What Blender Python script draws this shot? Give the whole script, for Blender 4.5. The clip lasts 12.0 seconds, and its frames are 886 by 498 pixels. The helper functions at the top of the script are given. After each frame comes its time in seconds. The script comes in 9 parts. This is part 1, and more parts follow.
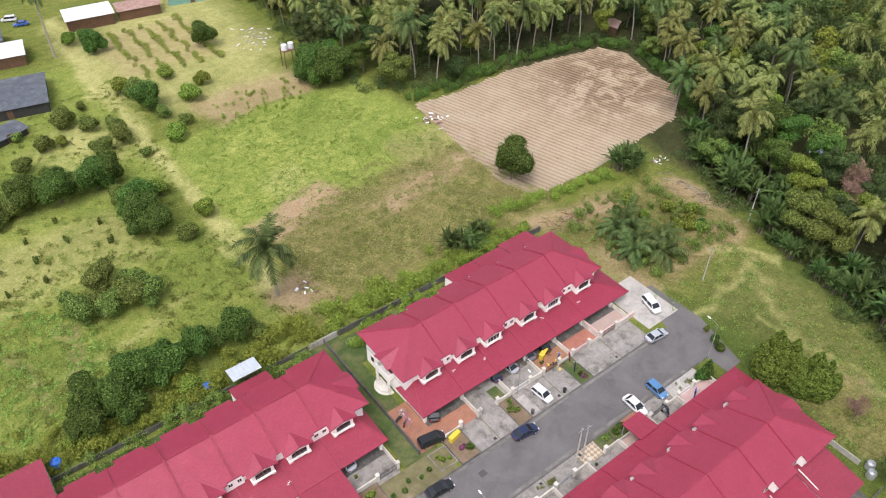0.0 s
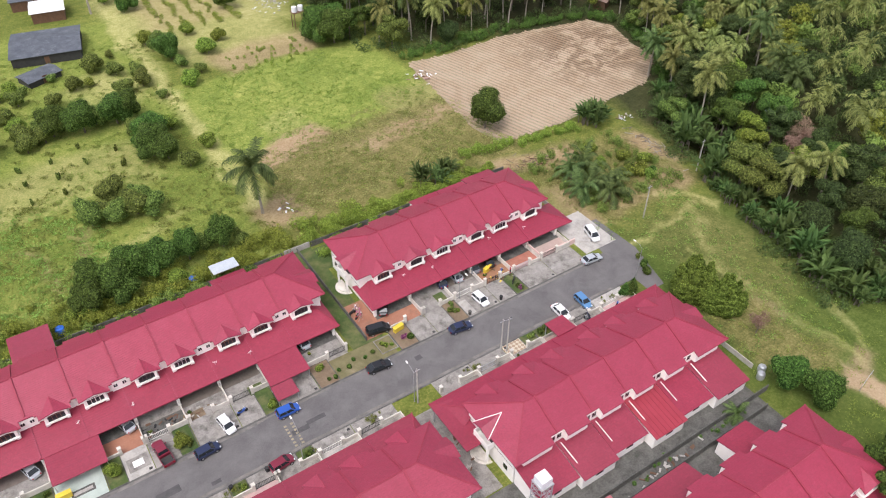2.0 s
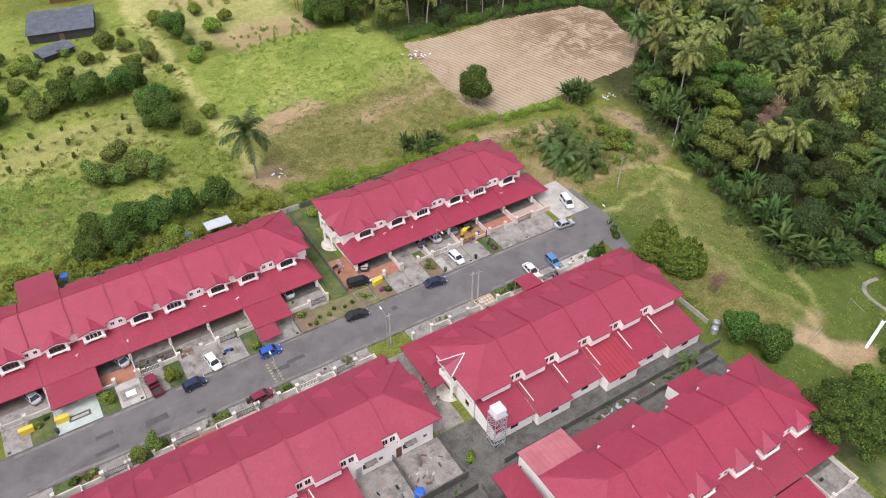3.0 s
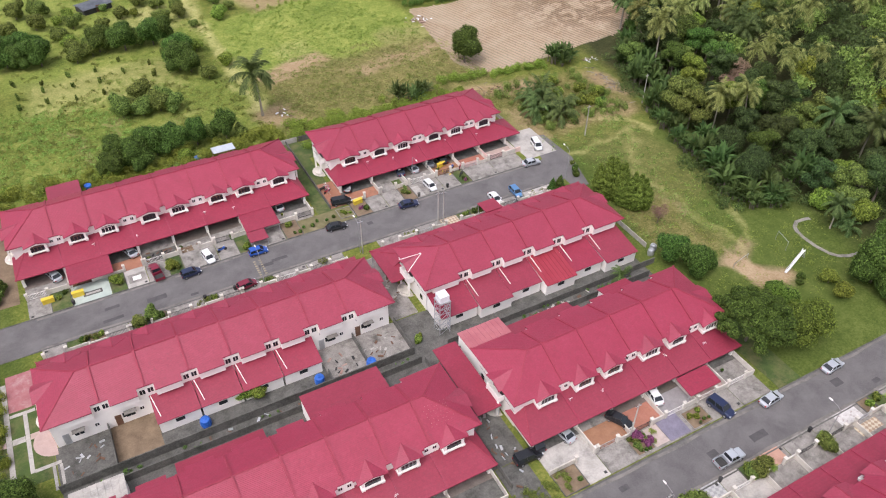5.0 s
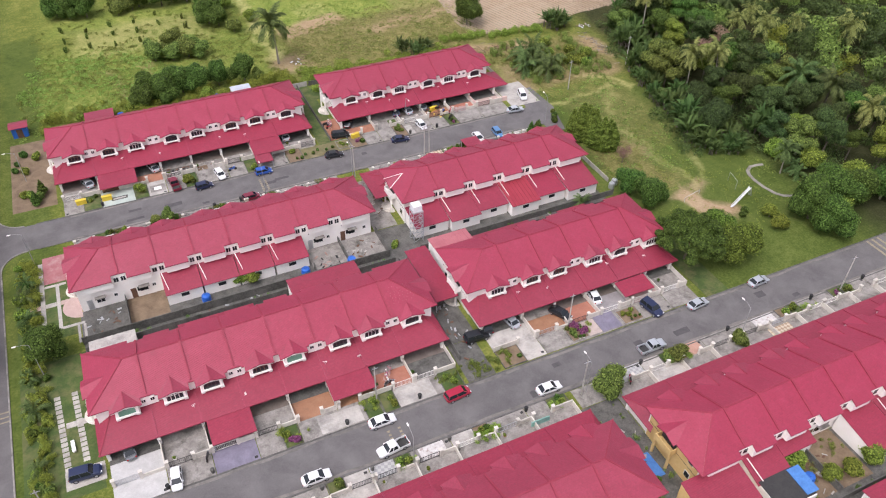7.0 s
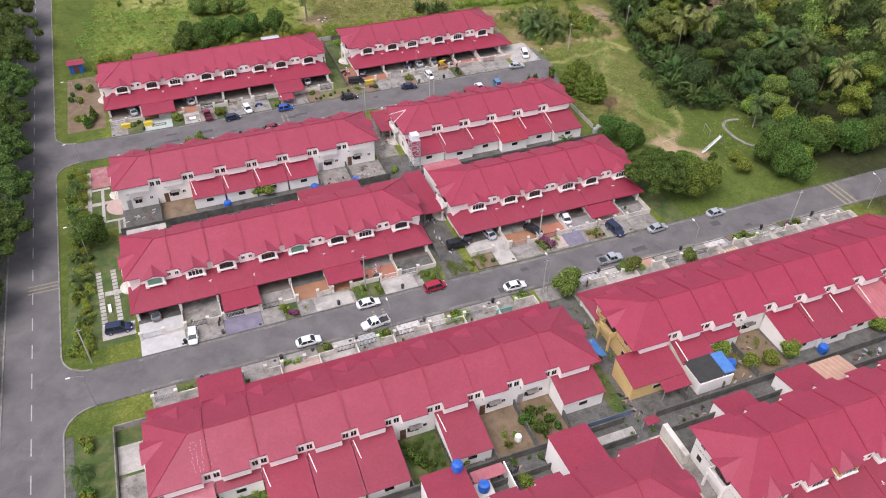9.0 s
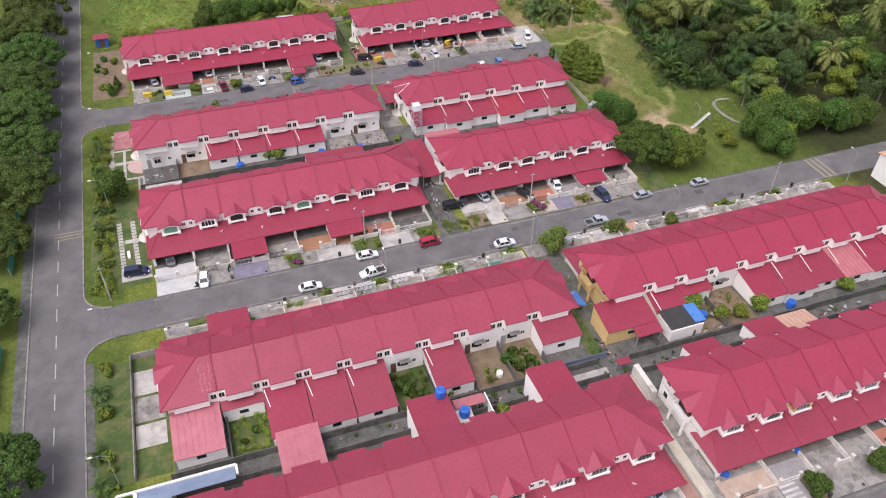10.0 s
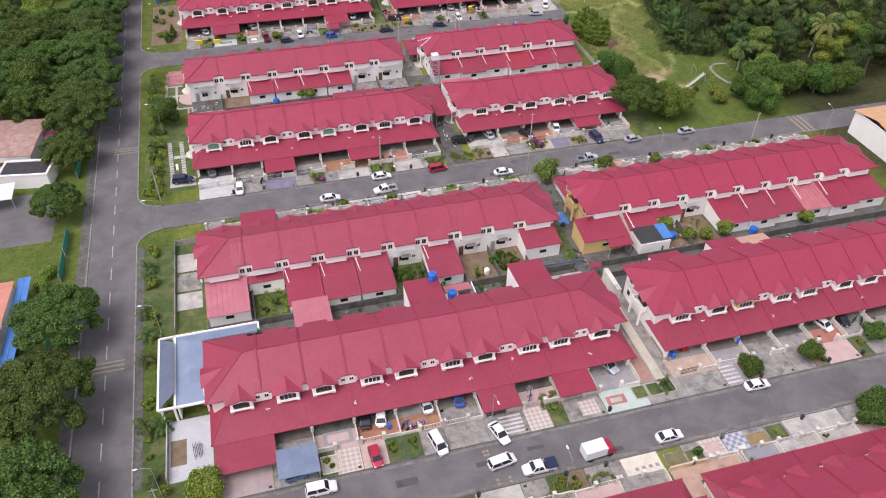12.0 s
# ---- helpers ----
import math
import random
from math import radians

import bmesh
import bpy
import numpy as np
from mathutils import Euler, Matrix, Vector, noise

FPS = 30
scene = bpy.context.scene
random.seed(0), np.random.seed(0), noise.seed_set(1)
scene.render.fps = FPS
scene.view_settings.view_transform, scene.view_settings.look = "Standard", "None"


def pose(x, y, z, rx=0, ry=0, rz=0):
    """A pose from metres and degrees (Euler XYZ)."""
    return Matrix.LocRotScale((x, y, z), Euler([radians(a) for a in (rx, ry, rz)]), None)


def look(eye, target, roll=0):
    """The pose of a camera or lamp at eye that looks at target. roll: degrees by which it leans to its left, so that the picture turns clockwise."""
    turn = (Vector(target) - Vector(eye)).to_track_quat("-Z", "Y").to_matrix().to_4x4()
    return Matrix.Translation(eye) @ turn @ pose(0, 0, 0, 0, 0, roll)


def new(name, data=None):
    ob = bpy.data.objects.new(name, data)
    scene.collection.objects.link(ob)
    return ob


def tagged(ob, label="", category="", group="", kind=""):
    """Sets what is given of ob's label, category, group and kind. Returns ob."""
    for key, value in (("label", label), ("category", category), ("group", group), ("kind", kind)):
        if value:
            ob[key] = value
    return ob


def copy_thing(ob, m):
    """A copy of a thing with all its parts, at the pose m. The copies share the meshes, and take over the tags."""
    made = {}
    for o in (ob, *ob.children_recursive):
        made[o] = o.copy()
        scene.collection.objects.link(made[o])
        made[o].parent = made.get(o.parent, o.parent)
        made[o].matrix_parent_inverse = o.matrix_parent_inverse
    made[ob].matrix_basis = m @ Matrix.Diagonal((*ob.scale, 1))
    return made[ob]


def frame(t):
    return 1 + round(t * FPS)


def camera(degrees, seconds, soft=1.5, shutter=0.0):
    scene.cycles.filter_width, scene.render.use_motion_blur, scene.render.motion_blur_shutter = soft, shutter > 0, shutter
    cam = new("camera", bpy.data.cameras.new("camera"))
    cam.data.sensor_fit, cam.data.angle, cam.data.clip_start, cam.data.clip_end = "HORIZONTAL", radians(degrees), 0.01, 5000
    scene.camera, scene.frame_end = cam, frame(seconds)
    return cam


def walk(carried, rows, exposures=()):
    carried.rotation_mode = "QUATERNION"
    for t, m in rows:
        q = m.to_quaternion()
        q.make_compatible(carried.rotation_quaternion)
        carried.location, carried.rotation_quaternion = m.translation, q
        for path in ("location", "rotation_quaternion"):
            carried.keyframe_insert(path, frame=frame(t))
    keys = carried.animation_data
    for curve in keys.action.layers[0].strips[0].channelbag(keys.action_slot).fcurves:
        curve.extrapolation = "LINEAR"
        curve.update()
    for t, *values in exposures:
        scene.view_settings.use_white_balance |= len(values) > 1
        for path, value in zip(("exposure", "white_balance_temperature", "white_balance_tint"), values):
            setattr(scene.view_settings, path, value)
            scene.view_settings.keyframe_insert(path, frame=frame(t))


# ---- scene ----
cam = camera(61.2, 12.0, soft=1.1)
METRES = 147.15
START = pose(0.072, 0.873, 87.57, 0.549, -0.096, -37.43)
ROWS = [
    (0.0, 0.0, 0.0, 0.0, 0.02, -41.21, -0.03),
    (0.5, 0.0243, -0.0337, 0.0001, 1.02, -41.2, -0.0),
    (1.0, 0.0485, -0.0674, 0.0008, 2.08, -41.21, 0.02),
    (1.5, 0.0729, -0.1012, 0.0009, 3.01, -41.18, 0.02),
    (2.0, 0.0973, -0.1351, 0.0011, 3.95, -41.17, 0.02),
    (2.5, 0.1221, -0.1688, 0.0015, 4.8, -41.18, 0.02),
    (3.0, 0.1466, -0.2026, 0.0017, 5.54, -41.18, -0.0),
    (5.0, 0.2438, -0.3379, 0.0024, 9.17, -41.15, -0.12),
    (5.5, 0.2681, -0.3716, 0.0027, 10.11, -41.16, -0.15),
    (6.0, 0.2924, -0.4052, 0.0029, 11.02, -41.17, -0.16),
    (6.5, 0.3167, -0.4389, 0.0031, 11.88, -41.19, -0.19),
    (7.0, 0.341, -0.4727, 0.004, 12.74, -41.22, -0.21),
    (9.0, 0.4371, -0.6078, 0.0068, 16.58, -41.25, -0.28),
    (9.5, 0.4616, -0.6416, 0.0075, 17.43, -41.26, -0.3),
    (10.0, 0.4859, -0.6759, 0.008, 18.31, -41.24, -0.33),
    (10.5, 0.5104, -0.7102, 0.0086, 19.38, -41.21, -0.35),
    (11.0, 0.5347, -0.7442, 0.0094, 20.32, -41.2, -0.36),
    (11.5, 0.559, -0.7781, 0.0099, 21.33, -41.18, -0.39),
    (12.0, 0.5833, -0.8121, 0.0103, 22.24, -41.17, -0.41),
]
walk(cam, [(t, START @ pose(METRES * x, METRES * y, METRES * z, 90 + pitch, roll, yaw)) for t, x, y, z, yaw, pitch, roll in ROWS],
     exposures=[(0.0, 0.7, 6250, 15), (5.0, 0.63, 6250, 18), (10.0, 0.58, 6200, 20), (12.0, 0.53, 6200, 21)])

# ---- light: hazy sun almost overhead, bright sky ----
SUN_EL, SUN_AZ = 62.0, 238.0  # degrees above the horizon, degrees from +y towards +x
world = bpy.data.worlds.new("sky")
scene.world = world
world.use_nodes = True
wn = world.node_tree
sky = wn.nodes.new("ShaderNodeTexSky")
sky.sky_type = "NISHITA"
sky.sun_disc = False
sky.sun_elevation, sky.sun_rotation = radians(SUN_EL), radians(SUN_AZ)
sky.dust_density = 5.0
# thin cloud over the whole sky takes most of the blue out
grey = wn.nodes.new("ShaderNodeHueSaturation")
grey.inputs["Saturation"].default_value = 0.32
wn.links.new(sky.outputs[0], grey.inputs["Color"])
wn.links.new(grey.outputs[0], wn.nodes["Background"].inputs[0])
wn.nodes["Background"].inputs[1].default_value = 0.15
sun = new("sun", bpy.data.lights.new("sun", "SUN"))
sun.data.energy, sun.data.angle, sun.data.color = 0.45, radians(26.0), (1.0, 0.955, 0.90)
sd = Vector((math.sin(radians(SUN_AZ)) * math.cos(radians(SUN_EL)), math.cos(radians(SUN_AZ)) * math.cos(radians(SUN_EL)), math.sin(radians(SUN_EL))))
sun.matrix_world = look(sd * 200, (0, 0, 0))


# ---- materials ----
def nodes_of(name):
    m = bpy.data.materials.new(name)
    m.use_nodes = True
    nt = m.node_tree
    return m, nt, nt.nodes["Principled BSDF"]


def noise_node(nt, vec, scale, detail=4.0, rough=0.55, dist=0.0):
    n = nt.nodes.new("ShaderNodeTexNoise")
    n.inputs["Scale"].default_value, n.inputs["Detail"].default_value = scale, detail
    n.inputs["Roughness"].default_value, n.inputs["Distortion"].default_value = rough, dist
    nt.links.new(vec, n.inputs["Vector"])
    return n.outputs["Fac"]


def ramp(nt, fac, stops):
    r = nt.nodes.new("ShaderNodeValToRGB")
    el = r.color_ramp.elements
    while len(el) < len(stops):
        el.new(0.5)
    for e, (p, c) in zip(el, stops):
        e.position, e.color = p, (*c, 1)
    nt.links.new(fac, r.inputs[0])
    return r.outputs[0]


def mix(nt, fac, a, b, mode="MIX"):
    m = nt.nodes.new("ShaderNodeMix")
    m.data_type, m.blend_type = "RGBA", mode
    for sock, v in ((m.inputs[0], fac), (m.inputs[6], a), (m.inputs[7], b)):
        if isinstance(v, (int, float)):
            sock.default_value = v
        elif isinstance(v, tuple):
            sock.default_value = (*v, 1)
        else:
            nt.links.new(v, sock)
    return m.outputs[2]


def arith(nt, op, a, b=0.0, c=None, clamp=False):
    m = nt.nodes.new("ShaderNodeMath")
    m.operation, m.use_clamp = op, clamp
    for sock, v in zip(m.inputs, (a, b) if c is None else (a, b, c)):
        if isinstance(v, (int, float)):
            sock.default_value = v
        else:
            nt.links.new(v, sock)
    return m.outputs[0]


def world_pos(nt):
    return nt.nodes.new("ShaderNodeNewGeometry").outputs["Position"]


def surf(name, a, b, big=0.4, fine=6.0, rough=0.8, bump=0.3, stain=None, rand=0.0, metal=0.0, stain_at=(0.55, 0.7), spec=0.5, lift=0.03):
    """Two close tones over two scales, optional stains, grain as bump, optional brightness per object."""
    m, nt, p = nodes_of(name)
    vec = world_pos(nt)
    n1, n2 = noise_node(nt, vec, big, 5.0, 0.6, 0.4), noise_node(nt, vec, fine, 4.0, 0.65)
    f = arith(nt, "ADD", arith(nt, "MULTIPLY", n1, 0.6), arith(nt, "MULTIPLY", n2, 0.4))
    col = ramp(nt, f, [(0.36, a), (0.64, b)])
    if stain:
        n3 = noise_node(nt, vec, big * 0.5 + 0.08, 8.0, 0.72, 0.15)
        r = nt.nodes.new("ShaderNodeMapRange")
        r.inputs["From Min"].default_value, r.inputs["From Max"].default_value = stain_at
        nt.links.new(n3, r.inputs["Value"])
        col = mix(nt, r.outputs["Result"], col, stain)
    if rand:
        oi = nt.nodes.new("ShaderNodeObjectInfo").outputs["Random"]
        h = nt.nodes.new("ShaderNodeHueSaturation")
        nt.links.new(arith(nt, "MULTIPLY_ADD", oi, rand, 1.0 - rand / 2), h.inputs["Value"])
        nt.links.new(arith(nt, "MULTIPLY_ADD", oi, -rand * 0.12, 0.5 + rand * 0.06), h.inputs["Hue"])
        nt.links.new(col, h.inputs["Color"])
        col = h.outputs[0]
    nt.links.new(col, p.inputs["Base Color"])
    p.inputs["Roughness"].default_value, p.inputs["Metallic"].default_value = rough, metal
    p.inputs["Specular IOR Level"].default_value = spec
    if bump:
        bn = nt.nodes.new("ShaderNodeBump")
        bn.inputs["Strength"].default_value, bn.inputs["Distance"].default_value = bump, lift
        nt.links.new(n2, bn.inputs["Height"])
        nt.links.new(bn.outputs[0], p.inputs["Normal"])
    return m


def tile_roof(name, a, b, fade, line=0.24):
    """Concrete roof tiles: courses and rolls as relief, patchy fading, dirt."""
    m, nt, p = nodes_of(name)
    vec = world_pos(nt)
    sx = nt.nodes.new("ShaderNodeSeparateXYZ")
    nt.links.new(vec, sx.inputs[0])
    n1, n2, n3 = noise_node(nt, vec, 0.35, 6.0, 0.65, 0.5), noise_node(nt, vec, 5.0, 3.0), noise_node(nt, vec, 1.6, 5.0, 0.7, 1.2)
    f = arith(nt, "ADD", arith(nt, "MULTIPLY", n1, 0.55), arith(nt, "MULTIPLY", n2, 0.45))
    col = ramp(nt, f, [(0.3, a), (0.55, b), (0.75, fade)])
    # courses run level, 0.33 m apart on the slope (0.13 m in height); rolls 0.3 m apart along x and y
    course = arith(nt, "FRACT", arith(nt, "MULTIPLY", sx.outputs[2], 1 / 0.13))
    roll = arith(nt, "SINE", arith(nt, "MULTIPLY", arith(nt, "ADD", sx.outputs[0], sx.outputs[1]), 2 * math.pi / 0.3))
    gap = arith(nt, "LESS_THAN", course, 0.16)
    # each tile differs a little in tone
    cell = nt.nodes.new("ShaderNodeCombineXYZ")
    for i, (axis, size) in enumerate(((0, 0.3), (1, 0.3), (2, 0.13))):
        nt.links.new(arith(nt, "FLOOR", arith(nt, "MULTIPLY", sx.outputs[axis], 1 / size)), cell.inputs[i])
    wn_ = nt.nodes.new("ShaderNodeTexWhiteNoise")
    nt.links.new(cell.outputs[0], wn_.inputs["Vector"])
    col = mix(nt, arith(nt, "MULTIPLY", wn_.outputs["Value"], 0.3), col, tuple(c * 0.72 for c in a))
    col = mix(nt, arith(nt, "MULTIPLY", gap, line), col, (0.10, 0.02, 0.03))
    dirt = arith(nt, "MULTIPLY", arith(nt, "SUBTRACT", n3, 0.56, clamp=True), 2.2, clamp=True)
    col = mix(nt, dirt, col, (0.16, 0.05, 0.06))
    oi = nt.nodes.new("ShaderNodeObjectInfo").outputs["Random"]
    h = nt.nodes.new("ShaderNodeHueSaturation")
    nt.links.new(arith(nt, "MULTIPLY_ADD", oi, 0.08, 0.96), h.inputs["Value"])
    nt.links.new(arith(nt, "MULTIPLY_ADD", oi, 0.04, 0.99), h.inputs["Saturation"])
    nt.links.new(col, h.inputs["Color"])
    nt.links.new(h.outputs[0], p.inputs["Base Color"])
    p.inputs["Roughness"].default_value = 0.5
    p.inputs["Specular IOR Level"].default_value = 0.5
    height = arith(nt, "ADD", arith(nt, "MULTIPLY", course, 0.6), arith(nt, "MULTIPLY", roll, 0.35))
    bn = nt.nodes.new("ShaderNodeBump")
    bn.inputs["Strength"].default_value, bn.inputs["Distance"].default_value = 0.35, 0.03
    nt.links.new(height, bn.inputs["Height"])
    nt.links.new(bn.outputs[0], p.inputs["Normal"])
    return m


def leaf_mat(name, a, b, rand=0.25, rough=0.55):
    m, nt, p = nodes_of(name)
    g = nt.nodes.new("ShaderNodeNewGeometry")
    isl = g.outputs["Random Per Island"]
    n = noise_node(nt, world_pos(nt), 0.5, 3.0)
    f = arith(nt, "ADD", arith(nt, "MULTIPLY", isl, 0.6), arith(nt, "MULTIPLY", n, 0.5))
    col = ramp(nt, f, [(0.15, a), (0.8, b)])
    oi = nt.nodes.new("ShaderNodeObjectInfo").outputs["Random"]
    h = nt.nodes.new("ShaderNodeHueSaturation")
    nt.links.new(arith(nt, "MULTIPLY_ADD", oi, rand * 1.6, 1.0 - rand * 0.8), h.inputs["Value"])
    nt.links.new(arith(nt, "MULTIPLY_ADD", oi, 0.05, 0.475), h.inputs["Hue"])
    nt.links.new(col, h.inputs["Color"])
    nt.links.new(h.outputs[0], p.inputs["Base Color"])
    p.inputs["Roughness"].default_value = rough
    p.inputs["Specular IOR Level"].default_value = 0.12
    tr = nt.nodes.new("ShaderNodeBsdfTranslucent")
    nt.links.new(h.outputs[0], tr.inputs[0])
    ms = nt.nodes.new("ShaderNodeMixShader")
    ms.inputs[0].default_value = 0.25
    nt.links.new(p.outputs[0], ms.inputs[1])
    nt.links.new(tr.outputs[0], ms.inputs[2])
    nt.links.new(ms.outputs[0], nt.nodes["Material Output"].inputs[0])
    return m


ROOF = tile_roof("red roof tiles", (0.27, 0.029, 0.057), (0.325, 0.039, 0.074), (0.37, 0.062, 0.10), 0.1)
ROOF_CAP = surf("red ridge tiles", (0.26, 0.035, 0.058), (0.34, 0.05, 0.08), 0.8, 8, 0.6, 0.2, spec=0.3)
SHEET_RED = tile_roof("red extension roofing", (0.24, 0.025, 0.049), (0.295, 0.034, 0.063), (0.335, 0.055, 0.088), 0.08)
WALL_OLD = surf("dirty cream render", (0.56, 0.52, 0.45), (0.72, 0.68, 0.61), 0.7, 5, 0.9, 0.2, (0.34, 0.31, 0.27), stain_at=(0.5, 0.72))
WALL = surf("white render", (0.86, 0.82, 0.76), (0.92, 0.89, 0.84), 0.5, 4, 0.85, 0.15, (0.62, 0.57, 0.49), stain_at=(0.62, 0.9))
WALL_YELLOW = surf("yellow render", (0.62, 0.42, 0.16), (0.72, 0.52, 0.24), 0.5, 4, 0.85, 0.15)
FRAME_W = surf("white painted trim", (0.80, 0.77, 0.72), (0.88, 0.85, 0.80), 1.0, 8, 0.6, 0.05)
CONC = surf("stained concrete", (0.185, 0.17, 0.152), (0.355, 0.33, 0.297), 0.7, 5, 0.9, 0.3, (0.085, 0.078, 0.066), stain_at=(0.5, 0.7))
CONC_LIGHT = surf("pale concrete", (0.35, 0.325, 0.288), (0.52, 0.49, 0.445), 0.5, 4.5, 0.9, 0.2, (0.20, 0.19, 0.178), stain_at=(0.48, 0.72))
# real dark concrete, also used to paint shade on porch floors and one passage
CONC_DARK = surf("mossy and shade dark concrete", (0.06, 0.059, 0.051), (0.165, 0.158, 0.142), 0.6, 4, 0.95, 0.35, (0.05, 0.055, 0.042))
ASPHALT = surf("worn grey asphalt", (0.094, 0.088, 0.086), (0.165, 0.154, 0.15), 0.22, 9, 0.9, 0.25, (0.175, 0.166, 0.162), stain_at=(0.5, 0.8))
LINE = surf("worn white road paint", (0.27, 0.27, 0.265), (0.45, 0.45, 0.435), 2, 9, 0.8, 0.1)
LINE_Y = surf("faded yellow road paint", (0.19, 0.168, 0.12), (0.36, 0.305, 0.19), 2, 9, 0.8, 0.1)
TERRA = surf("terracotta tiles", (0.30, 0.13, 0.075), (0.39, 0.19, 0.115), 0.7, 5, 0.6, 0.1, (0.22, 0.12, 0.08), rand=0.25)
PINK = surf("pink patio tiles", (0.42, 0.30, 0.265), (0.52, 0.385, 0.34), 0.7, 5, 0.6, 0.1, rand=0.2)
GLASS, _nt, _p = nodes_of("dark window glass")
_p.inputs["Base Color"].default_value = (0.02, 0.024, 0.028, 1)
_p.inputs["Roughness"].default_value = 0.08
# near-black: painted shade of rooms and openings, also plain dark paint on fittings
SHADE = surf("interior shade and dark paint", (0.03, 0.03, 0.03), (0.05, 0.048, 0.045), 1, 5, 0.9, 0)
WOOD = surf("dark brown timber", (0.10, 0.05, 0.03), (0.17, 0.09, 0.05), 1, 9, 0.7, 0.2)
STEEL = surf("galvanised steel", (0.45, 0.46, 0.47), (0.6, 0.61, 0.62), 1, 9, 0.4, 0.05, metal=0.6)
TONES = {
    "forest": ((0.020, 0.040, 0.013), (0.11, 0.16, 0.05)),
    "jungle": ((0.026, 0.048, 0.015), (0.135, 0.185, 0.055)),
    "mango": ((0.030, 0.066, 0.012), (0.16, 0.25, 0.05)),
    "lime": ((0.08, 0.13, 0.018), (0.35, 0.44, 0.075)),
    "orchard": ((0.056, 0.092, 0.018), (0.29, 0.36, 0.085)),
    "oil palm": ((0.032, 0.06, 0.018), (0.15, 0.205, 0.064)),
    "rain": ((0.034, 0.066, 0.015), (0.16, 0.235, 0.055)),
    "palm": ((0.06, 0.085, 0.022), (0.32, 0.345, 0.105)),
    "banana": ((0.026, 0.052, 0.014), (0.12, 0.18, 0.05)),
    "bare": ((0.20, 0.12, 0.09), (0.34, 0.22, 0.17)),
    "grass": ((0.17, 0.18, 0.05), (0.38, 0.36, 0.14)),
    "weed": ((0.13, 0.20, 0.036), (0.30, 0.39, 0.09)),
    "thuja": ((0.085, 0.15, 0.02), (0.27, 0.39, 0.07)),
    "park": ((0.045, 0.085, 0.013), (0.23, 0.325, 0.055)),
    "flower": ((0.20, 0.06, 0.13), (0.40, 0.13, 0.28)),
}
LEAF = {k: leaf_mat(k + " leaves", a, b) for k, (a, b) in TONES.items()}


def core_mat(name, a, b):
    """The mass of leaves inside a crown: leaf-sized cells of differing tone, inner shade painted in, seams darkest."""
    m, nt, p = nodes_of(name)
    pos = world_pos(nt)
    v = nt.nodes.new("ShaderNodeTexVoronoi")
    v.inputs["Scale"].default_value = 3.2
    nt.links.new(pos, v.inputs["Vector"])
    sep = nt.nodes.new("ShaderNodeSeparateColor")
    nt.links.new(v.outputs["Color"], sep.inputs[0])
    n = noise_node(nt, pos, 0.7, 4.0)
    f = arith(nt, "ADD", arith(nt, "MULTIPLY", sep.outputs[0], 0.55), arith(nt, "MULTIPLY", n, 0.5))
    # leaf tones cut to 0.6: the crown's inner shade is put into the colour
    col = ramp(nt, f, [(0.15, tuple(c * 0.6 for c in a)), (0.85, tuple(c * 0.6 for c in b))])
    # gaps between leaf cells painted darker still, as shade between leaves
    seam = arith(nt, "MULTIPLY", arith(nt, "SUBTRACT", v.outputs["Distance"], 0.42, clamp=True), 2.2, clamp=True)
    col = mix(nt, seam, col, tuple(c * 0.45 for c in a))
    oi = nt.nodes.new("ShaderNodeObjectInfo").outputs["Random"]
    h = nt.nodes.new("ShaderNodeHueSaturation")
    nt.links.new(arith(nt, "MULTIPLY_ADD", oi, 0.4, 0.8), h.inputs["Value"])
    nt.links.new(arith(nt, "MULTIPLY_ADD", oi, 0.05, 0.475), h.inputs["Hue"])
    nt.links.new(col, h.inputs["Color"])
    nt.links.new(h.outputs[0], p.inputs["Base Color"])
    p.inputs["Roughness"].default_value = 0.8
    p.inputs["Specular IOR Level"].default_value = 0.1
    bn = nt.nodes.new("ShaderNodeBump")
    bn.invert = True
    bn.inputs["Strength"].default_value, bn.inputs["Distance"].default_value = 1.0, 0.3
    nt.links.new(v.outputs["Distance"], bn.inputs["Height"])
    nt.links.new(bn.outputs[0], p.inputs["Normal"])
    return m


CORE = {k: core_mat(k + " shaded leaf mass", *TONES[k]) for k in ("forest", "jungle", "mango", "lime", "orchard", "rain", "flower", "thuja", "park")}
BARK = surf("grey brown bark", (0.10, 0.08, 0.06), (0.20, 0.17, 0.13), 1.5, 9, 0.9, 0.4)
PALM_BARK = surf("pale palm trunk", (0.24, 0.21, 0.17), (0.36, 0.32, 0.26), 1.5, 9, 0.9, 0.4)


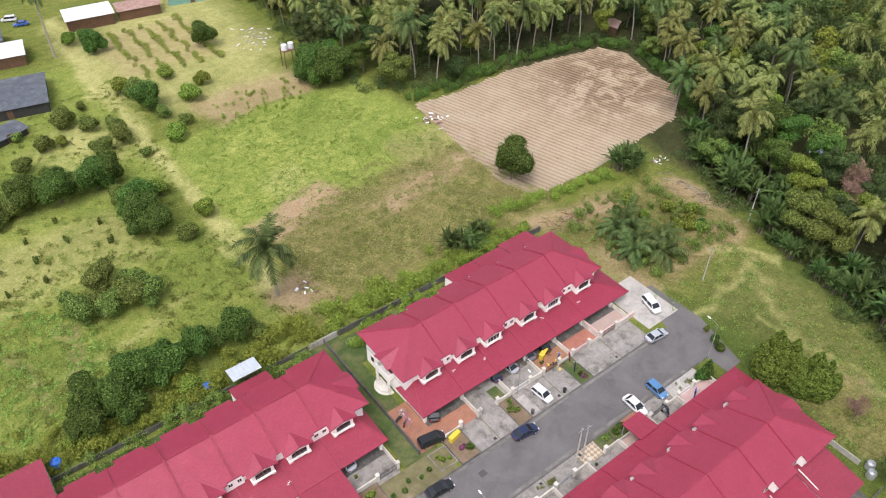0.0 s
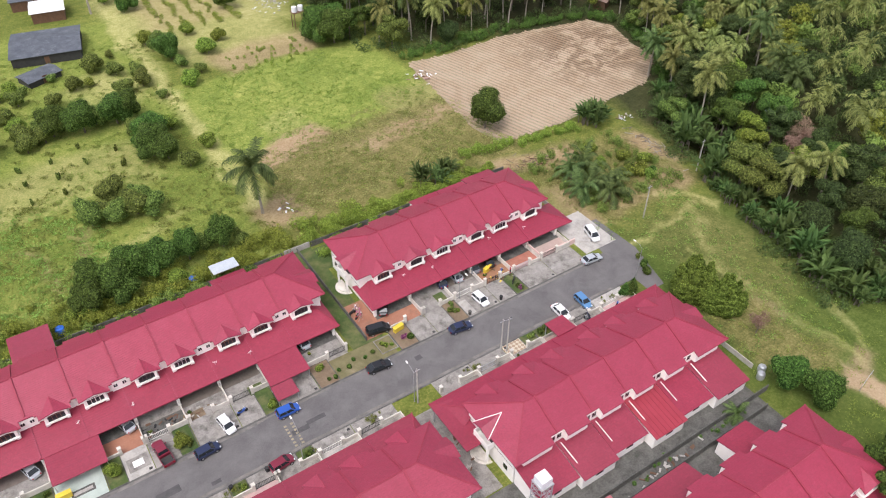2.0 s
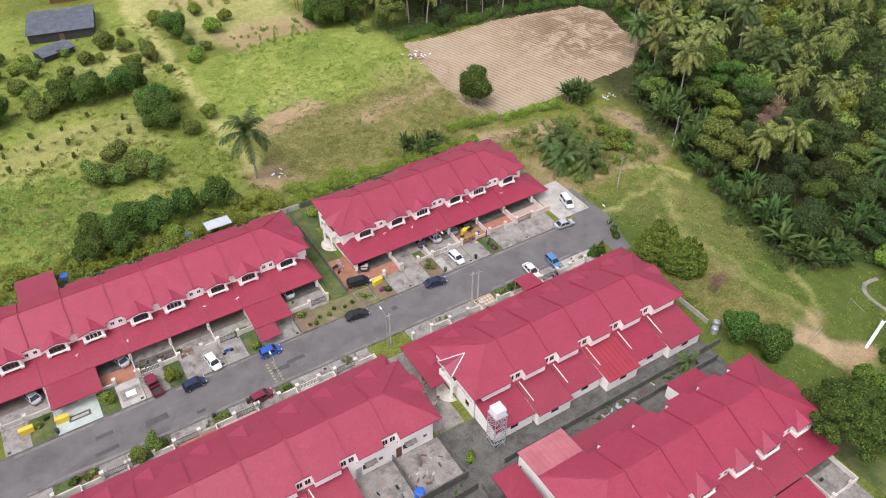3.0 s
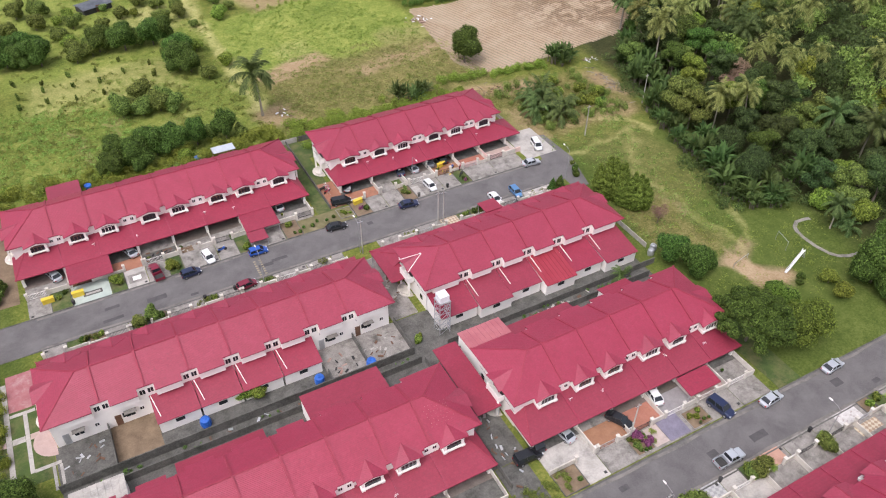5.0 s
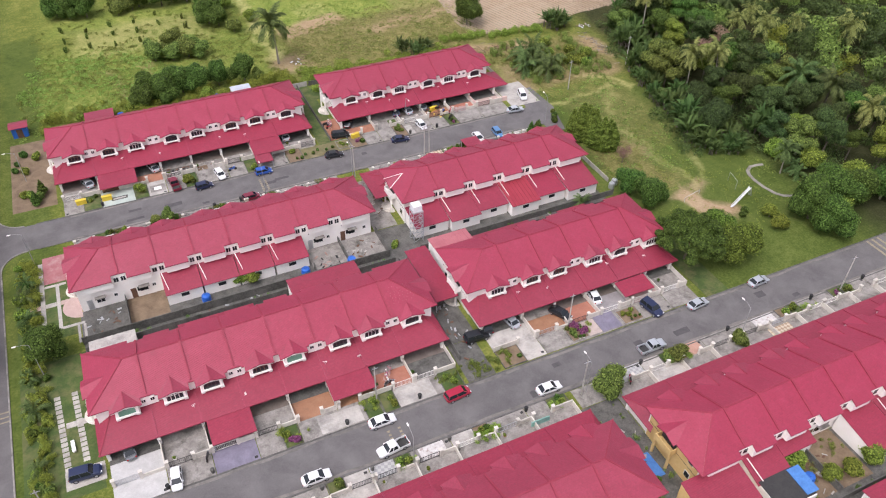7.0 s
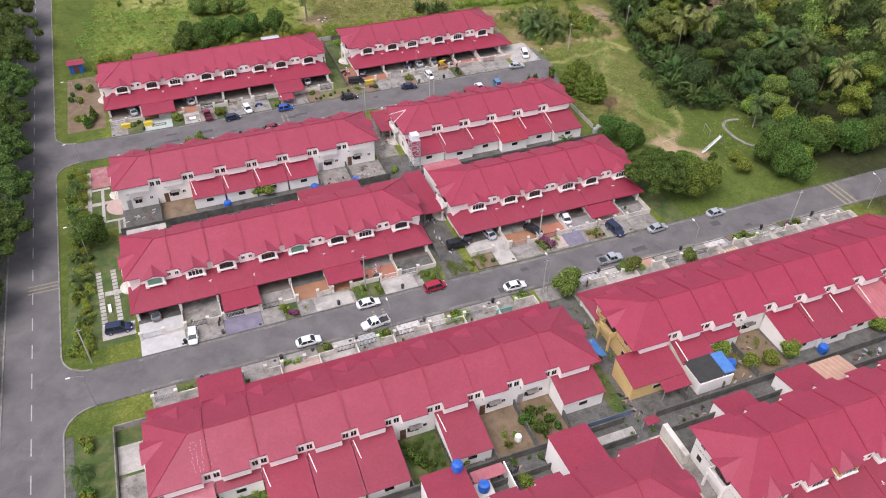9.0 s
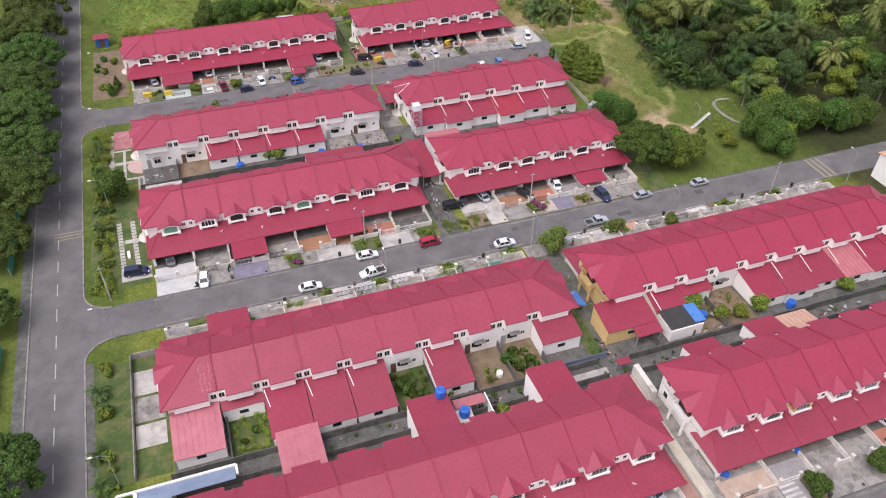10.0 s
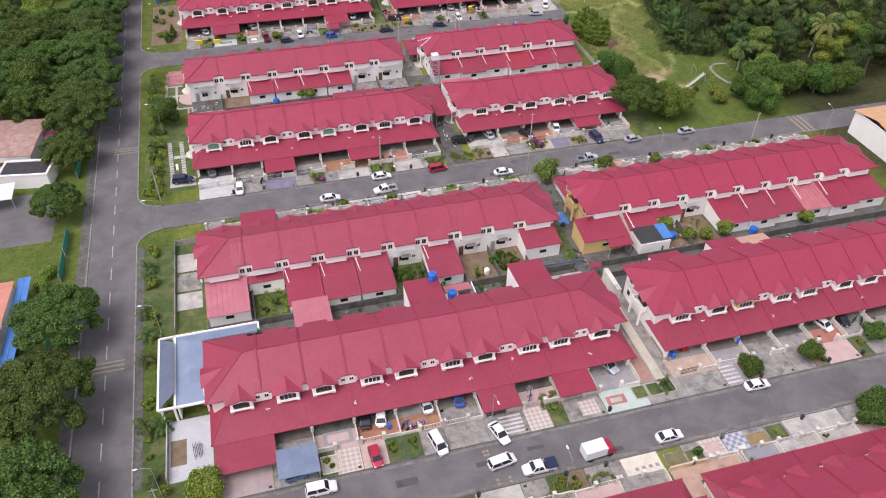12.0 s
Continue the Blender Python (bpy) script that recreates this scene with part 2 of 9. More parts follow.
# ---- mesh helpers ----
class Shape:
    """Collects vertices and faces of one mesh."""

    def __init__(self):
        self.v, self.f = [], []

    def poly(self, pts):
        n = len(self.v)
        self.v += [tuple(p) for p in pts]
        self.f.append(tuple(range(n, n + len(pts))))

    def slab(self, pts, th):
        """A flat polygon with thickness th downwards."""
        n, k = len(self.v), len(pts)
        self.v += [tuple(p) for p in pts] + [(p[0], p[1], p[2] - th) for p in pts]
        self.f.append(tuple(range(n, n + k)))
        self.f.append(tuple(range(n + 2 * k - 1, n + k - 1, -1)))
        for i in range(k):
            j = (i + 1) % k
            self.f.append((n + i, n + k + i, n + k + j, n + j))

    def box(self, x0, y0, z0, x1, y1, z1):
        self.slab([(x0, y0, z1), (x1, y0, z1), (x1, y1, z1), (x0, y1, z1)], z1 - z0)

    def bar(self, a, b, wide, high=None):
        """A bar of rectangular section from a to b."""
        a, b = Vector(a), Vector(b)
        d = (b - a).normalized()
        side = d.cross(Vector((0, 0, 1)))
        side = (side.normalized() if side.length > 1e-3 else Vector((1, 0, 0))) * wide / 2
        up = side.cross(d).normalized() * (high or wide) / 2
        n = len(self.v)
        for p in (a, b):
            self.v += [tuple(p + side + up), tuple(p - side + up), tuple(p - side - up), tuple(p + side - up)]
        self.f += [(n, n + 1, n + 2, n + 3), (n + 7, n + 6, n + 5, n + 4)]
        self.f += [(n + i, n + 4 + i, n + 4 + (i + 1) % 4, n + (i + 1) % 4) for i in range(4)]

    def tube(self, pts, radii, sides=8, cap=True):
        """A tapered tube through points."""
        n0 = len(self.v)
        pts = [Vector(p) for p in pts]
        for i, (p, r) in enumerate(zip(pts, radii)):
            d = (pts[min(i + 1, len(pts) - 1)] - pts[max(i - 1, 0)]).normalized()
            a = d.orthogonal().normalized() if abs(d.z) < 0.99 else Vector((1, 0, 0))
            b = d.cross(a)
            for k in range(sides):
                w = 2 * math.pi * k / sides
                self.v.append(tuple(p + (a * math.cos(w) + b * math.sin(w)) * r))
        for i in range(len(pts) - 1):
            for k in range(sides):
                q = n0 + i * sides
                self.f.append((q + k, q + (k + 1) % sides, q + sides + (k + 1) % sides, q + sides + k))
        if cap:
            self.f.append(tuple(n0 + k for k in reversed(range(sides))))
            self.f.append(tuple(n0 + (len(pts) - 1) * sides + k for k in range(sides)))

    def mesh(self, name, material, smooth=False):
        me = bpy.data.meshes.new(name)
        me.from_pydata(self.v, [], self.f)
        me.materials.append(material)
        if smooth:
            me.shade_smooth()
        me.update()
        return me


def part(name, shape, material, parent, label="", smooth=False):
    ob = new(name, shape.mesh(name, material, smooth) if isinstance(shape, Shape) else shape)
    ob.parent = parent
    if label:
        ob["label"] = label
    return ob


def thing(name, at=(0, 0, 0), turn=0.0, label="", category="", group="", kind=""):
    ob = new(name)
    ob.matrix_basis = pose(at[0], at[1], at[2], 0, 0, turn)
    return tagged(ob, label, category, group, kind)


def flat(name, shape, material, label, category, kind="structure"):
    return tagged(new(name, shape.mesh(name, material)), label, category, "", kind)


def edge_wobble(pts, step, amp, seed):
    """Outline with its sides cut into short steps and shaken."""
    out = []
    for i, (x, y) in enumerate(pts):
        x2, y2 = pts[(i + 1) % len(pts)]
        k = max(1, int(math.hypot(x2 - x, y2 - y) / step))
        for j in range(k):
            px, py = x + (x2 - x) * j / k, y + (y2 - y) * j / k
            d = noise.noise_vector(Vector((px * 0.25, py * 0.25, seed)))
            out.append((px + d.x * amp, py + d.y * amp))
    return out


# ---- ground ----
def ground_material():
    m, nt, p = nodes_of("grass and earth")
    pos = world_pos(nt)
    sep = nt.nodes.new("ShaderNodeSeparateXYZ")
    warp = nt.nodes.new("ShaderNodeTexNoise")
    warp.inputs["Scale"].default_value, warp.inputs["Detail"].default_value = 0.12, 5.0
    nt.links.new(pos, warp.inputs["Vector"])
    off = nt.nodes.new("ShaderNodeVectorMath")
    off.operation = "MULTIPLY_ADD"
    nt.links.new(warp.outputs["Color"], off.inputs[0])
    off.inputs[1].default_value, off.inputs[2].default_value = (9, 9, 0), (-4.5, -4.5, 0)
    add = nt.nodes.new("ShaderNodeVectorMath")
    nt.links.new(pos, add.inputs[0])
    nt.links.new(off.outputs[0], add.inputs[1])
    nt.links.new(add.outputs[0], sep.inputs[0])
    X, Y = sep.outputs[0], sep.outputs[1]
    n1, n2, n3 = noise_node(nt, pos, 0.06, 6.0, 0.65, 0.8), noise_node(nt, pos, 0.6, 5.0, 0.7), noise_node(nt, pos, 2.4, 5.0, 0.75)
    n4 = noise_node(nt, pos, 0.22, 5.0, 0.7, 0.6)
    f = arith(nt, "ADD", arith(nt, "ADD", arith(nt, "MULTIPLY", n1, 0.22), arith(nt, "MULTIPLY", n4, 0.16)), arith(nt, "ADD", arith(nt, "MULTIPLY", n2, 0.27), arith(nt, "MULTIPLY", n3, 0.35)))
    col = ramp(nt, f, [(0.38, (0.062, 0.090, 0.015)), (0.5, (0.14, 0.168, 0.031)), (0.61, (0.265, 0.255, 0.068))])

    def mask(cx, cy, hx, hy, turn=0.0, soft=3.0):
        """1 inside a turned box, fading over soft metres."""
        c, s = math.cos(radians(turn)), math.sin(radians(turn))
        u = arith(nt, "ADD", arith(nt, "MULTIPLY", arith(nt, "SUBTRACT", X, cx), c), arith(nt, "MULTIPLY", arith(nt, "SUBTRACT", Y, cy), s))
        v = arith(nt, "ADD", arith(nt, "MULTIPLY", arith(nt, "SUBTRACT", X, cx), -s), arith(nt, "MULTIPLY", arith(nt, "SUBTRACT", Y, cy), c))
        du = arith(nt, "DIVIDE", arith(nt, "SUBTRACT", hx, arith(nt, "ABSOLUTE", u)), soft)
        dv = arith(nt, "DIVIDE", arith(nt, "SUBTRACT", hy, arith(nt, "ABSOLUTE", v)), soft)
        return arith(nt, "MINIMUM", arith(nt, "ADD", arith(nt, "MINIMUM", du, dv), 0.5, clamp=True), 1.0, clamp=True)

    def lay(where, stops, part_of=1.0):
        nonlocal col
        col = mix(nt, arith(nt, "MULTIPLY", where, part_of), col, ramp(nt, f, stops))

    straw = [(0.38, (0.21, 0.235, 0.065)), (0.5, (0.40, 0.385, 0.14)), (0.62, (0.60, 0.52, 0.26))]
    lush = [(0.38, (0.095, 0.142, 0.025)), (0.5, (0.215, 0.268, 0.052)), (0.61, (0.39, 0.39, 0.11))]
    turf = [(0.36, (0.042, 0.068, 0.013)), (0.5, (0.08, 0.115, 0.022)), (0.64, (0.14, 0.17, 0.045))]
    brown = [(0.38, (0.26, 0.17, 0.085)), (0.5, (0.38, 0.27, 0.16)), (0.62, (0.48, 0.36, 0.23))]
    dark_floor = [(0.38, (0.02, 0.026, 0.01)), (0.5, (0.04, 0.042, 0.018)), (0.62, (0.075, 0.066, 0.034))]
    olive = [(0.4, (0.075, 0.08, 0.022)), (0.5, (0.175, 0.158, 0.052)), (0.6, (0.33, 0.268, 0.118))]
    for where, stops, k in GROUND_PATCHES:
        lay(mask(*where), {"straw": straw, "lush": lush, "brown": brown, "olive": olive, "turf": turf, "dark_floor": dark_floor}[stops], k)
    nt.links.new(col, p.inputs["Base Color"])
    p.inputs["Roughness"].default_value = 0.95
    p.inputs["Specular IOR Level"].default_value = 0.15
    bn = nt.nodes.new("ShaderNodeBump")
    bn.inputs["Strength"].default_value, bn.inputs["Distance"].default_value = 0.8, 0.15
    nt.links.new(arith(nt, "ADD", n3, n2), bn.inputs["Height"])
    nt.links.new(bn.outputs[0], p.inputs["Normal"])
    return m


GROUND_PATCHES = [
    # (centre x, y, half sizes, turn, soft), tone, strength
    ((5, 96, 28, 22, 0, 8), "lush", 0.5),
    ((-5.5, 96, 1.0, 7, 10, 2), "brown", 0.4),
    ((1.4, 96, 0.9, 7, -10, 2), "brown", 0.4),
    ((10, 94, 12, 1.0, 12, 2), "straw", 0.4),
    ((8, 162, 26, 34, 0, 8), "lush", 0.8),
    ((24, 158, 5, 8, 20, 3), "straw", 0.5),
    ((55, 195, 22, 26, 0, 8), "straw", 0.75),
    ((52, 192, 12, 14, 0, 4), "brown", 0.4),
    ((4, 120, 17, 9, 0, 4), "straw", 0.42),
    ((20, 152, 7, 9, 20, 4), "straw", 0.5),
    ((56, 163, 15, 9, 0, 5), "straw", 0.65),
    ((61, 152, 13, 7, 0, 4), "brown", 0.65),
    ((60, 126, 26, 20, 0, 3), "lush", 1.0),
    ((50, 117, 4, 4, 0, 3), "straw", 0.4),
    ((62, 94, 26, 14, 0, 3), "olive", 0.9),
    ((47, 107.5, 9.5, 3.6, 15, 2.5), "brown", 0.95),
    ((72, 100.5, 13, 2.2, 8, 2.5), "brown", 0.75),
    ((80, 112, 7, 5, 0, 4), "brown", 0.35),
    ((36, 88, 4, 5, 0, 3), "brown", 0.8),
    ((33, 135, 1.7, 44, 0, 2.2), "straw", 0.85),
    ((33.5, 200, 2.3, 26, -3, 2.5), "straw", 0.9),
    ((37, 177, 5, 1.8, 0, 2.5), "straw", 0.8),
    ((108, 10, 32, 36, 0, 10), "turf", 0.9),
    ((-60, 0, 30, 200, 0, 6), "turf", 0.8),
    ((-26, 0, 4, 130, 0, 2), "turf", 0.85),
    ((97, 62, 14, 12, 0, 4), "olive", 0.85),
    ((88, 75.5, 11, 2.6, -12, 2.5), "brown", 0.8),
    ((112, 64, 2.2, 8, 10, 2.5), "brown", 0.8),
    ((105.5, 56.5, 3, 6, 28, 3), "brown", 0.55),
    ((103.6, 48.5, 1.1, 6, 32, 1.4), "straw", 0.55),
    ((93.5, 43.8, 8.5, 0.8, 8, 1.2), "straw", 0.55),
    ((98, 38, 0.9, 9, -28, 1.4), "straw", 0.45),
    ((91.2, 24, 1.0, 7, 12, 1.4), "brown", 0.45),
    ((96, 34, 9, 14, 0, 5), "olive", 0.4),
    ((97, 54, 7, 2, 0, 3), "brown", 0.5),
    ((84, 58, 2.5, 8, 0, 3), "brown", 0.6),
    ((92.2, -1.6, 2.6, 6.4, 24, 1.6), "brown", 0.95),
    ((95.2, 3.6, 1.6, 2.4, -60, 1.6), "brown", 0.6),
    ((87, 15.5, 5.2, 10, 10, 2.5), "olive", 0.8),
    ((94.0, 20, 0.5, 17, 3, 1.2), "straw", 0.4),
    ((101, 12, 0.9, 8, -22, 1.4), "straw", 0.35),
    # darkest ground tone over the two jungle areas
    ((162, 60, 46, 120, 0, 8), "dark_floor", 0.9),
    ((132, 168, 36, 34, 0, 6), "dark_floor", 0.9),
]
GRASS = ground_material()
g = Shape()
g.poly([(-3000, -3000, 0), (3000, -3000, 0), (3000, 3000, 0), (-3000, 3000, 0)])
flat("ground", g, GRASS, "green and straw coloured grass ground", "ground")


def sheet(name, outline, z, material, label, category, thick=0.12, kind="structure"):
    s = Shape()
    s.slab([(x, y, z) for x, y in outline], thick)
    return flat(name, s, material, label, category, kind)


def arc(cx, cy, r, a0, a1, n=8):
    return [(cx + r * math.cos(radians(a0 + (a1 - a0) * i / n)), cy + r * math.sin(radians(a0 + (a1 - a0) * i / n))) for i in range(n + 1)]


# roads: one main road along y, three streets along x
R1, R2, R3 = (37.0, 44.6), (-29.2, -22.2), (-96.0, -89.0)


def east(y):
    """East edge of the main road, which runs slightly askew to the streets."""
    return -29.25 - 0.0222 * (min(max(y, -130.0), 130.0) + 54.0)


ROAD_W = 7.9
sheet("road_main", [(east(y) - ROAD_W, y) for y in (400, 130, -130, -400)] + [(east(y), y) for y in (-400, -130, 130, 400)], 0.03, ASPHALT, "worn grey asphalt main road with dashed centre line", "road")


def street(name, y0, y1, x_end, flare=4.5):
    top, low = east(y1 + flare), east(y0 - flare)
    out = [(top - 0.1, y1 + flare)] + arc(top + flare, y1 + flare, flare, 180, 270) + [(x_end, y1), (x_end, y0)] + arc(low + flare, y0 - flare, flare, 90, 180) + [(low - 0.1, y0 - flare)]
    return sheet(name, out, 0.034, ASPHALT, "worn grey asphalt residential street", "road")


street("road_north", R1[0], R1[1], 79.0)
sheet("road_turning_head", [(79.002, 33.2), (82.3, 33.2), (85.0, 42.7), (84.6, 52.8), (80.5, 53.2), (79.002, 44.6)], 0.034, ASPHALT, "asphalt turning bay at the end of the street", "road")
street("road_middle", R2[0], R2[1], 260.0)
street("road_south", R3[0], R3[1], 260.0)
# dashed centre line of the main road
for i in range(54):
    y = -131.4 + i * 6.2
    x = east(y) - ROAD_W / 2
    s = Shape()
    s.slab([(x - 0.08, y - 3.0, 0.037), (x + 0.08, y - 3.0, 0.037), (x + 0.013, y, 0.037), (x - 0.147, y, 0.037)], 0.006)
    tagged(new("lane_dash", s.mesh("lane_dash", LINE)), "worn white centre line dash on the main road", "road marking", "main road dashes")


def kerb_line(name, pts, material=CONC, wide=0.22, high=0.16, label="stained concrete kerb along the road", category="kerb"):
    s = Shape()
    for (ax, ay), (bx_, by_) in zip(pts, pts[1:]):
        s.bar((ax, ay, high / 2), (bx_, by_, high / 2), wide, high)
    return flat(name, s, material, label, category)


for i, (ya, yb) in enumerate(((130, 400), (R1[1] + 4.5, 130), (R2[1] + 4.5, R1[0] - 4.5), (R3[1] + 4.5, R2[0] - 4.5), (-130, R3[0] - 4.5), (-400, -130))):
    kerb_line("kerb_east", [(east(ya) + 0.12, ya), (east(yb) + 0.12, yb)])
kerb_line("kerb_west", [(east(y) - ROAD_W - 0.12, y) for y in (-400, -130, 130, 400)])
for y0, y1 in (R1, R2, R3):
    kerb_line("kerb_corner", arc(east(y1 + 4.5) + 4.5, y1 + 4.5, 4.38, 180, 270))
    kerb_line("kerb_corner", arc(east(y0 - 4.5) + 4.5, y0 - 4.5, 4.38, 90, 180))


# ---- terrace rows ----
EAVE, RIDGE, HALF, LOW, PORCH = 5.6, 8.2, 5.95, 2.36, 10.5
SLOPE = (RIDGE - EAVE) / HALF
WALL_V, REAR_V = 5.3, 4.8
PORCH_FALL = 0.24
PORCH_TOP = LOW + (PORCH - WALL_V) * PORCH_FALL


def slope_z(v):
    return RIDGE - SLOPE * abs(v)


def tile_strip(s, pts, r=0.16):
    for a, b in zip(pts, pts[1:]):
        s.bar(a, b, 2 * r, 1.5 * r)


WIN_GREEN = surf("green painted frames", (0.10, 0.24, 0.17), (0.16, 0.32, 0.23), 1, 8, 0.6, 0.05)
# tile colour kept dark so that porch shade is painted into the floor
PORCH_SHADE_TILE = surf("shaded brown grey porch tiles", (0.12, 0.098, 0.082), (0.20, 0.168, 0.142), 0.8, 5, 0.6, 0.1, rand=0.2)
DORMER_V, DORMER_TOP = 6.75, 5.9


def dormer_roof(to_w, ud):
    """Small gable that grows out of the main slope, its ridge falling towards the front."""
    s = Shape()
    apex, peak = (ud, 4.15, slope_z(4.15) + 0.03), (ud, DORMER_V, DORMER_TOP)
    for sgn in (-1, 1):
        end, val = (ud + sgn * 2.1, DORMER_V - 0.1, 5.3), (ud + sgn * 2.05, 5.85, slope_z(5.85) + 0.02)
        s.slab([to_w(*q) for q in (apex, peak, end)], 0.13)
        s.slab([to_w(*q) for q in (apex, end, val)], 0.13)
    return s


def arch_window(to_w, ud, parent, frame_mat, width=2.2, v0=WALL_V, v1=6.5, z0=3.96, z1=4.94, rise=0.36, wall=None):
    """Projecting bay with an arched head under the dormer: gabled face, sill on brackets, glass, mullions."""
    h = width / 2
    head = [(ud - h * math.cos(math.pi * i / 8), z1 + rise * math.sin(math.pi * i / 8)) for i in range(9)]
    inner = [(ud - h, z0)] + head + [(ud + h, z0)]
    under = lambda u: DORMER_TOP - 0.15 - 0.27 * abs(u - ud)
    outer = [(ud - h - 0.36, z0)] + [(ud + (u - ud) * (h + 0.36) / h, under(ud + (u - ud) * (h + 0.36) / h)) for u, z in head] + [(ud + h + 0.36, z0)]
    fr = Shape()
    for i in range(len(inner) - 1):
        a, b, c, d = inner[i], inner[i + 1], outer[i + 1], outer[i]
        fr.poly([to_w(a[0], v1, a[1]), to_w(b[0], v1, b[1]), to_w(c[0], v1, c[1]), to_w(d[0], v1, d[1])])
        fr.poly([to_w(d[0], v1, d[1]), to_w(c[0], v1, c[1]), to_w(c[0], v0, c[1]), to_w(d[0], v0, d[1])])
        fr.poly([to_w(b[0], v1, b[1]), to_w(a[0], v1, a[1]), to_w(a[0], v1 - 0.2, a[1]), to_w(b[0], v1 - 0.2, b[1])])
    w = part("window", fr, wall or WALL, parent, "rendered arched bay window surround")
    hood = Shape()
    for (ua, za), (ub, zb) in zip(head, head[1:]):
        ka, kb = (ua - ud) * 0.1, (ub - ud) * 0.1
        hood.bar(to_w(ua + ka, v1 + 0.04, za + 0.06), to_w(ub + kb, v1 + 0.04, zb + 0.05), 0.08, 0.07)
    part("arch_moulding", hood, FRAME_W, w)
    sill = Shape()
    bx(sill, to_w, ud - h - 0.5, v0, z0 - 0.2, ud + h + 0.5, v1 + 0.18, z0)
    bx(sill, to_w, ud - h - 0.5, v0, z0 - 0.5, ud - h + 0.02, v1 + 0.1, z0 - 0.2)
    bx(sill, to_w, ud + h - 0.02, v0, z0 - 0.5, ud + h + 0.5, v1 + 0.1, z0 - 0.2)
    part("sill", sill, FRAME_W, w)
    gl = Shape()
    gl.poly([to_w(u, v1 - 0.12, z) for u, z in inner])
    part("pane", gl, WIN_GREEN if frame_mat is WIN_GREEN else GLASS, w, "green tinted pane" if frame_mat is WIN_GREEN else "dark glass")
    mu = Shape()
    for i in range(1, 4):
        u = ud - h + width * i / 4
        bx(mu, to_w, u - 0.035, v1 - 0.14, z0, u + 0.035, v1 - 0.06, z1 + rise * math.sqrt(max(0, 1 - ((u - ud) / h) ** 2)))
    bx(mu, to_w, ud - h, v1 - 0.14, z1 - 0.03, ud + h, v1 - 0.07, z1 + 0.04)
    part("window_frame", mu, frame_mat, w)
    return w


def bx(s, to_w, u0, v0, z0, u1, v1, z1):
    a, b = to_w(u0, v0, z1), to_w(u1, v1, z1)
    s.box(min(a[0], b[0]), min(a[1], b[1]), z0, max(a[0], b[0]), max(a[1], b[1]), z1)


def small_window(to_w, u, v, z, parent, wide=0.6, high=0.6, out=1):
    fr = Shape()
    bx(fr, to_w, u - wide / 2 - 0.06, v, z - 0.06, u + wide / 2 + 0.06, v + out * 0.05, z + high + 0.06)
    w = part("window", fr, FRAME_W, parent)
    gl = Shape()
    bx(gl, to_w, u - wide / 2, v + out * 0.045, z, u - 0.03, v + out * 0.075, z + high)
    bx(gl, to_w, u + 0.03, v + out * 0.045, z, u + wide / 2, v + out * 0.075, z + high)
    part("pane", gl, GLASS, w)


GREEN_BAYS = {("row of white terrace houses with crimson roof and green arched window", 0), ("row of white terrace houses with crimson roof and green arched window", 4)}
YELLOW_BAYS = {(2, 49.2)}


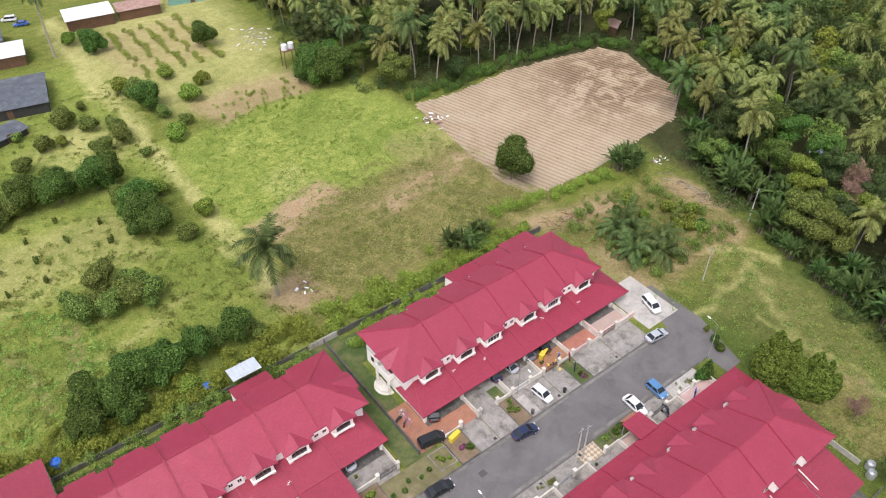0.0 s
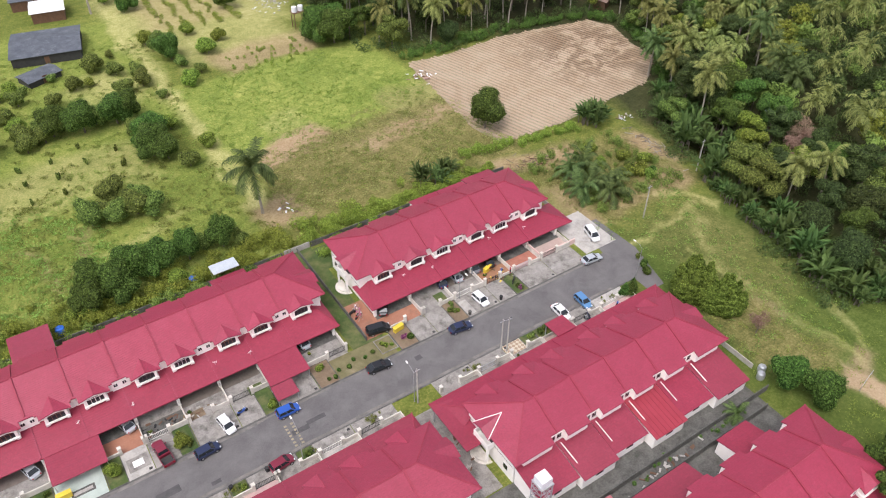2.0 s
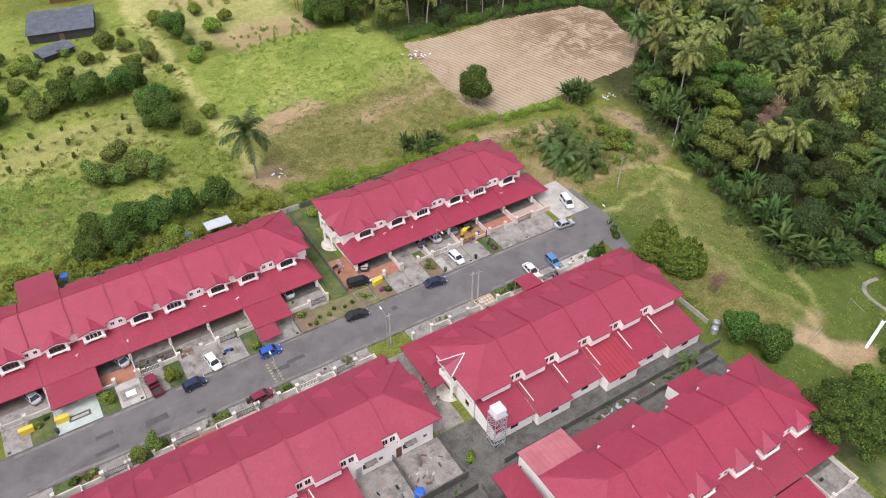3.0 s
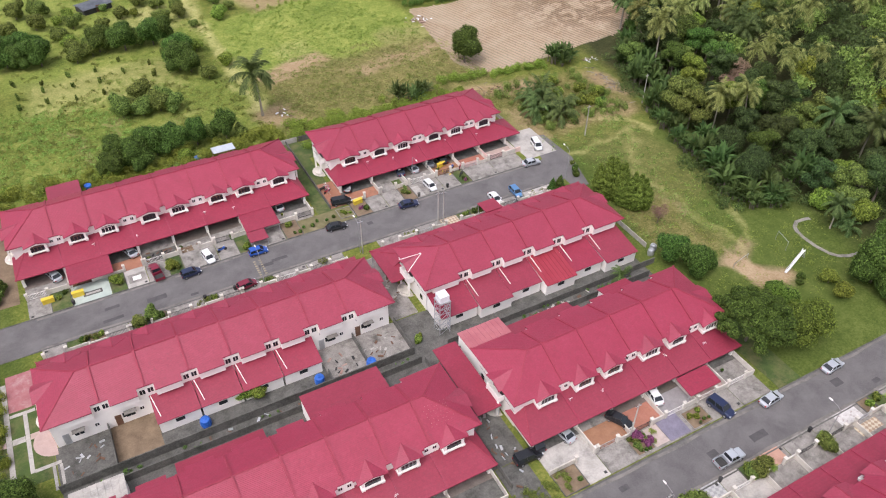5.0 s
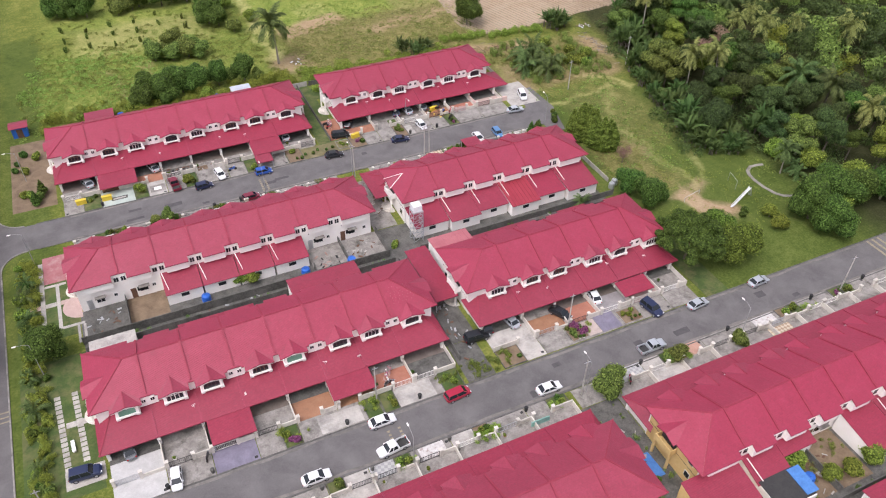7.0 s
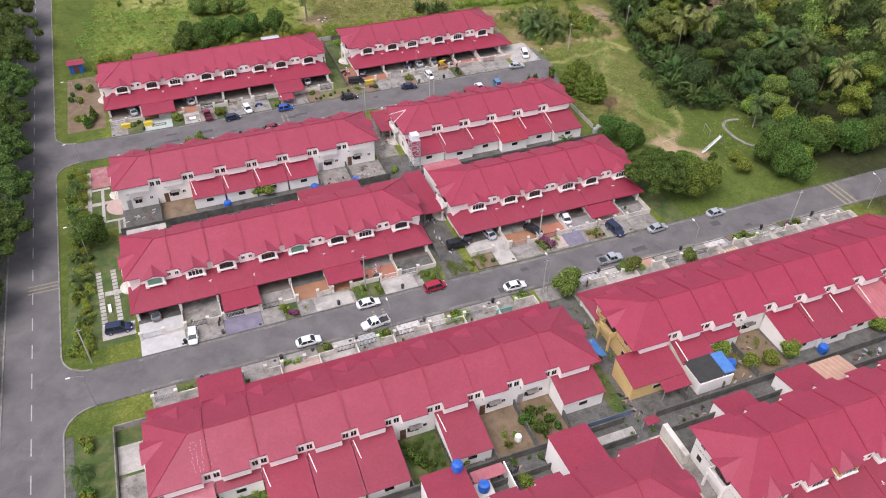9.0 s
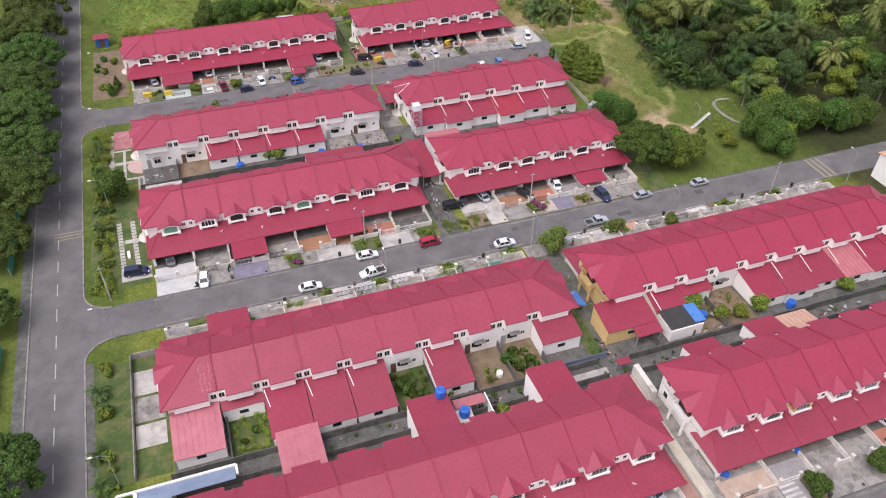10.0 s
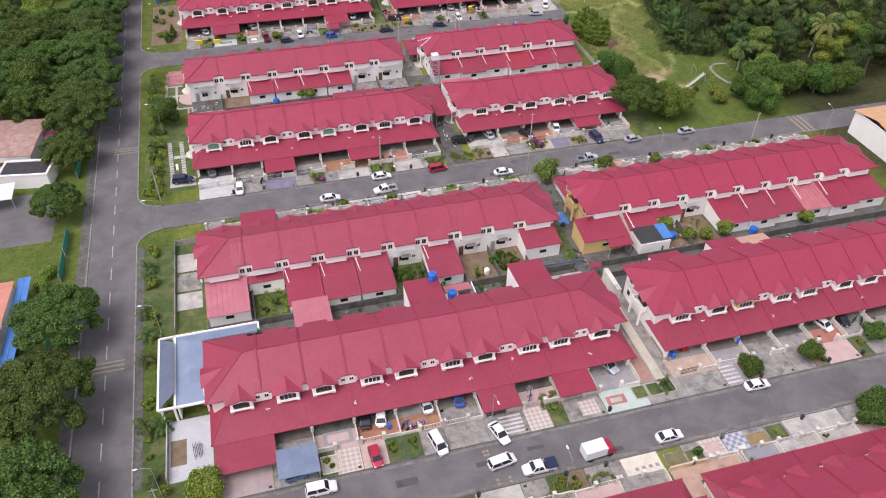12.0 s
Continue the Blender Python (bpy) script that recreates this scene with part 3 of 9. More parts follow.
def terrace(x0, x1, yr, face, n, label, low=None, rear=(), porch_floor=(), wall=WALL, end_wall=(WALL, WALL), left_side=True, right_side=True, ends=(7.55, 7.55)):
    """A row of n two-storey houses from eave to eave x0..x1, ridge at yr, fronts facing face (+1: +y)."""
    row = thing("terrace_row", ((x0 + x1) / 2, yr, 0), 0, label, "terrace houses")
    W = x1 - x0
    half = W / 2

    def to_w(u, v, z):
        return (u - half, v * face, z)

    strips = [ends[0] + (W - ends[0] - ends[1]) * k / (n - 2) for k in range(n - 1)]
    far = lambda k: k % 2 == 0
    # main roof with notched eaves
    front, back = [], []
    for k, u in enumerate(strips):
        d, dep = (1.0, 5.72) if far(k) else (0.4, 5.72)
        front += [(u - d, HALF), (u - d, dep), (u + d, dep), (u + d, HALF)]
        back += [(u - 1.15, -HALF), (u - 1.15, -4.98), (u + 1.15, -4.98), (u + 1.15, -HALF)]
    hip = 5.7
    roof = Shape()
    roof.slab([to_w(u, v, slope_z(v)) for u, v in [(hip, 0), (0, HALF)] + front + [(W, HALF), (W - hip, 0)]], 0.16)
    roof.slab([to_w(u, v, slope_z(v)) for u, v in [(hip, 0), (0, -HALF)] + back + [(W, -HALF), (W - hip, 0)]], 0.16)
    for e in (0, W):
        roof.slab([to_w(e, -HALF, EAVE), to_w(e, HALF, EAVE), to_w(hip if e == 0 else W - hip, 0, RIDGE)], 0.16)
    part("roof", roof, ROOF, row, "crimson concrete tile hipped roof")
    caps = Shape()
    tile_strip(caps, [to_w(hip, 0, RIDGE + 0.03), to_w(W - hip, 0, RIDGE + 0.03)], 0.09)
    for e, h in ((0, hip), (W, W - hip)):
        for sv in (-HALF, HALF):
            tile_strip(caps, [to_w(e, sv, EAVE + 0.03), to_w(h, 0, RIDGE + 0.03)], 0.09)
    part("ridge_cap", caps, ROOF_CAP, row)
    for k, u in enumerate(strips):
        s = Shape()
        fv = 5.5
        tile_strip(s, [to_w(u, fv, slope_z(fv) + 0.09), to_w(u, 0, RIDGE + 0.09), to_w(u, -4.9, slope_z(4.9) + 0.08)], 0.13)
        part("party_ridge", s, ROOF_CAP, row)
    # walls
    inset = 0.75
    wl = Shape()
    bx(wl, to_w, inset, WALL_V - 0.2, 0, W - inset, WALL_V, slope_z(WALL_V) - 0.17)
    bx(wl, to_w, inset, -REAR_V, 0, W - inset, -REAR_V + 0.2, slope_z(REAR_V) - 0.17)
    part("wall", wl, wall, row)
    for e, mt in ((inset, end_wall[0]), (W - inset - 0.2, end_wall[1])):
        sw = Shape()
        bx(sw, to_w, e, -REAR_V + 0.202, 0, e + 0.2, WALL_V - 0.202, EAVE - 0.02)
        ew = part("end_wall", sw, mt, row)
        if e == inset and n in (6, 10):
            for vv, zz in ((-3.2, 4.0), (-3.2, 1.2)):
                s = Shape()
                bx(s, to_w, e - 0.05, vv - 0.5, zz, e - 0.002, vv + 0.5, zz + 1.1)
                wp = part("window", s, FRAME_W, row)
                s = Shape()
                bx(s, to_w, e - 0.08, vv - 0.42, zz + 0.08, e - 0.052, vv + 0.42, zz + 1.02)
                part("pane", s, GLASS, wp)
    # inner floor coloured near-black, so the rooms' shade is painted on
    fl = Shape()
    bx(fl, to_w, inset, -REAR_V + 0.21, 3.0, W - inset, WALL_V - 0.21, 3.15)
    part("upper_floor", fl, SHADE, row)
    # dormers with bay windows, one to each house
    edges = [inset] + strips + [W - inset]
    for k in range(n):
        left_far = far(k - 1) if k else not far(0)
        a, b = edges[k], edges[k + 1]
        if k == 0:
            ud = b - 2.9
        elif k == n - 1:
            ud = a + 3.1
        else:
            ud = a + 3.45 if left_far else a + 2.5
        part("dormer_roof", dormer_roof(to_w, ud), ROOF, row)
        dc = Shape()
        tile_strip(dc, [to_w(ud, 4.15, slope_z(4.15) + 0.06), to_w(ud, DORMER_V, DORMER_TOP + 0.03)], 0.06)
        part("dormer_ridge", dc, ROOF_CAP, row)
        arch_window(to_w, ud, row, WIN_GREEN if (label, k) in GREEN_BAYS else random.choice((FRAME_W, SHADE, SHADE, WOOD, STEEL)), wall=WALL_YELLOW if (k, x0) in YELLOW_BAYS and yr < -70 else None)
    for k, u in enumerate(strips):
        if far(k):
            s = Shape()
            bx(s, to_w, u - 1.25, WALL_V + 0.004, 3.7, u + 1.25, 5.62, slope_z(5.62) - 0.2)
            part("closet_bay", s, WALL, row, "white rendered box between the bay windows")
            for sgn in (-0.6, 0.6):
                small_window(to_w, u + sgn, 5.62, 4.5, row, 0.5, 0.5)
        for sgn in (-1, 1) if face > 0 else ():
            small_window(to_w, u + sgn * 0.55, -REAR_V, 4.35, row, 0.7, 0.85, -1)
        small_window(to_w, u + 2.6, -REAR_V, 1.3, row, 1.1, 0.9, -1)
    # rear doors and windows of the houses with open yards
    for k in rear:
        a, b = edges[k], edges[k + 1]
        s = Shape()
        bx(s, to_w, a + 1.0, -REAR_V - 0.06, 0.05, a + 1.85, -REAR_V - 0.004, 2.1)
        part("back_door", s, WOOD if k % 2 else STEEL, row)
        small_window(to_w, a + 3.1, -REAR_V, 1.15, row, 1.2, 1.0, -1)
        small_window(to_w, b - 1.3, -REAR_V, 1.6, row, 0.5, 0.5, -1)
        small_window(to_w, a + 1.5, -REAR_V, 3.4, row, 0.5, 0.5, -1)
        s = Shape()
        bx(s, to_w, a + 2.3, -REAR_V - 0.75, 2.35, a + 4.0, -REAR_V - 0.004, 2.45)
        part("window_ledge", s, CONC, row)
    # upper rooms that step out under the rear eaves, between the notches
    for k in range(n):
        ua, ub = edges[k] + (1.2 if k else 0.9), edges[k + 1] - (1.2 if k < n - 1 else 0.9)
        s = Shape()
        bx(s, to_w, ua, -5.62, 4.0, ub, -REAR_V - 0.002, slope_z(5.62) - 0.17)
        part("rear_box", s, WALL, row, "white rendered box below the rear eaves")
    # porch roof
    l0, l1 = low if low else (0.0, 0.0)
    zt = PORCH_TOP
    u0, u1 = 0.1 - l0, W - 0.1 + l1
    pr = Shape()
    h0, h1 = 2.2 + l0, 2.2 + l1
    pr.slab([to_w(u0 + h0, WALL_V, zt), to_w(u0, PORCH, LOW), to_w(u1, PORCH, LOW), to_w(u1 - h1, WALL_V, zt)], 0.16)
    part("porch_roof", pr, SHEET_RED, row, "crimson tiled porch roof")
    for uu, hh in ((u0, u0 + h0), (u1, u1 - h1)):
        s = Shape()
        s.slab([to_w(uu, PORCH, LOW), to_w(hh, WALL_V, zt), to_w(uu, WALL_V - 1.5, LOW)], 0.16)
        part("porch_hip", s, SHEET_RED, row)
    for ua, ub in ((u0, u0 + h0), (u1, u1 - h1)):
        cp = Shape()
        tile_strip(cp, [to_w(ua, PORCH, LOW + 0.03), to_w(ub, WALL_V, zt + 0.03)], 0.09)
        part("porch_hip_cap", cp, ROOF_CAP, row)
    for u in strips:
        s = Shape()
        tile_strip(s, [to_w(u, WALL_V, zt + 0.05), to_w(u, PORCH - 0.15, LOW + 0.08)], 0.1)
        part("porch_party_ridge", s, ROOF, row)
    # porch: columns, beam, party walls, doors, floors
    for u in [inset + 0.2] + strips + [W - inset - 0.2]:
        s = Shape()
        bx(s, to_w, u - 0.22, PORCH - 1.0, 0, u + 0.22, PORCH - 0.56, LOW)
        part("column", s, WALL, row)
        s = Shape()
        bx(s, to_w, u - 0.07, WALL_V + 0.01, 0, u + 0.07, PORCH - 1.02, 1.7)
        part("party_wall", s, WALL, row)
    s = Shape()
    bx(s, to_w, inset, PORCH - 0.95, LOW - 0.35, W - inset, PORCH - 0.65, LOW - 0.1)
    part("beam", s, WALL, row)
    for k in range(n):
        a, b = edges[k], edges[k + 1]
        s = Shape()
        bx(s, to_w, a + 0.4, WALL_V + 0.004, 0.15, a + 2.7, WALL_V + 0.07, 2.25)
        part("door", s, GLASS if k % 3 else WOOD, row, "wide sliding porch door")
        small_window(to_w, (a + b) / 2 + 1.5, WALL_V, 0.8, row, 2.2, 1.4)
        s = Shape()
        bx(s, to_w, a + 0.09, WALL_V + 0.01, 0.0, b - 0.09, PORCH + 0.2, 0.14)
        # default floors are darkened: the shade under the porch roof is in their colour
        mt = porch_floor[k] if k < len(porch_floor) else (PORCH_SHADE_TILE, CONC_DARK, PORCH_SHADE_TILE, CONC_DARK, CONC)[(k * 3 + int(x0)) % 5]
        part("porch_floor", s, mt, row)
    # side gables and balcony at the row's ends
    for e, sgn, on in ((0, -1, left_side), (W, 1, right_side)):
        if not on:
            continue
        s = Shape()
        z_at = lambda d: EAVE + (RIDGE - EAVE) * d / hip
        for sv in (-1, 1):
            s.slab([to_w(e - sgn * 2.9, 1.0, z_at(2.9) + 0.03), to_w(e + sgn * 0.45, 1.0, 6.1), to_w(e + sgn * 0.45, 1.0 + sv * 1.75, 5.5)], 0.13)
            s.slab([to_w(e - sgn * 2.9, 1.0, z_at(2.9) + 0.03), to_w(e + sgn * 0.45, 1.0 + sv * 1.75, 5.5), to_w(e - sgn * 0.25, 1.0 + sv * 1.75, 5.7)], 0.13)
        part("side_gable", s, ROOF, row)
        ei = inset if e == 0 else W - inset
        # flat dark panel on the wall paints the shade inside the balcony doorway
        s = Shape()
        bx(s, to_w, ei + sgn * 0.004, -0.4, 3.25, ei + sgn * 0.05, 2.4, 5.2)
        part("balcony_opening", s, SHADE, row, "dark panel standing for a shaded balcony doorway")
        s = Shape()
        bx(s, to_w, ei + sgn * 0.06, -0.6, 2.9, ei + sgn * 1.1, 2.6, 3.1)
        bx(s, to_w, ei + sgn * 1.0, -0.6, 3.1, ei + sgn * 1.12, 2.6, 4.0)
        bx(s, to_w, ei + sgn * 0.06, -0.6, 3.1, ei + sgn * 0.998, -0.48, 4.0)
        bx(s, to_w, ei + sgn * 0.06, 2.48, 3.1, ei + sgn * 0.998, 2.6, 4.0)
        part("balcony", s, end_wall[0] if e == 0 else end_wall[1], row)
        if e == 0 and n < 10:
            for rr, zz in ((1.95, 0.16), (1.55, 0.32)):
                ring_ = [(ei - 0.35 + rr * math.cos(radians(w)), 1.0 + rr * math.sin(radians(w))) for w in range(90, 271, 18)]
                s = Shape()
                s.slab([to_w(u_, v_, zz) for u_, v_ in (ring_ if face > 0 else ring_[::-1])], zz)
                part("round_step", s, WALL_OLD, row, "half round cream entrance step")
        for vv in (-0.5, 2.5):
            s = Shape()
            bx(s, to_w, ei + sgn * 0.86, vv - 0.16, 0, ei + sgn * 1.14, vv + 0.16, 2.9)
            part("balcony_column", s, end_wall[0] if e == 0 else end_wall[1], row)
    return row, to_w, strips, edges


OPEN_BACKS = {"B1": (0, 1, 6, 7), "D1": (1, 5, 7, 8), "D2": (3,), "C1": (1, 4, 7)}
ROWS_OF_HOUSES = {}
for key, x0, x1, yr, face, n, low, label in (
    ("A1", -20.8, 30.8, 63.2, -1, 8, (0, 0), "row of white two-storey terrace houses with crimson roof beside the fields"),
    ("A2", 36.4, 76.0, 63.2, -1, 6, (0, 2.4), "row of white terrace houses with crimson roof by turning bay"),
    ("B1", -19.8, 31.4, 21.8, 1, 8, (0, 0), "row of white terrace houses with crimson roof and open rear yards"),
    ("B2", 36.6, 76.2, 21.8, 1, 6, (2.6, 2.6), "row of white terrace houses with crimson rear lean-to roofs"),
    ("C1", -19.2, 31.7, -4.2, -1, 8, (0, 0), "row of white terrace houses with crimson roof and green arched window"),
    ("C2", 36.9, 75.3, -3.9, -1, 6, (0, 0), "row of six white terrace houses facing the middle street"),
    ("D1", -18.4, 44.1, -45.3, 1, 10, (0, 0), "row of ten white terrace houses with mixed rear extensions"),
    ("D2", 49.3, 111.0, -45.3, 1, 10, (0, 0), "row of terrace houses with a yellow-painted end house"),
    ("E1", -18.0, 44.6, -71.2, -1, 10, (0, 0), "row of ten white terrace houses facing the south street"),
    ("E2", 49.2, 111.0, -71.2, -1, 10, (0, 0), "row of white terrace houses with crimson roof beside an alley"),
    ("F1", -18.0, 40.9, -112.6, 1, 9, (0, 0), "row of terrace houses with crimson roof on the south side"),
    ("F2", 43.5, 108.0, -112.6, 1, 10, (0, 0), "row of terrace houses with crimson roof south of the street"),
):
    yel = key == "D2"
    ROWS_OF_HOUSES[key] = terrace(x0, x1, yr, face, n, label, low, OPEN_BACKS.get(key, ()), end_wall=(WALL_YELLOW if yel else WALL, WALL), ends=(8.2, 6.2) if key == "C2" else (7.55, 7.55))


# ---- vegetation ----
def leaf_cloud(rng, blobs, count, size, inner=0.25, lift=0.3):
    """Pointed leaves over the shells of several ellipsoids. Returns vertices and triangles."""
    blobs = np.array(blobs, float)
    area = (blobs[:, 3] * blobs[:, 4] + blobs[:, 3] * blobs[:, 5] + blobs[:, 4] * blobs[:, 5])
    pick = rng.choice(len(blobs), count, p=area / area.sum())
    d = rng.normal(size=(count, 3))
    d[:, 2] += lift
    d /= np.linalg.norm(d, axis=1)[:, None]
    rad = np.where(rng.random(count) < inner, rng.uniform(0.45, 0.85, count), rng.uniform(0.85, 1.08, count))
    c = blobs[pick, :3] + d * blobs[pick, 3:] * rad[:, None]
    nrm = d + rng.normal(size=(count, 3)) * 0.55
    nrm /= np.linalg.norm(nrm, axis=1)[:, None]
    a = np.cross(nrm, rng.normal(size=(count, 3)))
    a /= np.linalg.norm(a, axis=1)[:, None] + 1e-9
    b = np.cross(nrm, a)
    L = (size * rng.uniform(0.6, 1.35, count))[:, None]
    V = np.stack([c - a * L * 0.5 - b * L * 0.3, c + a * L * 0.62 - b * L * 0.04, c - a * L * 0.2 + b * L * 0.42], 1).reshape(-1, 3)
    F = np.arange(3 * count).reshape(-1, 3)
    return V, F


_ICO = bmesh.new()
bmesh.ops.create_icosphere(_ICO, subdivisions=2, radius=1.0)
ICO_V = np.array([q.co[:] for q in _ICO.verts])
ICO_F = [tuple(q.index for q in f.verts) for f in _ICO.faces]
_ICO.free()


def lumps(rng, blobs, shrink=0.88):
    """Uneven solid masses inside the shell of leaves."""
    V, F = [], []
    for b in blobs:
        k = 1 + rng.uniform(-0.2, 0.16, len(ICO_V))[:, None]
        F += [tuple(i + len(V) * len(ICO_V) for i in f) for f in ICO_F]
        V.append(np.array(b[:3]) + ICO_V * k * np.array(b[3:]) * shrink)
    return np.concatenate(V), F


def np_mesh(name, V, F, material):
    me = bpy.data.meshes.new(name)
    me.from_pydata(np.asarray(V).tolist(), [], F if isinstance(F, list) else np.asarray(F).tolist())
    me.materials.append(material)
    me.update()
    return me


def limbs(rng, top, r0, spread, n):
    s = Shape()
    lean = rng.uniform(-0.4, 0.4, 2)
    s.tube([(0, 0, -0.1), (lean[0] * 0.4, lean[1] * 0.4, top * 0.5), (lean[0], lean[1], top)], [r0 * 1.25, r0 * 0.85, r0 * 0.6], 7)
    for i in range(n):
        w = 2 * math.pi * (i + rng.random() * 0.6) / n
        zb = top * rng.uniform(0.55, 0.95)
        e = (math.cos(w) * spread * rng.uniform(0.5, 0.8), math.sin(w) * spread * rng.uniform(0.5, 0.8), top + rng.uniform(0.1, 0.5) * spread)
        m_ = (e[0] * 0.45 + lean[0] * 0.5, e[1] * 0.45 + lean[1] * 0.5, zb + (e[2] - zb) * 0.6)
        s.tube([(lean[0] * zb / top, lean[1] * zb / top, zb), m_, e], [r0 * 0.5, r0 * 0.32, r0 * 0.1], 5)
    return s


leaf_verts = {}


def tree_kind(seed, style, leaf, height, radius, count, size, label, category="tree"):
    """A tree to copy, placed far below sight until copied; returns its template."""
    rng = np.random.default_rng(seed)
    blobs = []
    if style == "round":
        for i in range(9):
            w, k = rng.uniform(0, 6.28), rng.uniform(0.25, 0.62)
            blobs.append((math.cos(w) * radius * k, math.sin(w) * radius * k, height * rng.uniform(0.28, 0.74), radius * rng.uniform(0.34, 0.5), radius * rng.uniform(0.34, 0.5), height * rng.uniform(0.18, 0.27)))
        blobs.append((0, 0, height * 0.55, radius * 0.6, radius * 0.6, height * 0.4))
    elif style == "forest":
        for i in range(13):
            w, k = rng.uniform(0, 6.28), rng.uniform(0.1, 0.75)
            r = radius * rng.uniform(0.24, 0.42)
            blobs.append((math.cos(w) * radius * k, math.sin(w) * radius * k, height * rng.uniform(0.45, 0.9), r, r, r * rng.uniform(0.6, 0.9)))
    elif style == "cone":
        for i in range(12):
            k = i / 11
            w = i * 2.4
            r = radius * (1 - k) ** 0.7 * 0.62 + 0.35
            blobs.append((math.cos(w) * radius * (1 - k) * 0.4, math.sin(w) * radius * (1 - k) * 0.4, height * (0.16 + 0.78 * k), r, r, height * 0.11))
    elif style == "clustered":  # many flame-shaped lobes pressed together, the tallest in the middle
        for i in range(10):
            w = i * 2.4
            k = math.sqrt(i / 10) * 0.66
            top_ = height * (1 - 0.55 * k * k) * rng.uniform(0.9, 1.0)
            r = radius * rng.uniform(0.38, 0.46)
            for j, (zf, rf_) in enumerate(((0.14, 0.85), (0.34, 1.0), (0.55, 0.9), (0.74, 0.66), (0.9, 0.34))):
                blobs.append((math.cos(w) * radius * k * (1 + 0.05 * j), math.sin(w) * radius * k * (1 + 0.05 * j), top_ * zf, r * rf_, r * rf_, top_ * 0.15))
    elif style == "dome":  # a wide umbrella: small tufts laid over the upper half of an ellipsoid
        for i in range(64):
            k = math.sqrt((i + 0.5) / 64)
            w = 2.4 * i + rng.uniform(-0.25, 0.25)
            j = rng.uniform(0.84, 1.05)
            r = radius * rng.uniform(0.14, 0.21)
            blobs.append((math.cos(w) * radius * k * j, math.sin(w) * radius * k * j, height * (0.36 + 0.56 * math.sqrt(max(0.0, 1 - 0.97 * k * k)) * j), r, r, r * 0.72))
    elif style == "shrub":
        for i in range(5):
            w, k = rng.uniform(0, 6.28), rng.uniform(0.1, 0.6)
            r = radius * rng.uniform(0.4, 0.6)
            blobs.append((math.cos(w) * radius * k, math.sin(w) * radius * k, height * rng.uniform(0.26, 0.5), r, r, height * 0.4))
    V, F = leaf_cloud(rng, blobs, count, size)
    V[:, 2] = np.maximum(V[:, 2], 0.0)
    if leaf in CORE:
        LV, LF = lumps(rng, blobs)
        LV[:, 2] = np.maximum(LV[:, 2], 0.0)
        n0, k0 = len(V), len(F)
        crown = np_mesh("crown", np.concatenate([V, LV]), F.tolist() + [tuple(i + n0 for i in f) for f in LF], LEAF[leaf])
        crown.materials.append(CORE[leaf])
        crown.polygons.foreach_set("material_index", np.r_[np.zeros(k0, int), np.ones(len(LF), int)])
    else:
        crown = np_mesh("crown", V, F, LEAF[leaf])
    leaf_verts[crown.name] = len(V)
    top = height * (0.3 if style in ("cone", "shrub", "clustered") else 0.5)
    trunk = limbs(rng, top, 0.05 + height * 0.018, radius * 0.75, 3 if style == "shrub" else 6).mesh("trunk", BARK)
    return dict(crown=crown, trunk=trunk, label=label, category=category, name="shrub" if style == "shrub" else "tree")


def plant(kind, x, y, scale=1.0, turn=None, group="", label="", tall=1.0, z=0.0):
    t = new(kind["name"], kind["crown"] if kind["name"] == "shrub" else None)
    turn = random.uniform(0, 360) if turn is None else turn
    t.matrix_basis = pose(x, y, z, 0, 0, turn) @ Matrix.Diagonal((scale, scale, scale * tall, 1))
    tagged(t, label or kind["label"], kind["category"], group)
    for nm in () if kind["name"] == "shrub" else ("trunk", "crown"):
        o = new(nm, kind[nm])
        o.parent = t
    return t


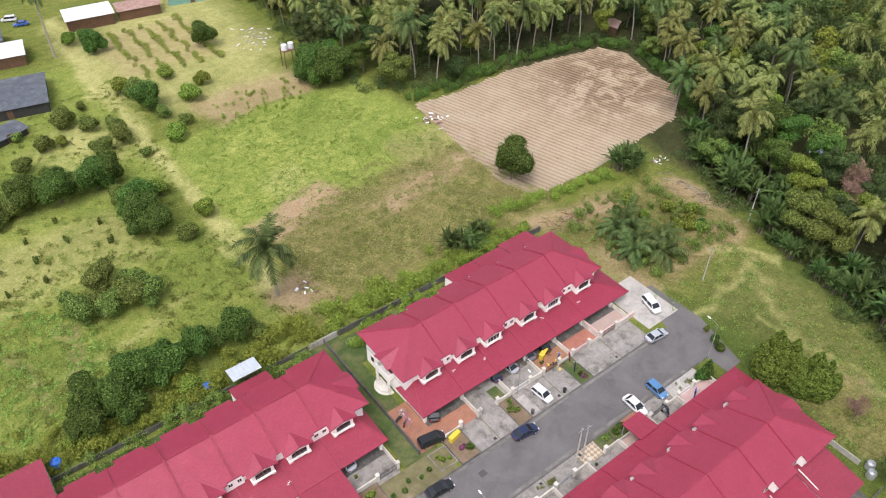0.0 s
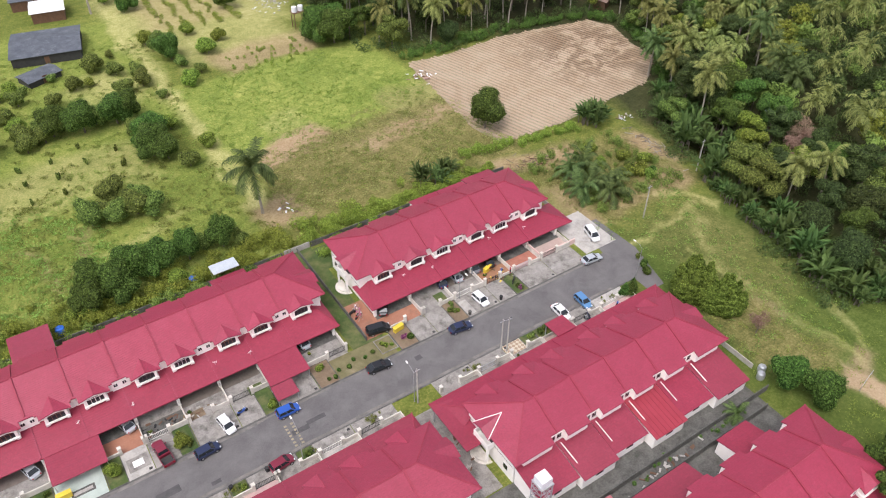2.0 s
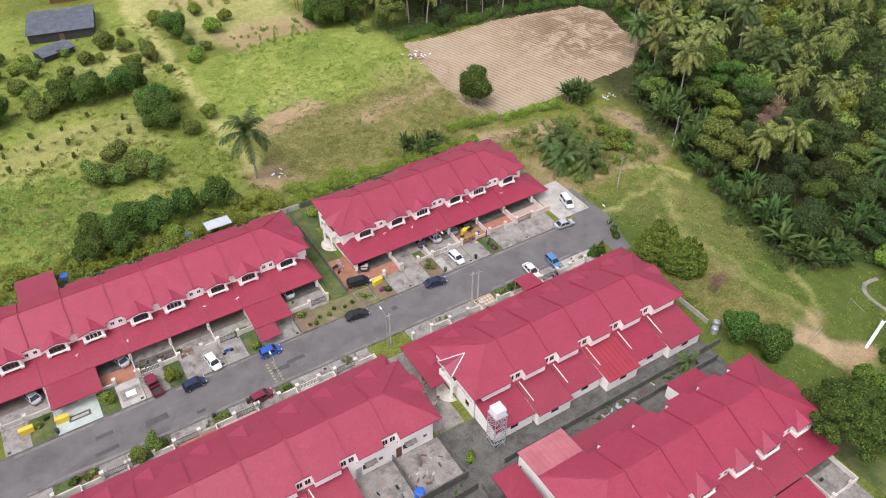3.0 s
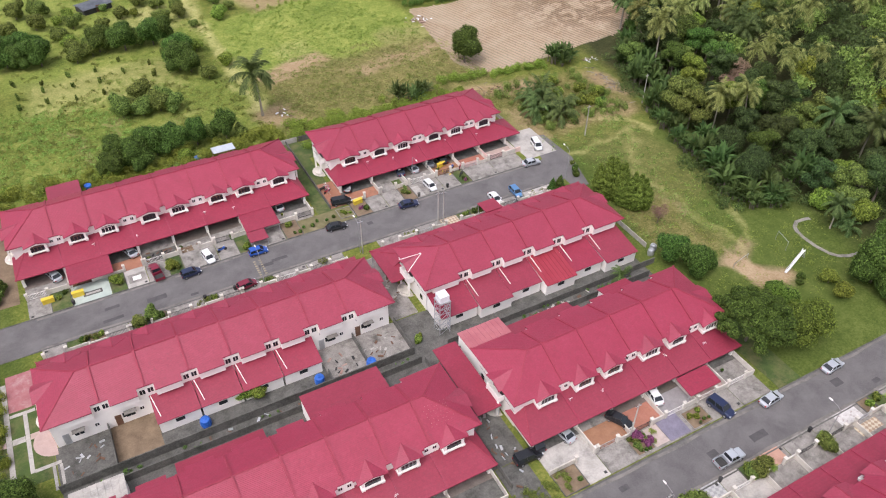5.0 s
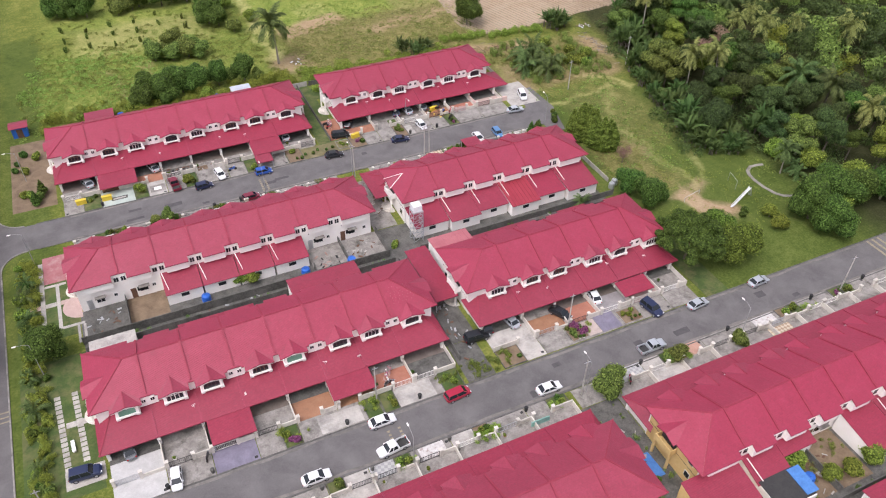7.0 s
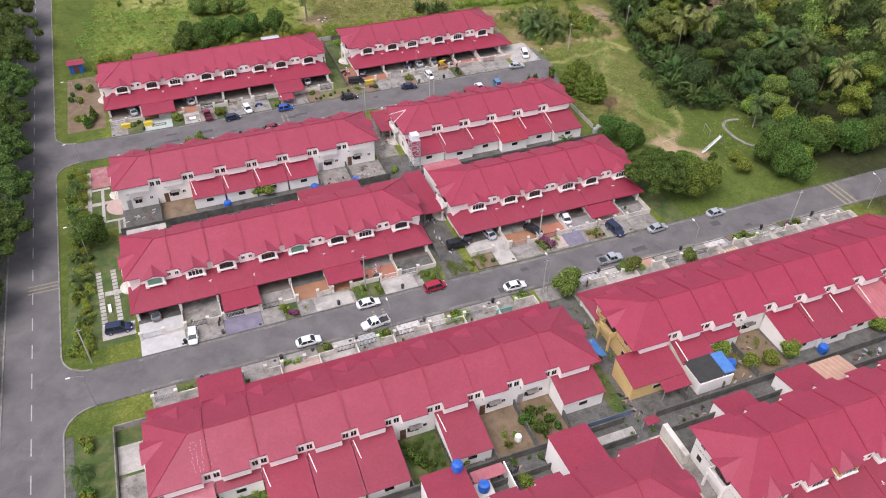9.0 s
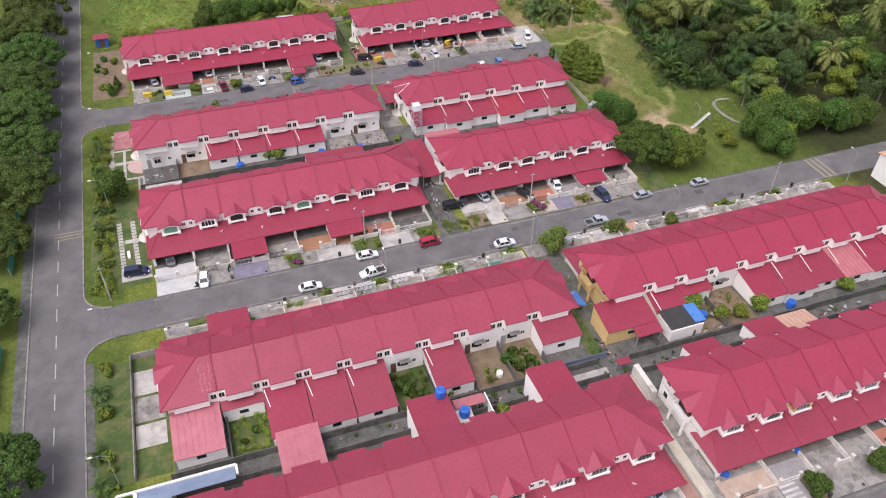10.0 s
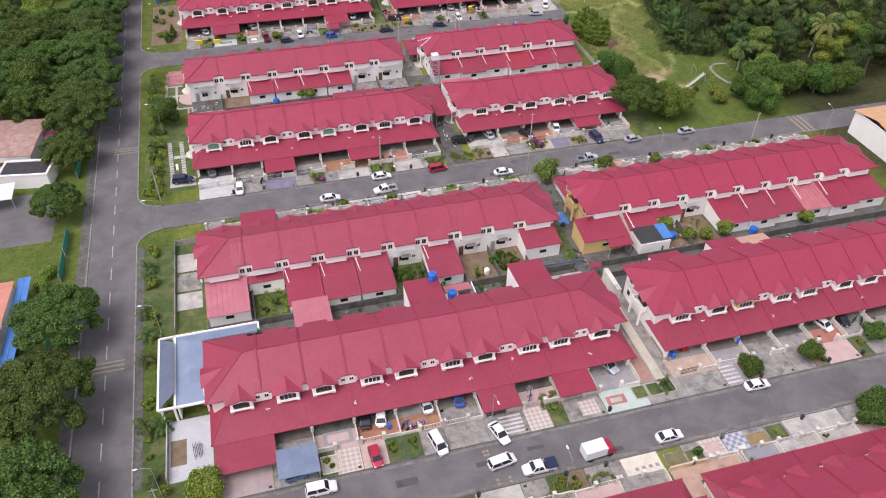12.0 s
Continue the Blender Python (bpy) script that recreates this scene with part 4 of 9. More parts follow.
def palm_kind(seed, height, fronds, length, lean, label="tall coconut palm with a slender pale trunk", leaf="palm"):
    """Curved ringed trunk; arching fronds, each a midrib with two rows of narrow hanging leaflets."""
    rng = np.random.default_rng(seed)
    s = Shape()
    top = (lean[0], lean[1], height)
    s.tube([(0, 0, -0.1), (lean[0] * 0.15, lean[1] * 0.15, height * 0.35), (lean[0] * 0.55, lean[1] * 0.55, height * 0.7), top], [0.26, 0.19, 0.16, 0.14], 8)
    trunk = s.mesh("trunk", PALM_BARK)
    V, F = [], []
    N = 15
    for i in range(fronds):
        az = 2.4 * i + rng.uniform(-0.25, 0.25)
        el = radians((72, 54, 38, 22, 4, -22)[i % 6] + rng.uniform(-10, 10))
        Lf = length * rng.uniform(0.85, 1.12)
        p = Vector(top)
        d = Vector((math.cos(az) * math.cos(el), math.sin(az) * math.cos(el), math.sin(el)))
        side = Vector((-math.sin(az), math.cos(az), 0))
        droop = rng.uniform(0.05, 0.085)
        for j in range(N):
            d2 = (d + Vector((0, 0, -droop * (1 + j * 0.17)))).normalized()
            q = p + d2 * (Lf / N)
            n0 = len(V)
            V += [tuple(p + side * 0.05), tuple(q + side * 0.04), tuple(q - side * 0.04), tuple(p - side * 0.05)]
            F.append((n0, n0 + 1, n0 + 2, n0 + 3))
            reach = Lf * 0.21 * math.sin(math.pi * min(0.95, 0.16 + 0.78 * j / N))
            for sg in (-1, 1):
                for a_ in (0.1, 0.6):
                    root = p + (q - p) * a_
                    w_ = reach * rng.uniform(0.8, 1.15)
                    tip = root + side * sg * w_ * 0.8 + d2 * 0.55 * w_ + Vector((0, 0, -rng.uniform(0.25, 0.75) * w_))
                    half_ = (q - p).normalized() * 0.1
                    n0 = len(V)
                    V += [tuple(root - half_), tuple(root + half_), tuple(tip + half_ * 0.3), tuple(tip - half_ * 0.3)]
                    F.append((n0, n0 + 1, n0 + 2, n0 + 3))
            p, d = q, d2
    return dict(crown=np_mesh("crown", V, F, LEAF[leaf]), trunk=trunk, label=label, category="palm tree", name="palm_tree")


def banana_kind(seed, stems, height):
    rng = np.random.default_rng(seed)
    s = Shape()
    V, F = [], []
    for k in range(stems):
        bx0, by0 = rng.uniform(-1.3, 1.3, 2)
        h = height * rng.uniform(0.15, 0.5)
        s.tube([(bx0, by0, -0.05), (bx0, by0, h)], [0.15, 0.08], 6)
        for i in range(11):
            az, el = 2.4 * i + rng.uniform(-0.3, 0.3), radians(rng.uniform(48, 88))
            p = Vector((bx0, by0, h))
            d = Vector((math.cos(az) * math.cos(el), math.sin(az) * math.cos(el), math.sin(el)))
            side = Vector((-math.sin(az), math.cos(az), 0))
            Lf, N = height * rng.uniform(0.5, 0.8), 6
            last = None
            for j in range(N + 1):
                wl = 0.2 * math.sin(math.pi * min(0.98, 0.1 + 0.88 * j / N)) * Lf / 2.2
                cur = len(V)
                V += [tuple(p), tuple(p + side * wl + Vector((0, 0, -0.25 * wl))), tuple(p - side * wl + Vector((0, 0, -0.25 * wl)))]
                if last is not None:
                    F += [(last, cur, cur + 1, last + 1), (last, last + 2, cur + 2, cur)]
                last = cur
                d = (d + Vector((0, 0, -0.11 - 0.05 * j))).normalized()
                p = p + d * (Lf / N)
    return dict(crown=np_mesh("crown", V, F, LEAF["banana"]), trunk=s.mesh("trunk", BARK), label="clump of banana plants with long paddle leaves", category="banana plant", name="banana_plant")


FOREST = [tree_kind(10 + i, "forest", lf, h, r, 5200, 0.3, "tall dense jungle tree with dark green crown") for i, (h, r, lf) in enumerate(((13, 5.5, "jungle"), (11, 4.8, "forest"), (15, 5.0, "jungle"), (10, 5.5, "orchard"), (12, 4.2, "mango")))]
FOREST += [tree_kind(20, "forest", "lime", 11, 4.6, 4600, 0.3, "jungle tree with fresh yellow-green crown"), tree_kind(21, "round", "forest", 10, 5.2, 5200, 0.3, "broad dark jungle tree with rounded crown")]
MANGO = [tree_kind(30 + i, "round", "mango", 7, 4.2, 5000, 0.26, "dense round mango tree in the field") for i in range(2)]
ORCH = [tree_kind(40 + i, "round", "orchard", 5.0, 3.2, 3000, 0.25, "bushy orchard fruit tree on grass") for i in range(3)]
LIME = [tree_kind(50 + i, "round", "lime", 4.5, 3.2, 3000, 0.25, "bright green leafy fruit tree") for i in range(2)]
RAIN = [tree_kind(60 + i, "dome", "rain", 10.5, 7.6, 11000, 0.3, "broad spreading rain tree beside the main road") for i in range(3)]
DOME = [tree_kind(65, "dome", "mango", 9.0, 6.2, 10000, 0.25, "broad umbrella-shaped shade tree beside the street"), tree_kind(66, "round", "park", 8.0, 5.4, 6500, 0.3, "leafy yellow-green tree beside the street")]
CONE = [tree_kind(70 + i, "cone", "mango", 7.5, 2.6, 3000, 0.25, "upright pointed dark green tree") for i in range(2)]
CLUST = tree_kind(75, "clustered", "thuja", 8.0, 4.3, 11000, 0.2, "dense evergreen tree with upright flame-shaped lobes")
SHRUB = [tree_kind(80 + i, "shrub", lf, 1.5, 1.0, 300, 0.17, "leafy green garden shrub", "shrub") for i, lf in enumerate(("mango", "lime", "orchard", "lime"))]
FLOWER = tree_kind(86, "shrub", "flower", 1.8, 1.3, 420, 0.18, "purple flowering shrub in a front garden", "shrub")
BARE = tree_kind(88, "forest", "bare", 8, 4.2, 1500, 0.35, "bare reddish-brown leafless tree")
PALMS = [palm_kind(90 + i, h, 26, 5.2, ln, leaf="palm" if i in (0, 2) else "oil palm") for i, (h, ln) in enumerate(((13, (1.2, 0.4)), (15, (-0.8, 1.4)), (11, (0.3, -1.2)), (9, (0.4, 0.3))))]
LOWPALM = [palm_kind(95 + i, 2.2, 15, 5.4, (0.1, 0.1), "low bushy oil palm with wide arching fronds", "oil palm") for i in range(2)]
BANANA = [banana_kind(97 + i, 7, 4.6) for i in range(3)]


def planted_stuff(kinds, pts, lo, hi, name, label, category, seed):
    """Many small plants joined into one mesh."""
    r = random.Random(seed)
    out, mat_ = [], kinds[0]["crown"].materials[0]
    for x, y in pts:
        src = r.choice(kinds)["crown"]
        co = np.empty(len(src.vertices) * 3)
        src.vertices.foreach_get("co", co)
        co = co[: 3 * leaf_verts[src.name]].reshape(-1, 3) * r.uniform(lo, hi)
        w = r.uniform(0, 6.28)
        out.append(np.c_[co[:, 0] * math.cos(w) - co[:, 1] * math.sin(w) + x, co[:, 0] * math.sin(w) + co[:, 1] * math.cos(w) + y, co[:, 2]])
    V = np.concatenate(out)
    return tagged(new(name, np_mesh(name, V, np.arange(len(V)).reshape(-1, 3), mat_)), label, category, "", "stuff")


# jungle on the far side: a belt of single trees along its edge, the rest joined
def in_poly(x, y, poly):
    c = False
    for (x0, y0), (x1, y1) in zip(poly, poly[1:] + poly[:1]):
        if (y0 > y) != (y1 > y) and x < (x1 - x0) * (y - y0) / (y1 - y0) + x0:
            c = not c
    return c


JUNGLE = [(86, 250), (84, 185), (78, 160), (84, 140), (96, 128.5), (116, 129.5), (136, 128), (150, 122), (150, 112), (146, 98), (145, 94), (134, 84), (120, 73), (115, 60), (112, 43), (106, 30), (101, 13), (114, 12), (124, 0), (134, -12), (260, -12), (260, 140), (130, 260)]
CLEAR = [(133, 45, 5.5), (146, 118, 5), (139, 57, 3), (131.9, 79.4, 3.5), (147.5, 59, 3.5), (135, 67, 5)]
rj = random.Random(5)
spots = []
for i in range(60000):
    x, y = rj.uniform(70, 250), rj.uniform(-12, 250)
    if not in_poly(x, y, JUNGLE) or 0.604 * x + 0.797 * y > 236 or y < 0.538 * (x - 82) - 62:
        continue
    if any(math.hypot(x - cx, y - cy) < r for cx, cy, r in CLEAR):
        continue
    gap = 4.6
    if all((x - a) ** 2 + (y - b) ** 2 > gap * gap for a, b in spots):
        spots.append((x, y))


def edge_distance(x, y):
    return min(math.hypot(x - (x0 + (x1 - x0) * t), y - (y0 + (y1 - y0) * t)) for (x0, y0), (x1, y1) in zip(JUNGLE[1:19], JUNGLE[2:20]) for t in (0, 0.25, 0.5, 0.75))


spots.sort(key=lambda q: edge_distance(*q))
for i, (x, y) in enumerate(spots[:235]):
    palmy = (y > 118 and x < 160) or (x > 137 and 70 < y < 118)
    r = rj.random()
    if palmy and r < 0.62:
        plant(rj.choice(PALMS[:3]), x, y, rj.uniform(0.7, 1.0), group="coconut palms of the jungle")
    elif edge_distance(x, y) < 7 and 10 < y < 85 and r < 0.6:
        plant(rj.choice(BANANA), x, y, rj.uniform(1.0, 1.4), group="banana plants at the jungle edge")
    elif r < 0.2:
        plant(rj.choice(PALMS), x, y, rj.uniform(0.8, 1.0), group="coconut palms of the jungle")
    else:
        plant(rj.choice(FOREST), x, y, rj.uniform(0.6, 0.95), group="jungle trees")
far_v = {k: [] for k in ("jungle", "forest", "orchard", "lime", "palm")}
rng = np.random.default_rng(9)
for i, (x, y) in enumerate(spots[235:]):
    is_palm = rj.random() > (0.5 if y > 105 else 0.78)
    src = rj.choice(PALMS[:3] if is_palm else FOREST)["crown"]
    tone = "palm" if is_palm else rj.choice(("jungle", "jungle", "jungle", "forest", "forest", "orchard", "orchard", "lime"))
    co = np.empty(len(src.vertices) * 3)
    src.vertices.foreach_get("co", co)
    co = co[: 3 * leaf_verts.get(src.name, len(src.vertices))].reshape(-1, 4 if is_palm else 3, 3)
    if not is_palm:
        co = co[rng.random(len(co)) < 0.19]
        mid = co.mean(1, keepdims=True)
        co = mid + (co - mid) * 2.1
    else:
        co = co[rng.random(len(co)) < 0.5]
        mid = co.mean(1, keepdims=True)
        co = mid + (co - mid) * 1.3
    co = co * rj.uniform(0.65, 1.0)
    w = rj.uniform(0, 6.28)
    cx, cy = co[..., 0] * math.cos(w) - co[..., 1] * math.sin(w) + x, co[..., 0] * math.sin(w) + co[..., 1] * math.cos(w) + y
    far_v[tone].append(np.stack([cx, cy, co[..., 2]], -1).reshape(-1, 3))
for tone, pieces in far_v.items():
    vv_ = np.concatenate(pieces)
    woods = new("far_woods", np_mesh("far_woods", vv_, np.arange(len(vv_)).reshape(-1, 4 if tone == "palm" else 3), LEAF[tone]))
    tagged(woods, "dense jungle canopy of mixed greens behind the fields", "woods", "", "stuff")
thick = random.Random(17)
for x0, y0, x1, y1, n in ((108.5, 47, 109.5, 39, 5), (107.5, 37, 106.5, 25, 9), (105.5, 22, 103.5, 14, 7), (104, 12.5, 112, 10.5, 5), (112, 30, 111, 14, 8)):
    for j in range(n):
        k = (j + thick.random()) / n
        plant(thick.choice(BANANA), x0 + (x1 - x0) * k + thick.uniform(0, 2.4), y0 + (y1 - y0) * k, thick.uniform(0.6, 0.9), group="banana plants at the jungle edge")
# undergrowth along the jungle edge
uv, ub = [], []
for (x0, y0), (x1, y1) in zip(JUNGLE[1:19], JUNGLE[2:20]):
    k = int(math.hypot(x1 - x0, y1 - y0) / 1.6)
    for j in range(k):
        t = j / k
        ub.append((x0 + (x1 - x0) * t + rj.uniform(-2, 2.5), y0 + (y1 - y0) * t + rj.uniform(-2, 2.5), rj.uniform(0.3, 0.9), rj.uniform(0.9, 1.9), rj.uniform(0.9, 1.9), rj.uniform(0.7, 1.5)))
for x, y in spots[:330]:
    k = rj.uniform(1.2, 2.6)
    ub.append((x + rj.uniform(-2.5, 2.5), y + rj.uniform(-2.5, 2.5), rj.uniform(0.3, 1.2), k, k, rj.uniform(1.0, 2.4)))
V, F = leaf_cloud(rng, ub, 110000, 0.34)
V[:, 2] = np.maximum(V[:, 2], 0.02)
tagged(new("undergrowth", np_mesh("undergrowth", V, F, LEAF["jungle"])), "low tangled undergrowth along the jungle edge", "undergrowth", "", "stuff")


# ---- yards, extensions and awnings ----
SHEET_PALE = surf("faded pink metal sheet", (0.38, 0.11, 0.13), (0.47, 0.17, 0.18), 0.5, 5, 0.5, 0.1, rand=0.15)
SHEET_BLUE = surf("blue grey metal sheet", (0.13, 0.165, 0.235), (0.20, 0.25, 0.33), 0.5, 5, 0.4, 0.1)
SHEET_WHITE = surf("white metal sheet", (0.66, 0.67, 0.68), (0.80, 0.81, 0.82), 0.6, 5, 0.45, 0.1, (0.55, 0.52, 0.48), stain_at=(0.6, 0.8))
SHEET_TEAL = surf("teal metal sheet", (0.16, 0.34, 0.29), (0.25, 0.45, 0.39), 0.6, 5, 0.5, 0.1)
SHEET_RUST = surf("rusty metal sheet", (0.26, 0.13, 0.09), (0.42, 0.30, 0.26), 0.9, 5, 0.7, 0.2)
NET = surf("dark shade net", (0.06, 0.07, 0.085), (0.12, 0.13, 0.15), 0.5, 4, 0.9, 0.3, (0.18, 0.19, 0.21))
SLATE = surf("slate blue roof", (0.085, 0.10, 0.15), (0.13, 0.155, 0.21), 0.4, 6, 0.55, 0.15)
TARP = surf("blue tarpaulin", (0.05, 0.16, 0.42), (0.09, 0.25, 0.58), 0.7, 4, 0.5, 0.2)
TANK_BLUE = surf("blue plastic", (0.02, 0.10, 0.42), (0.03, 0.15, 0.55), 1, 6, 0.4, 0.05)
YELLOW = surf("yellow paint", (0.62, 0.45, 0.03), (0.74, 0.56, 0.06), 1, 6, 0.5, 0.05)
GREEN_NET = surf("green mesh fence", (0.02, 0.20, 0.15), (0.03, 0.28, 0.21), 1, 6, 0.7, 0.1)
SOIL = surf("brown earth", (0.135, 0.095, 0.058), (0.25, 0.18, 0.115), 0.6, 5, 0.95, 0.5)
LAWN = surf("green lawn", (0.036, 0.068, 0.014), (0.08, 0.12, 0.026), 0.5, 7, 0.95, 0.6, (0.17, 0.155, 0.065), stain_at=(0.46, 0.7))
GREY_TILE = surf("grey patio slabs", (0.24, 0.22, 0.22), (0.34, 0.32, 0.31), 0.7, 5, 0.7, 0.1)


def checker(name, a, b, size, turn=0.0):
    m, nt, p = nodes_of(name)
    mp = nt.nodes.new("ShaderNodeMapping")
    nt.links.new(world_pos(nt), mp.inputs[0])
    mp.inputs["Rotation"].default_value = (0, 0, radians(turn))
    mp.inputs["Location"].default_value = (0.013, 0.017, 0.011)
    c = nt.nodes.new("ShaderNodeTexChecker")
    c.inputs["Scale"].default_value = 1 / size
    nt.links.new(mp.outputs[0], c.inputs["Vector"])
    n = noise_node(nt, world_pos(nt), 1.5, 5.0)
    col = mix(nt, c.outputs["Fac"], a, b)
    nt.links.new(mix(nt, arith(nt, "MULTIPLY", n, 0.35), col, (0.3, 0.28, 0.25)), p.inputs["Base Color"])
    p.inputs["Roughness"].default_value = 0.6
    return m


CHECK_TAN = checker("cream and tan checker tiles", (0.62, 0.53, 0.38), (0.36, 0.24, 0.15), 0.45, 45)
CHECK_BLUE = checker("blue and white checker tiles", (0.20, 0.22, 0.32), (0.50, 0.50, 0.51), 0.55)
CHECK_PINK = checker("pink and white checker tiles", (0.45, 0.34, 0.29), (0.58, 0.52, 0.46), 0.5, 45)
CHECK_GREY = checker("grey mosaic paving", (0.33, 0.33, 0.33), (0.48, 0.48, 0.46), 0.45, 20)
MAT = {"c": CONC, "l": CONC_LIGHT, "t": TERRA, "p": PINK, "d": CONC_DARK, "k": CHECK_TAN, "b": CHECK_BLUE, "q": CHECK_PINK, "m": CHECK_GREY, "g": GREY_TILE, "w": FRAME_W, "v": surf("white washed concrete", (0.40, 0.39, 0.37), (0.54, 0.53, 0.51), 0.6, 5, 0.85, 0.1, (0.42, 0.41, 0.39)), "u": surf("slate violet tiles", (0.15, 0.135, 0.18), (0.23, 0.21, 0.27), 0.7, 5, 0.6, 0.1), "h": surf("dull mauve tiles", (0.30, 0.235, 0.225), (0.40, 0.32, 0.305), 0.7, 5, 0.7, 0.1), "e": surf("pale green patio tiles", (0.38, 0.44, 0.39), (0.48, 0.54, 0.48), 0.7, 5, 0.6, 0.1)}


def corrugate(s, x0, x1, ya, za, yb, zb, pitch=0.5):
    """Raised seams of a metal sheet roof that falls from (ya, za) to (yb, zb)."""
    k = max(1, int((x1 - x0) / pitch))
    for i in range(1, k):
        x = x0 + (x1 - x0) * i / k
        s.bar((x, ya, za + 0.03), (x, yb, zb + 0.03), 0.09, 0.08)


def lean_to(x0, x1, ya, za, yb, zb, material, label, wall_mat=WALL, walls=True, window=True, name="lean_to", category="extension"):
    """A roof falling from ya to yb on its own walls or posts."""
    t = thing(name, ((x0 + x1) / 2, (ya + yb) / 2, 0), 0, label, category)
    cx, cy = (x0 + x1) / 2, (ya + yb) / 2
    s = Shape()
    pts = [(x0 - cx, ya - cy, za), (x1 - cx, ya - cy, za), (x1 - cx, yb - cy, zb), (x0 - cx, yb - cy, zb)]
    s.slab(pts, 0.1)
    part("roof", s, material, t)
    if material is not SHEET_RED:
        s = Shape()
        corrugate(s, x0 - cx, x1 - cx, ya - cy, za, yb - cy, zb, 0.75)
        part("roof_seam", s, material, t)
    sg = 1 if yb > ya else -1
    yi = yb - cy - sg * 0.35
    if walls:
        s = Shape()
        s.box(x0 - cx + 0.1, min(yi, yi - sg * 0.15), 0, x1 - cx - 0.1, max(yi, yi - sg * 0.15), zb - 0.1)
        w = part("wall", s, wall_mat, t)
        for xx in (x0 - cx + 0.1, x1 - cx - 0.25):
            s = Shape()
            y_a, y_b = ya - cy + sg * 0.1, yi - sg * 0.16
            s.poly([(xx, y_a, 0), (xx, y_b, 0), (xx, y_b, zb - 0.1), (xx, y_a, za - 0.13)])
            s.poly([(xx + 0.15, y_a, 0), (xx + 0.15, y_b, 0), (xx + 0.15, y_b, zb - 0.1), (xx + 0.15, y_a, za - 0.13)])
            s.poly([(xx, y_b, 0), (xx + 0.15, y_b, 0), (xx + 0.15, y_b, zb - 0.1), (xx, y_b, zb - 0.1)])
            part("side_wall", s, wall_mat, t)
        if window:
            s = Shape()
            s.box(-0.7, min(yi, yi + sg * 0.04), 1.2, 0.7, max(yi, yi + sg * 0.04), 2.0)
            w = part("window", s, FRAME_W, t)
            s = Shape()
            s.box(-0.62, min(yi + sg * 0.03, yi + sg * 0.07), 1.27, 0.62, max(yi + sg * 0.03, yi + sg * 0.07), 1.93)
            part("pane", s, GLASS, w)
    else:
        for xx in (x0 - cx + 0.15, x1 - cx - 0.15):
            s = Shape()
            s.box(xx - 0.06, yi - 0.06, 0, xx + 0.06, yi + 0.06, zb - 0.08)
            part("post", s, STEEL, t)
    return t


def rear(key, k0, k1, depth, material, label, za=3.7, zb=2.5, x_in=0.0, **kw):
    """A rear extension behind houses k0..k1 of a row."""
    row, to_w, strips, edges = ROWS_OF_HOUSES[key]
    half = row.location.x
    face = 1 if to_w(0, 1, 0)[1] > 0 else -1
    xa, xb = half + to_w(edges[k0], 0, 0)[0] + 0.05, half + to_w(edges[k1 + 1], 0, 0)[0] - 0.05
    return lean_to(xa + x_in, xb - x_in, row.location.y - face * (REAR_V + 0.05), za, row.location.y - face * (max(4.75 + depth, REAR_V + 1.2)), zb, material, label, **kw)


RED_LT = "crimson sheet lean-to roof over a rear kitchen"
for k in range(2, 6):
    rear("B1", k, k, 4.6, SHEET_RED, RED_LT)
for k in range(6):
    rear("B2", k, k, 5.4 + (k % 2) * 0.8 + (0.6 if k > 2 else 0), SHEET_RED if k != 3 else surf("bright red sheet", (0.29, 0.028, 0.045), (0.34, 0.04, 0.06), 0.5, 5, 0.4, 0.1), RED_LT)
rear("C1", 5, 6, 6.6, SHEET_RED, "crimson flat rear extension roof", 4.0, 3.5)
rear("C1", 0, 0, 6.0, CONC_LIGHT, "white walled rear store with pale roof", 3.2, 3.0)
rear("C1", 2, 3, 4.6, SHEET_RED, RED_LT)
rear("C2", 0, 0, 6.5, SHEET_PALE, "faded pink sheet roof over a rear yard", 3.9, 3.4)
rear("C2", 1, 2, 5.0, SHEET_RED, RED_LT)
rear("C2", 4, 4, 5.0, SHEET_RED, RED_LT)
rear("D1", 0, 0, 7.3, SHEET_PALE, "faded pink sheet lean-to behind the end house")
rear("D1", 1, 1, 1.6, SHEET_RED, RED_LT, 3.4, 3.0)
for k in (2, 3, 4):
    rear("D1", k, k, 8.0, SHEET_RED, RED_LT, 3.9, 2.5)
rear("D1", 6, 6, 7.4, SHEET_RED, RED_LT, 3.9, 2.6)
rear("D1", 9, 9, 4.6, SHEET_RED, "small crimson lean-to beside a walled yard", 4.0, 3.0)
lean_to(47.2, 55.9, -50.15, 4.1, -55.7, 3.05, SHEET_RED, "crimson lean-to wrapping a yellow end house", wall_mat=WALL_YELLOW)
lean_to(51.4, 55.85, -55.75, 3.0, -57.6, 2.65, SHEET_RED, "low crimson roof over a rear porch", walls=False)
rear("D2", 1, 1, 4.0, SHEET_RED, RED_LT)
rear("D2", 2, 2, 2.2, SHEET_RED, RED_LT, 3.6, 3.0)
for k in range(4, 10):
    rear("D2", k, k, 6.4 + (k % 3) * 0.3, SHEET_PALE if k == 7 else SHEET_RED, RED_LT)
rear("E1", 2, 2, 9.0, SHEET_PALE, "faded pink sheet roof reaching the back lane", 3.6, 3.0)
rear("E1", 5, 5, 6.9, SHEET_RED, "crimson flat roof on a tall rear extension", 5.4, 5.1)
lean_to(20.1, 24.6, -61.6, 2.9, -59.8, 2.7, SHEET_PALE, "striped pink sheet roof over a rear wash yard", walls=False)
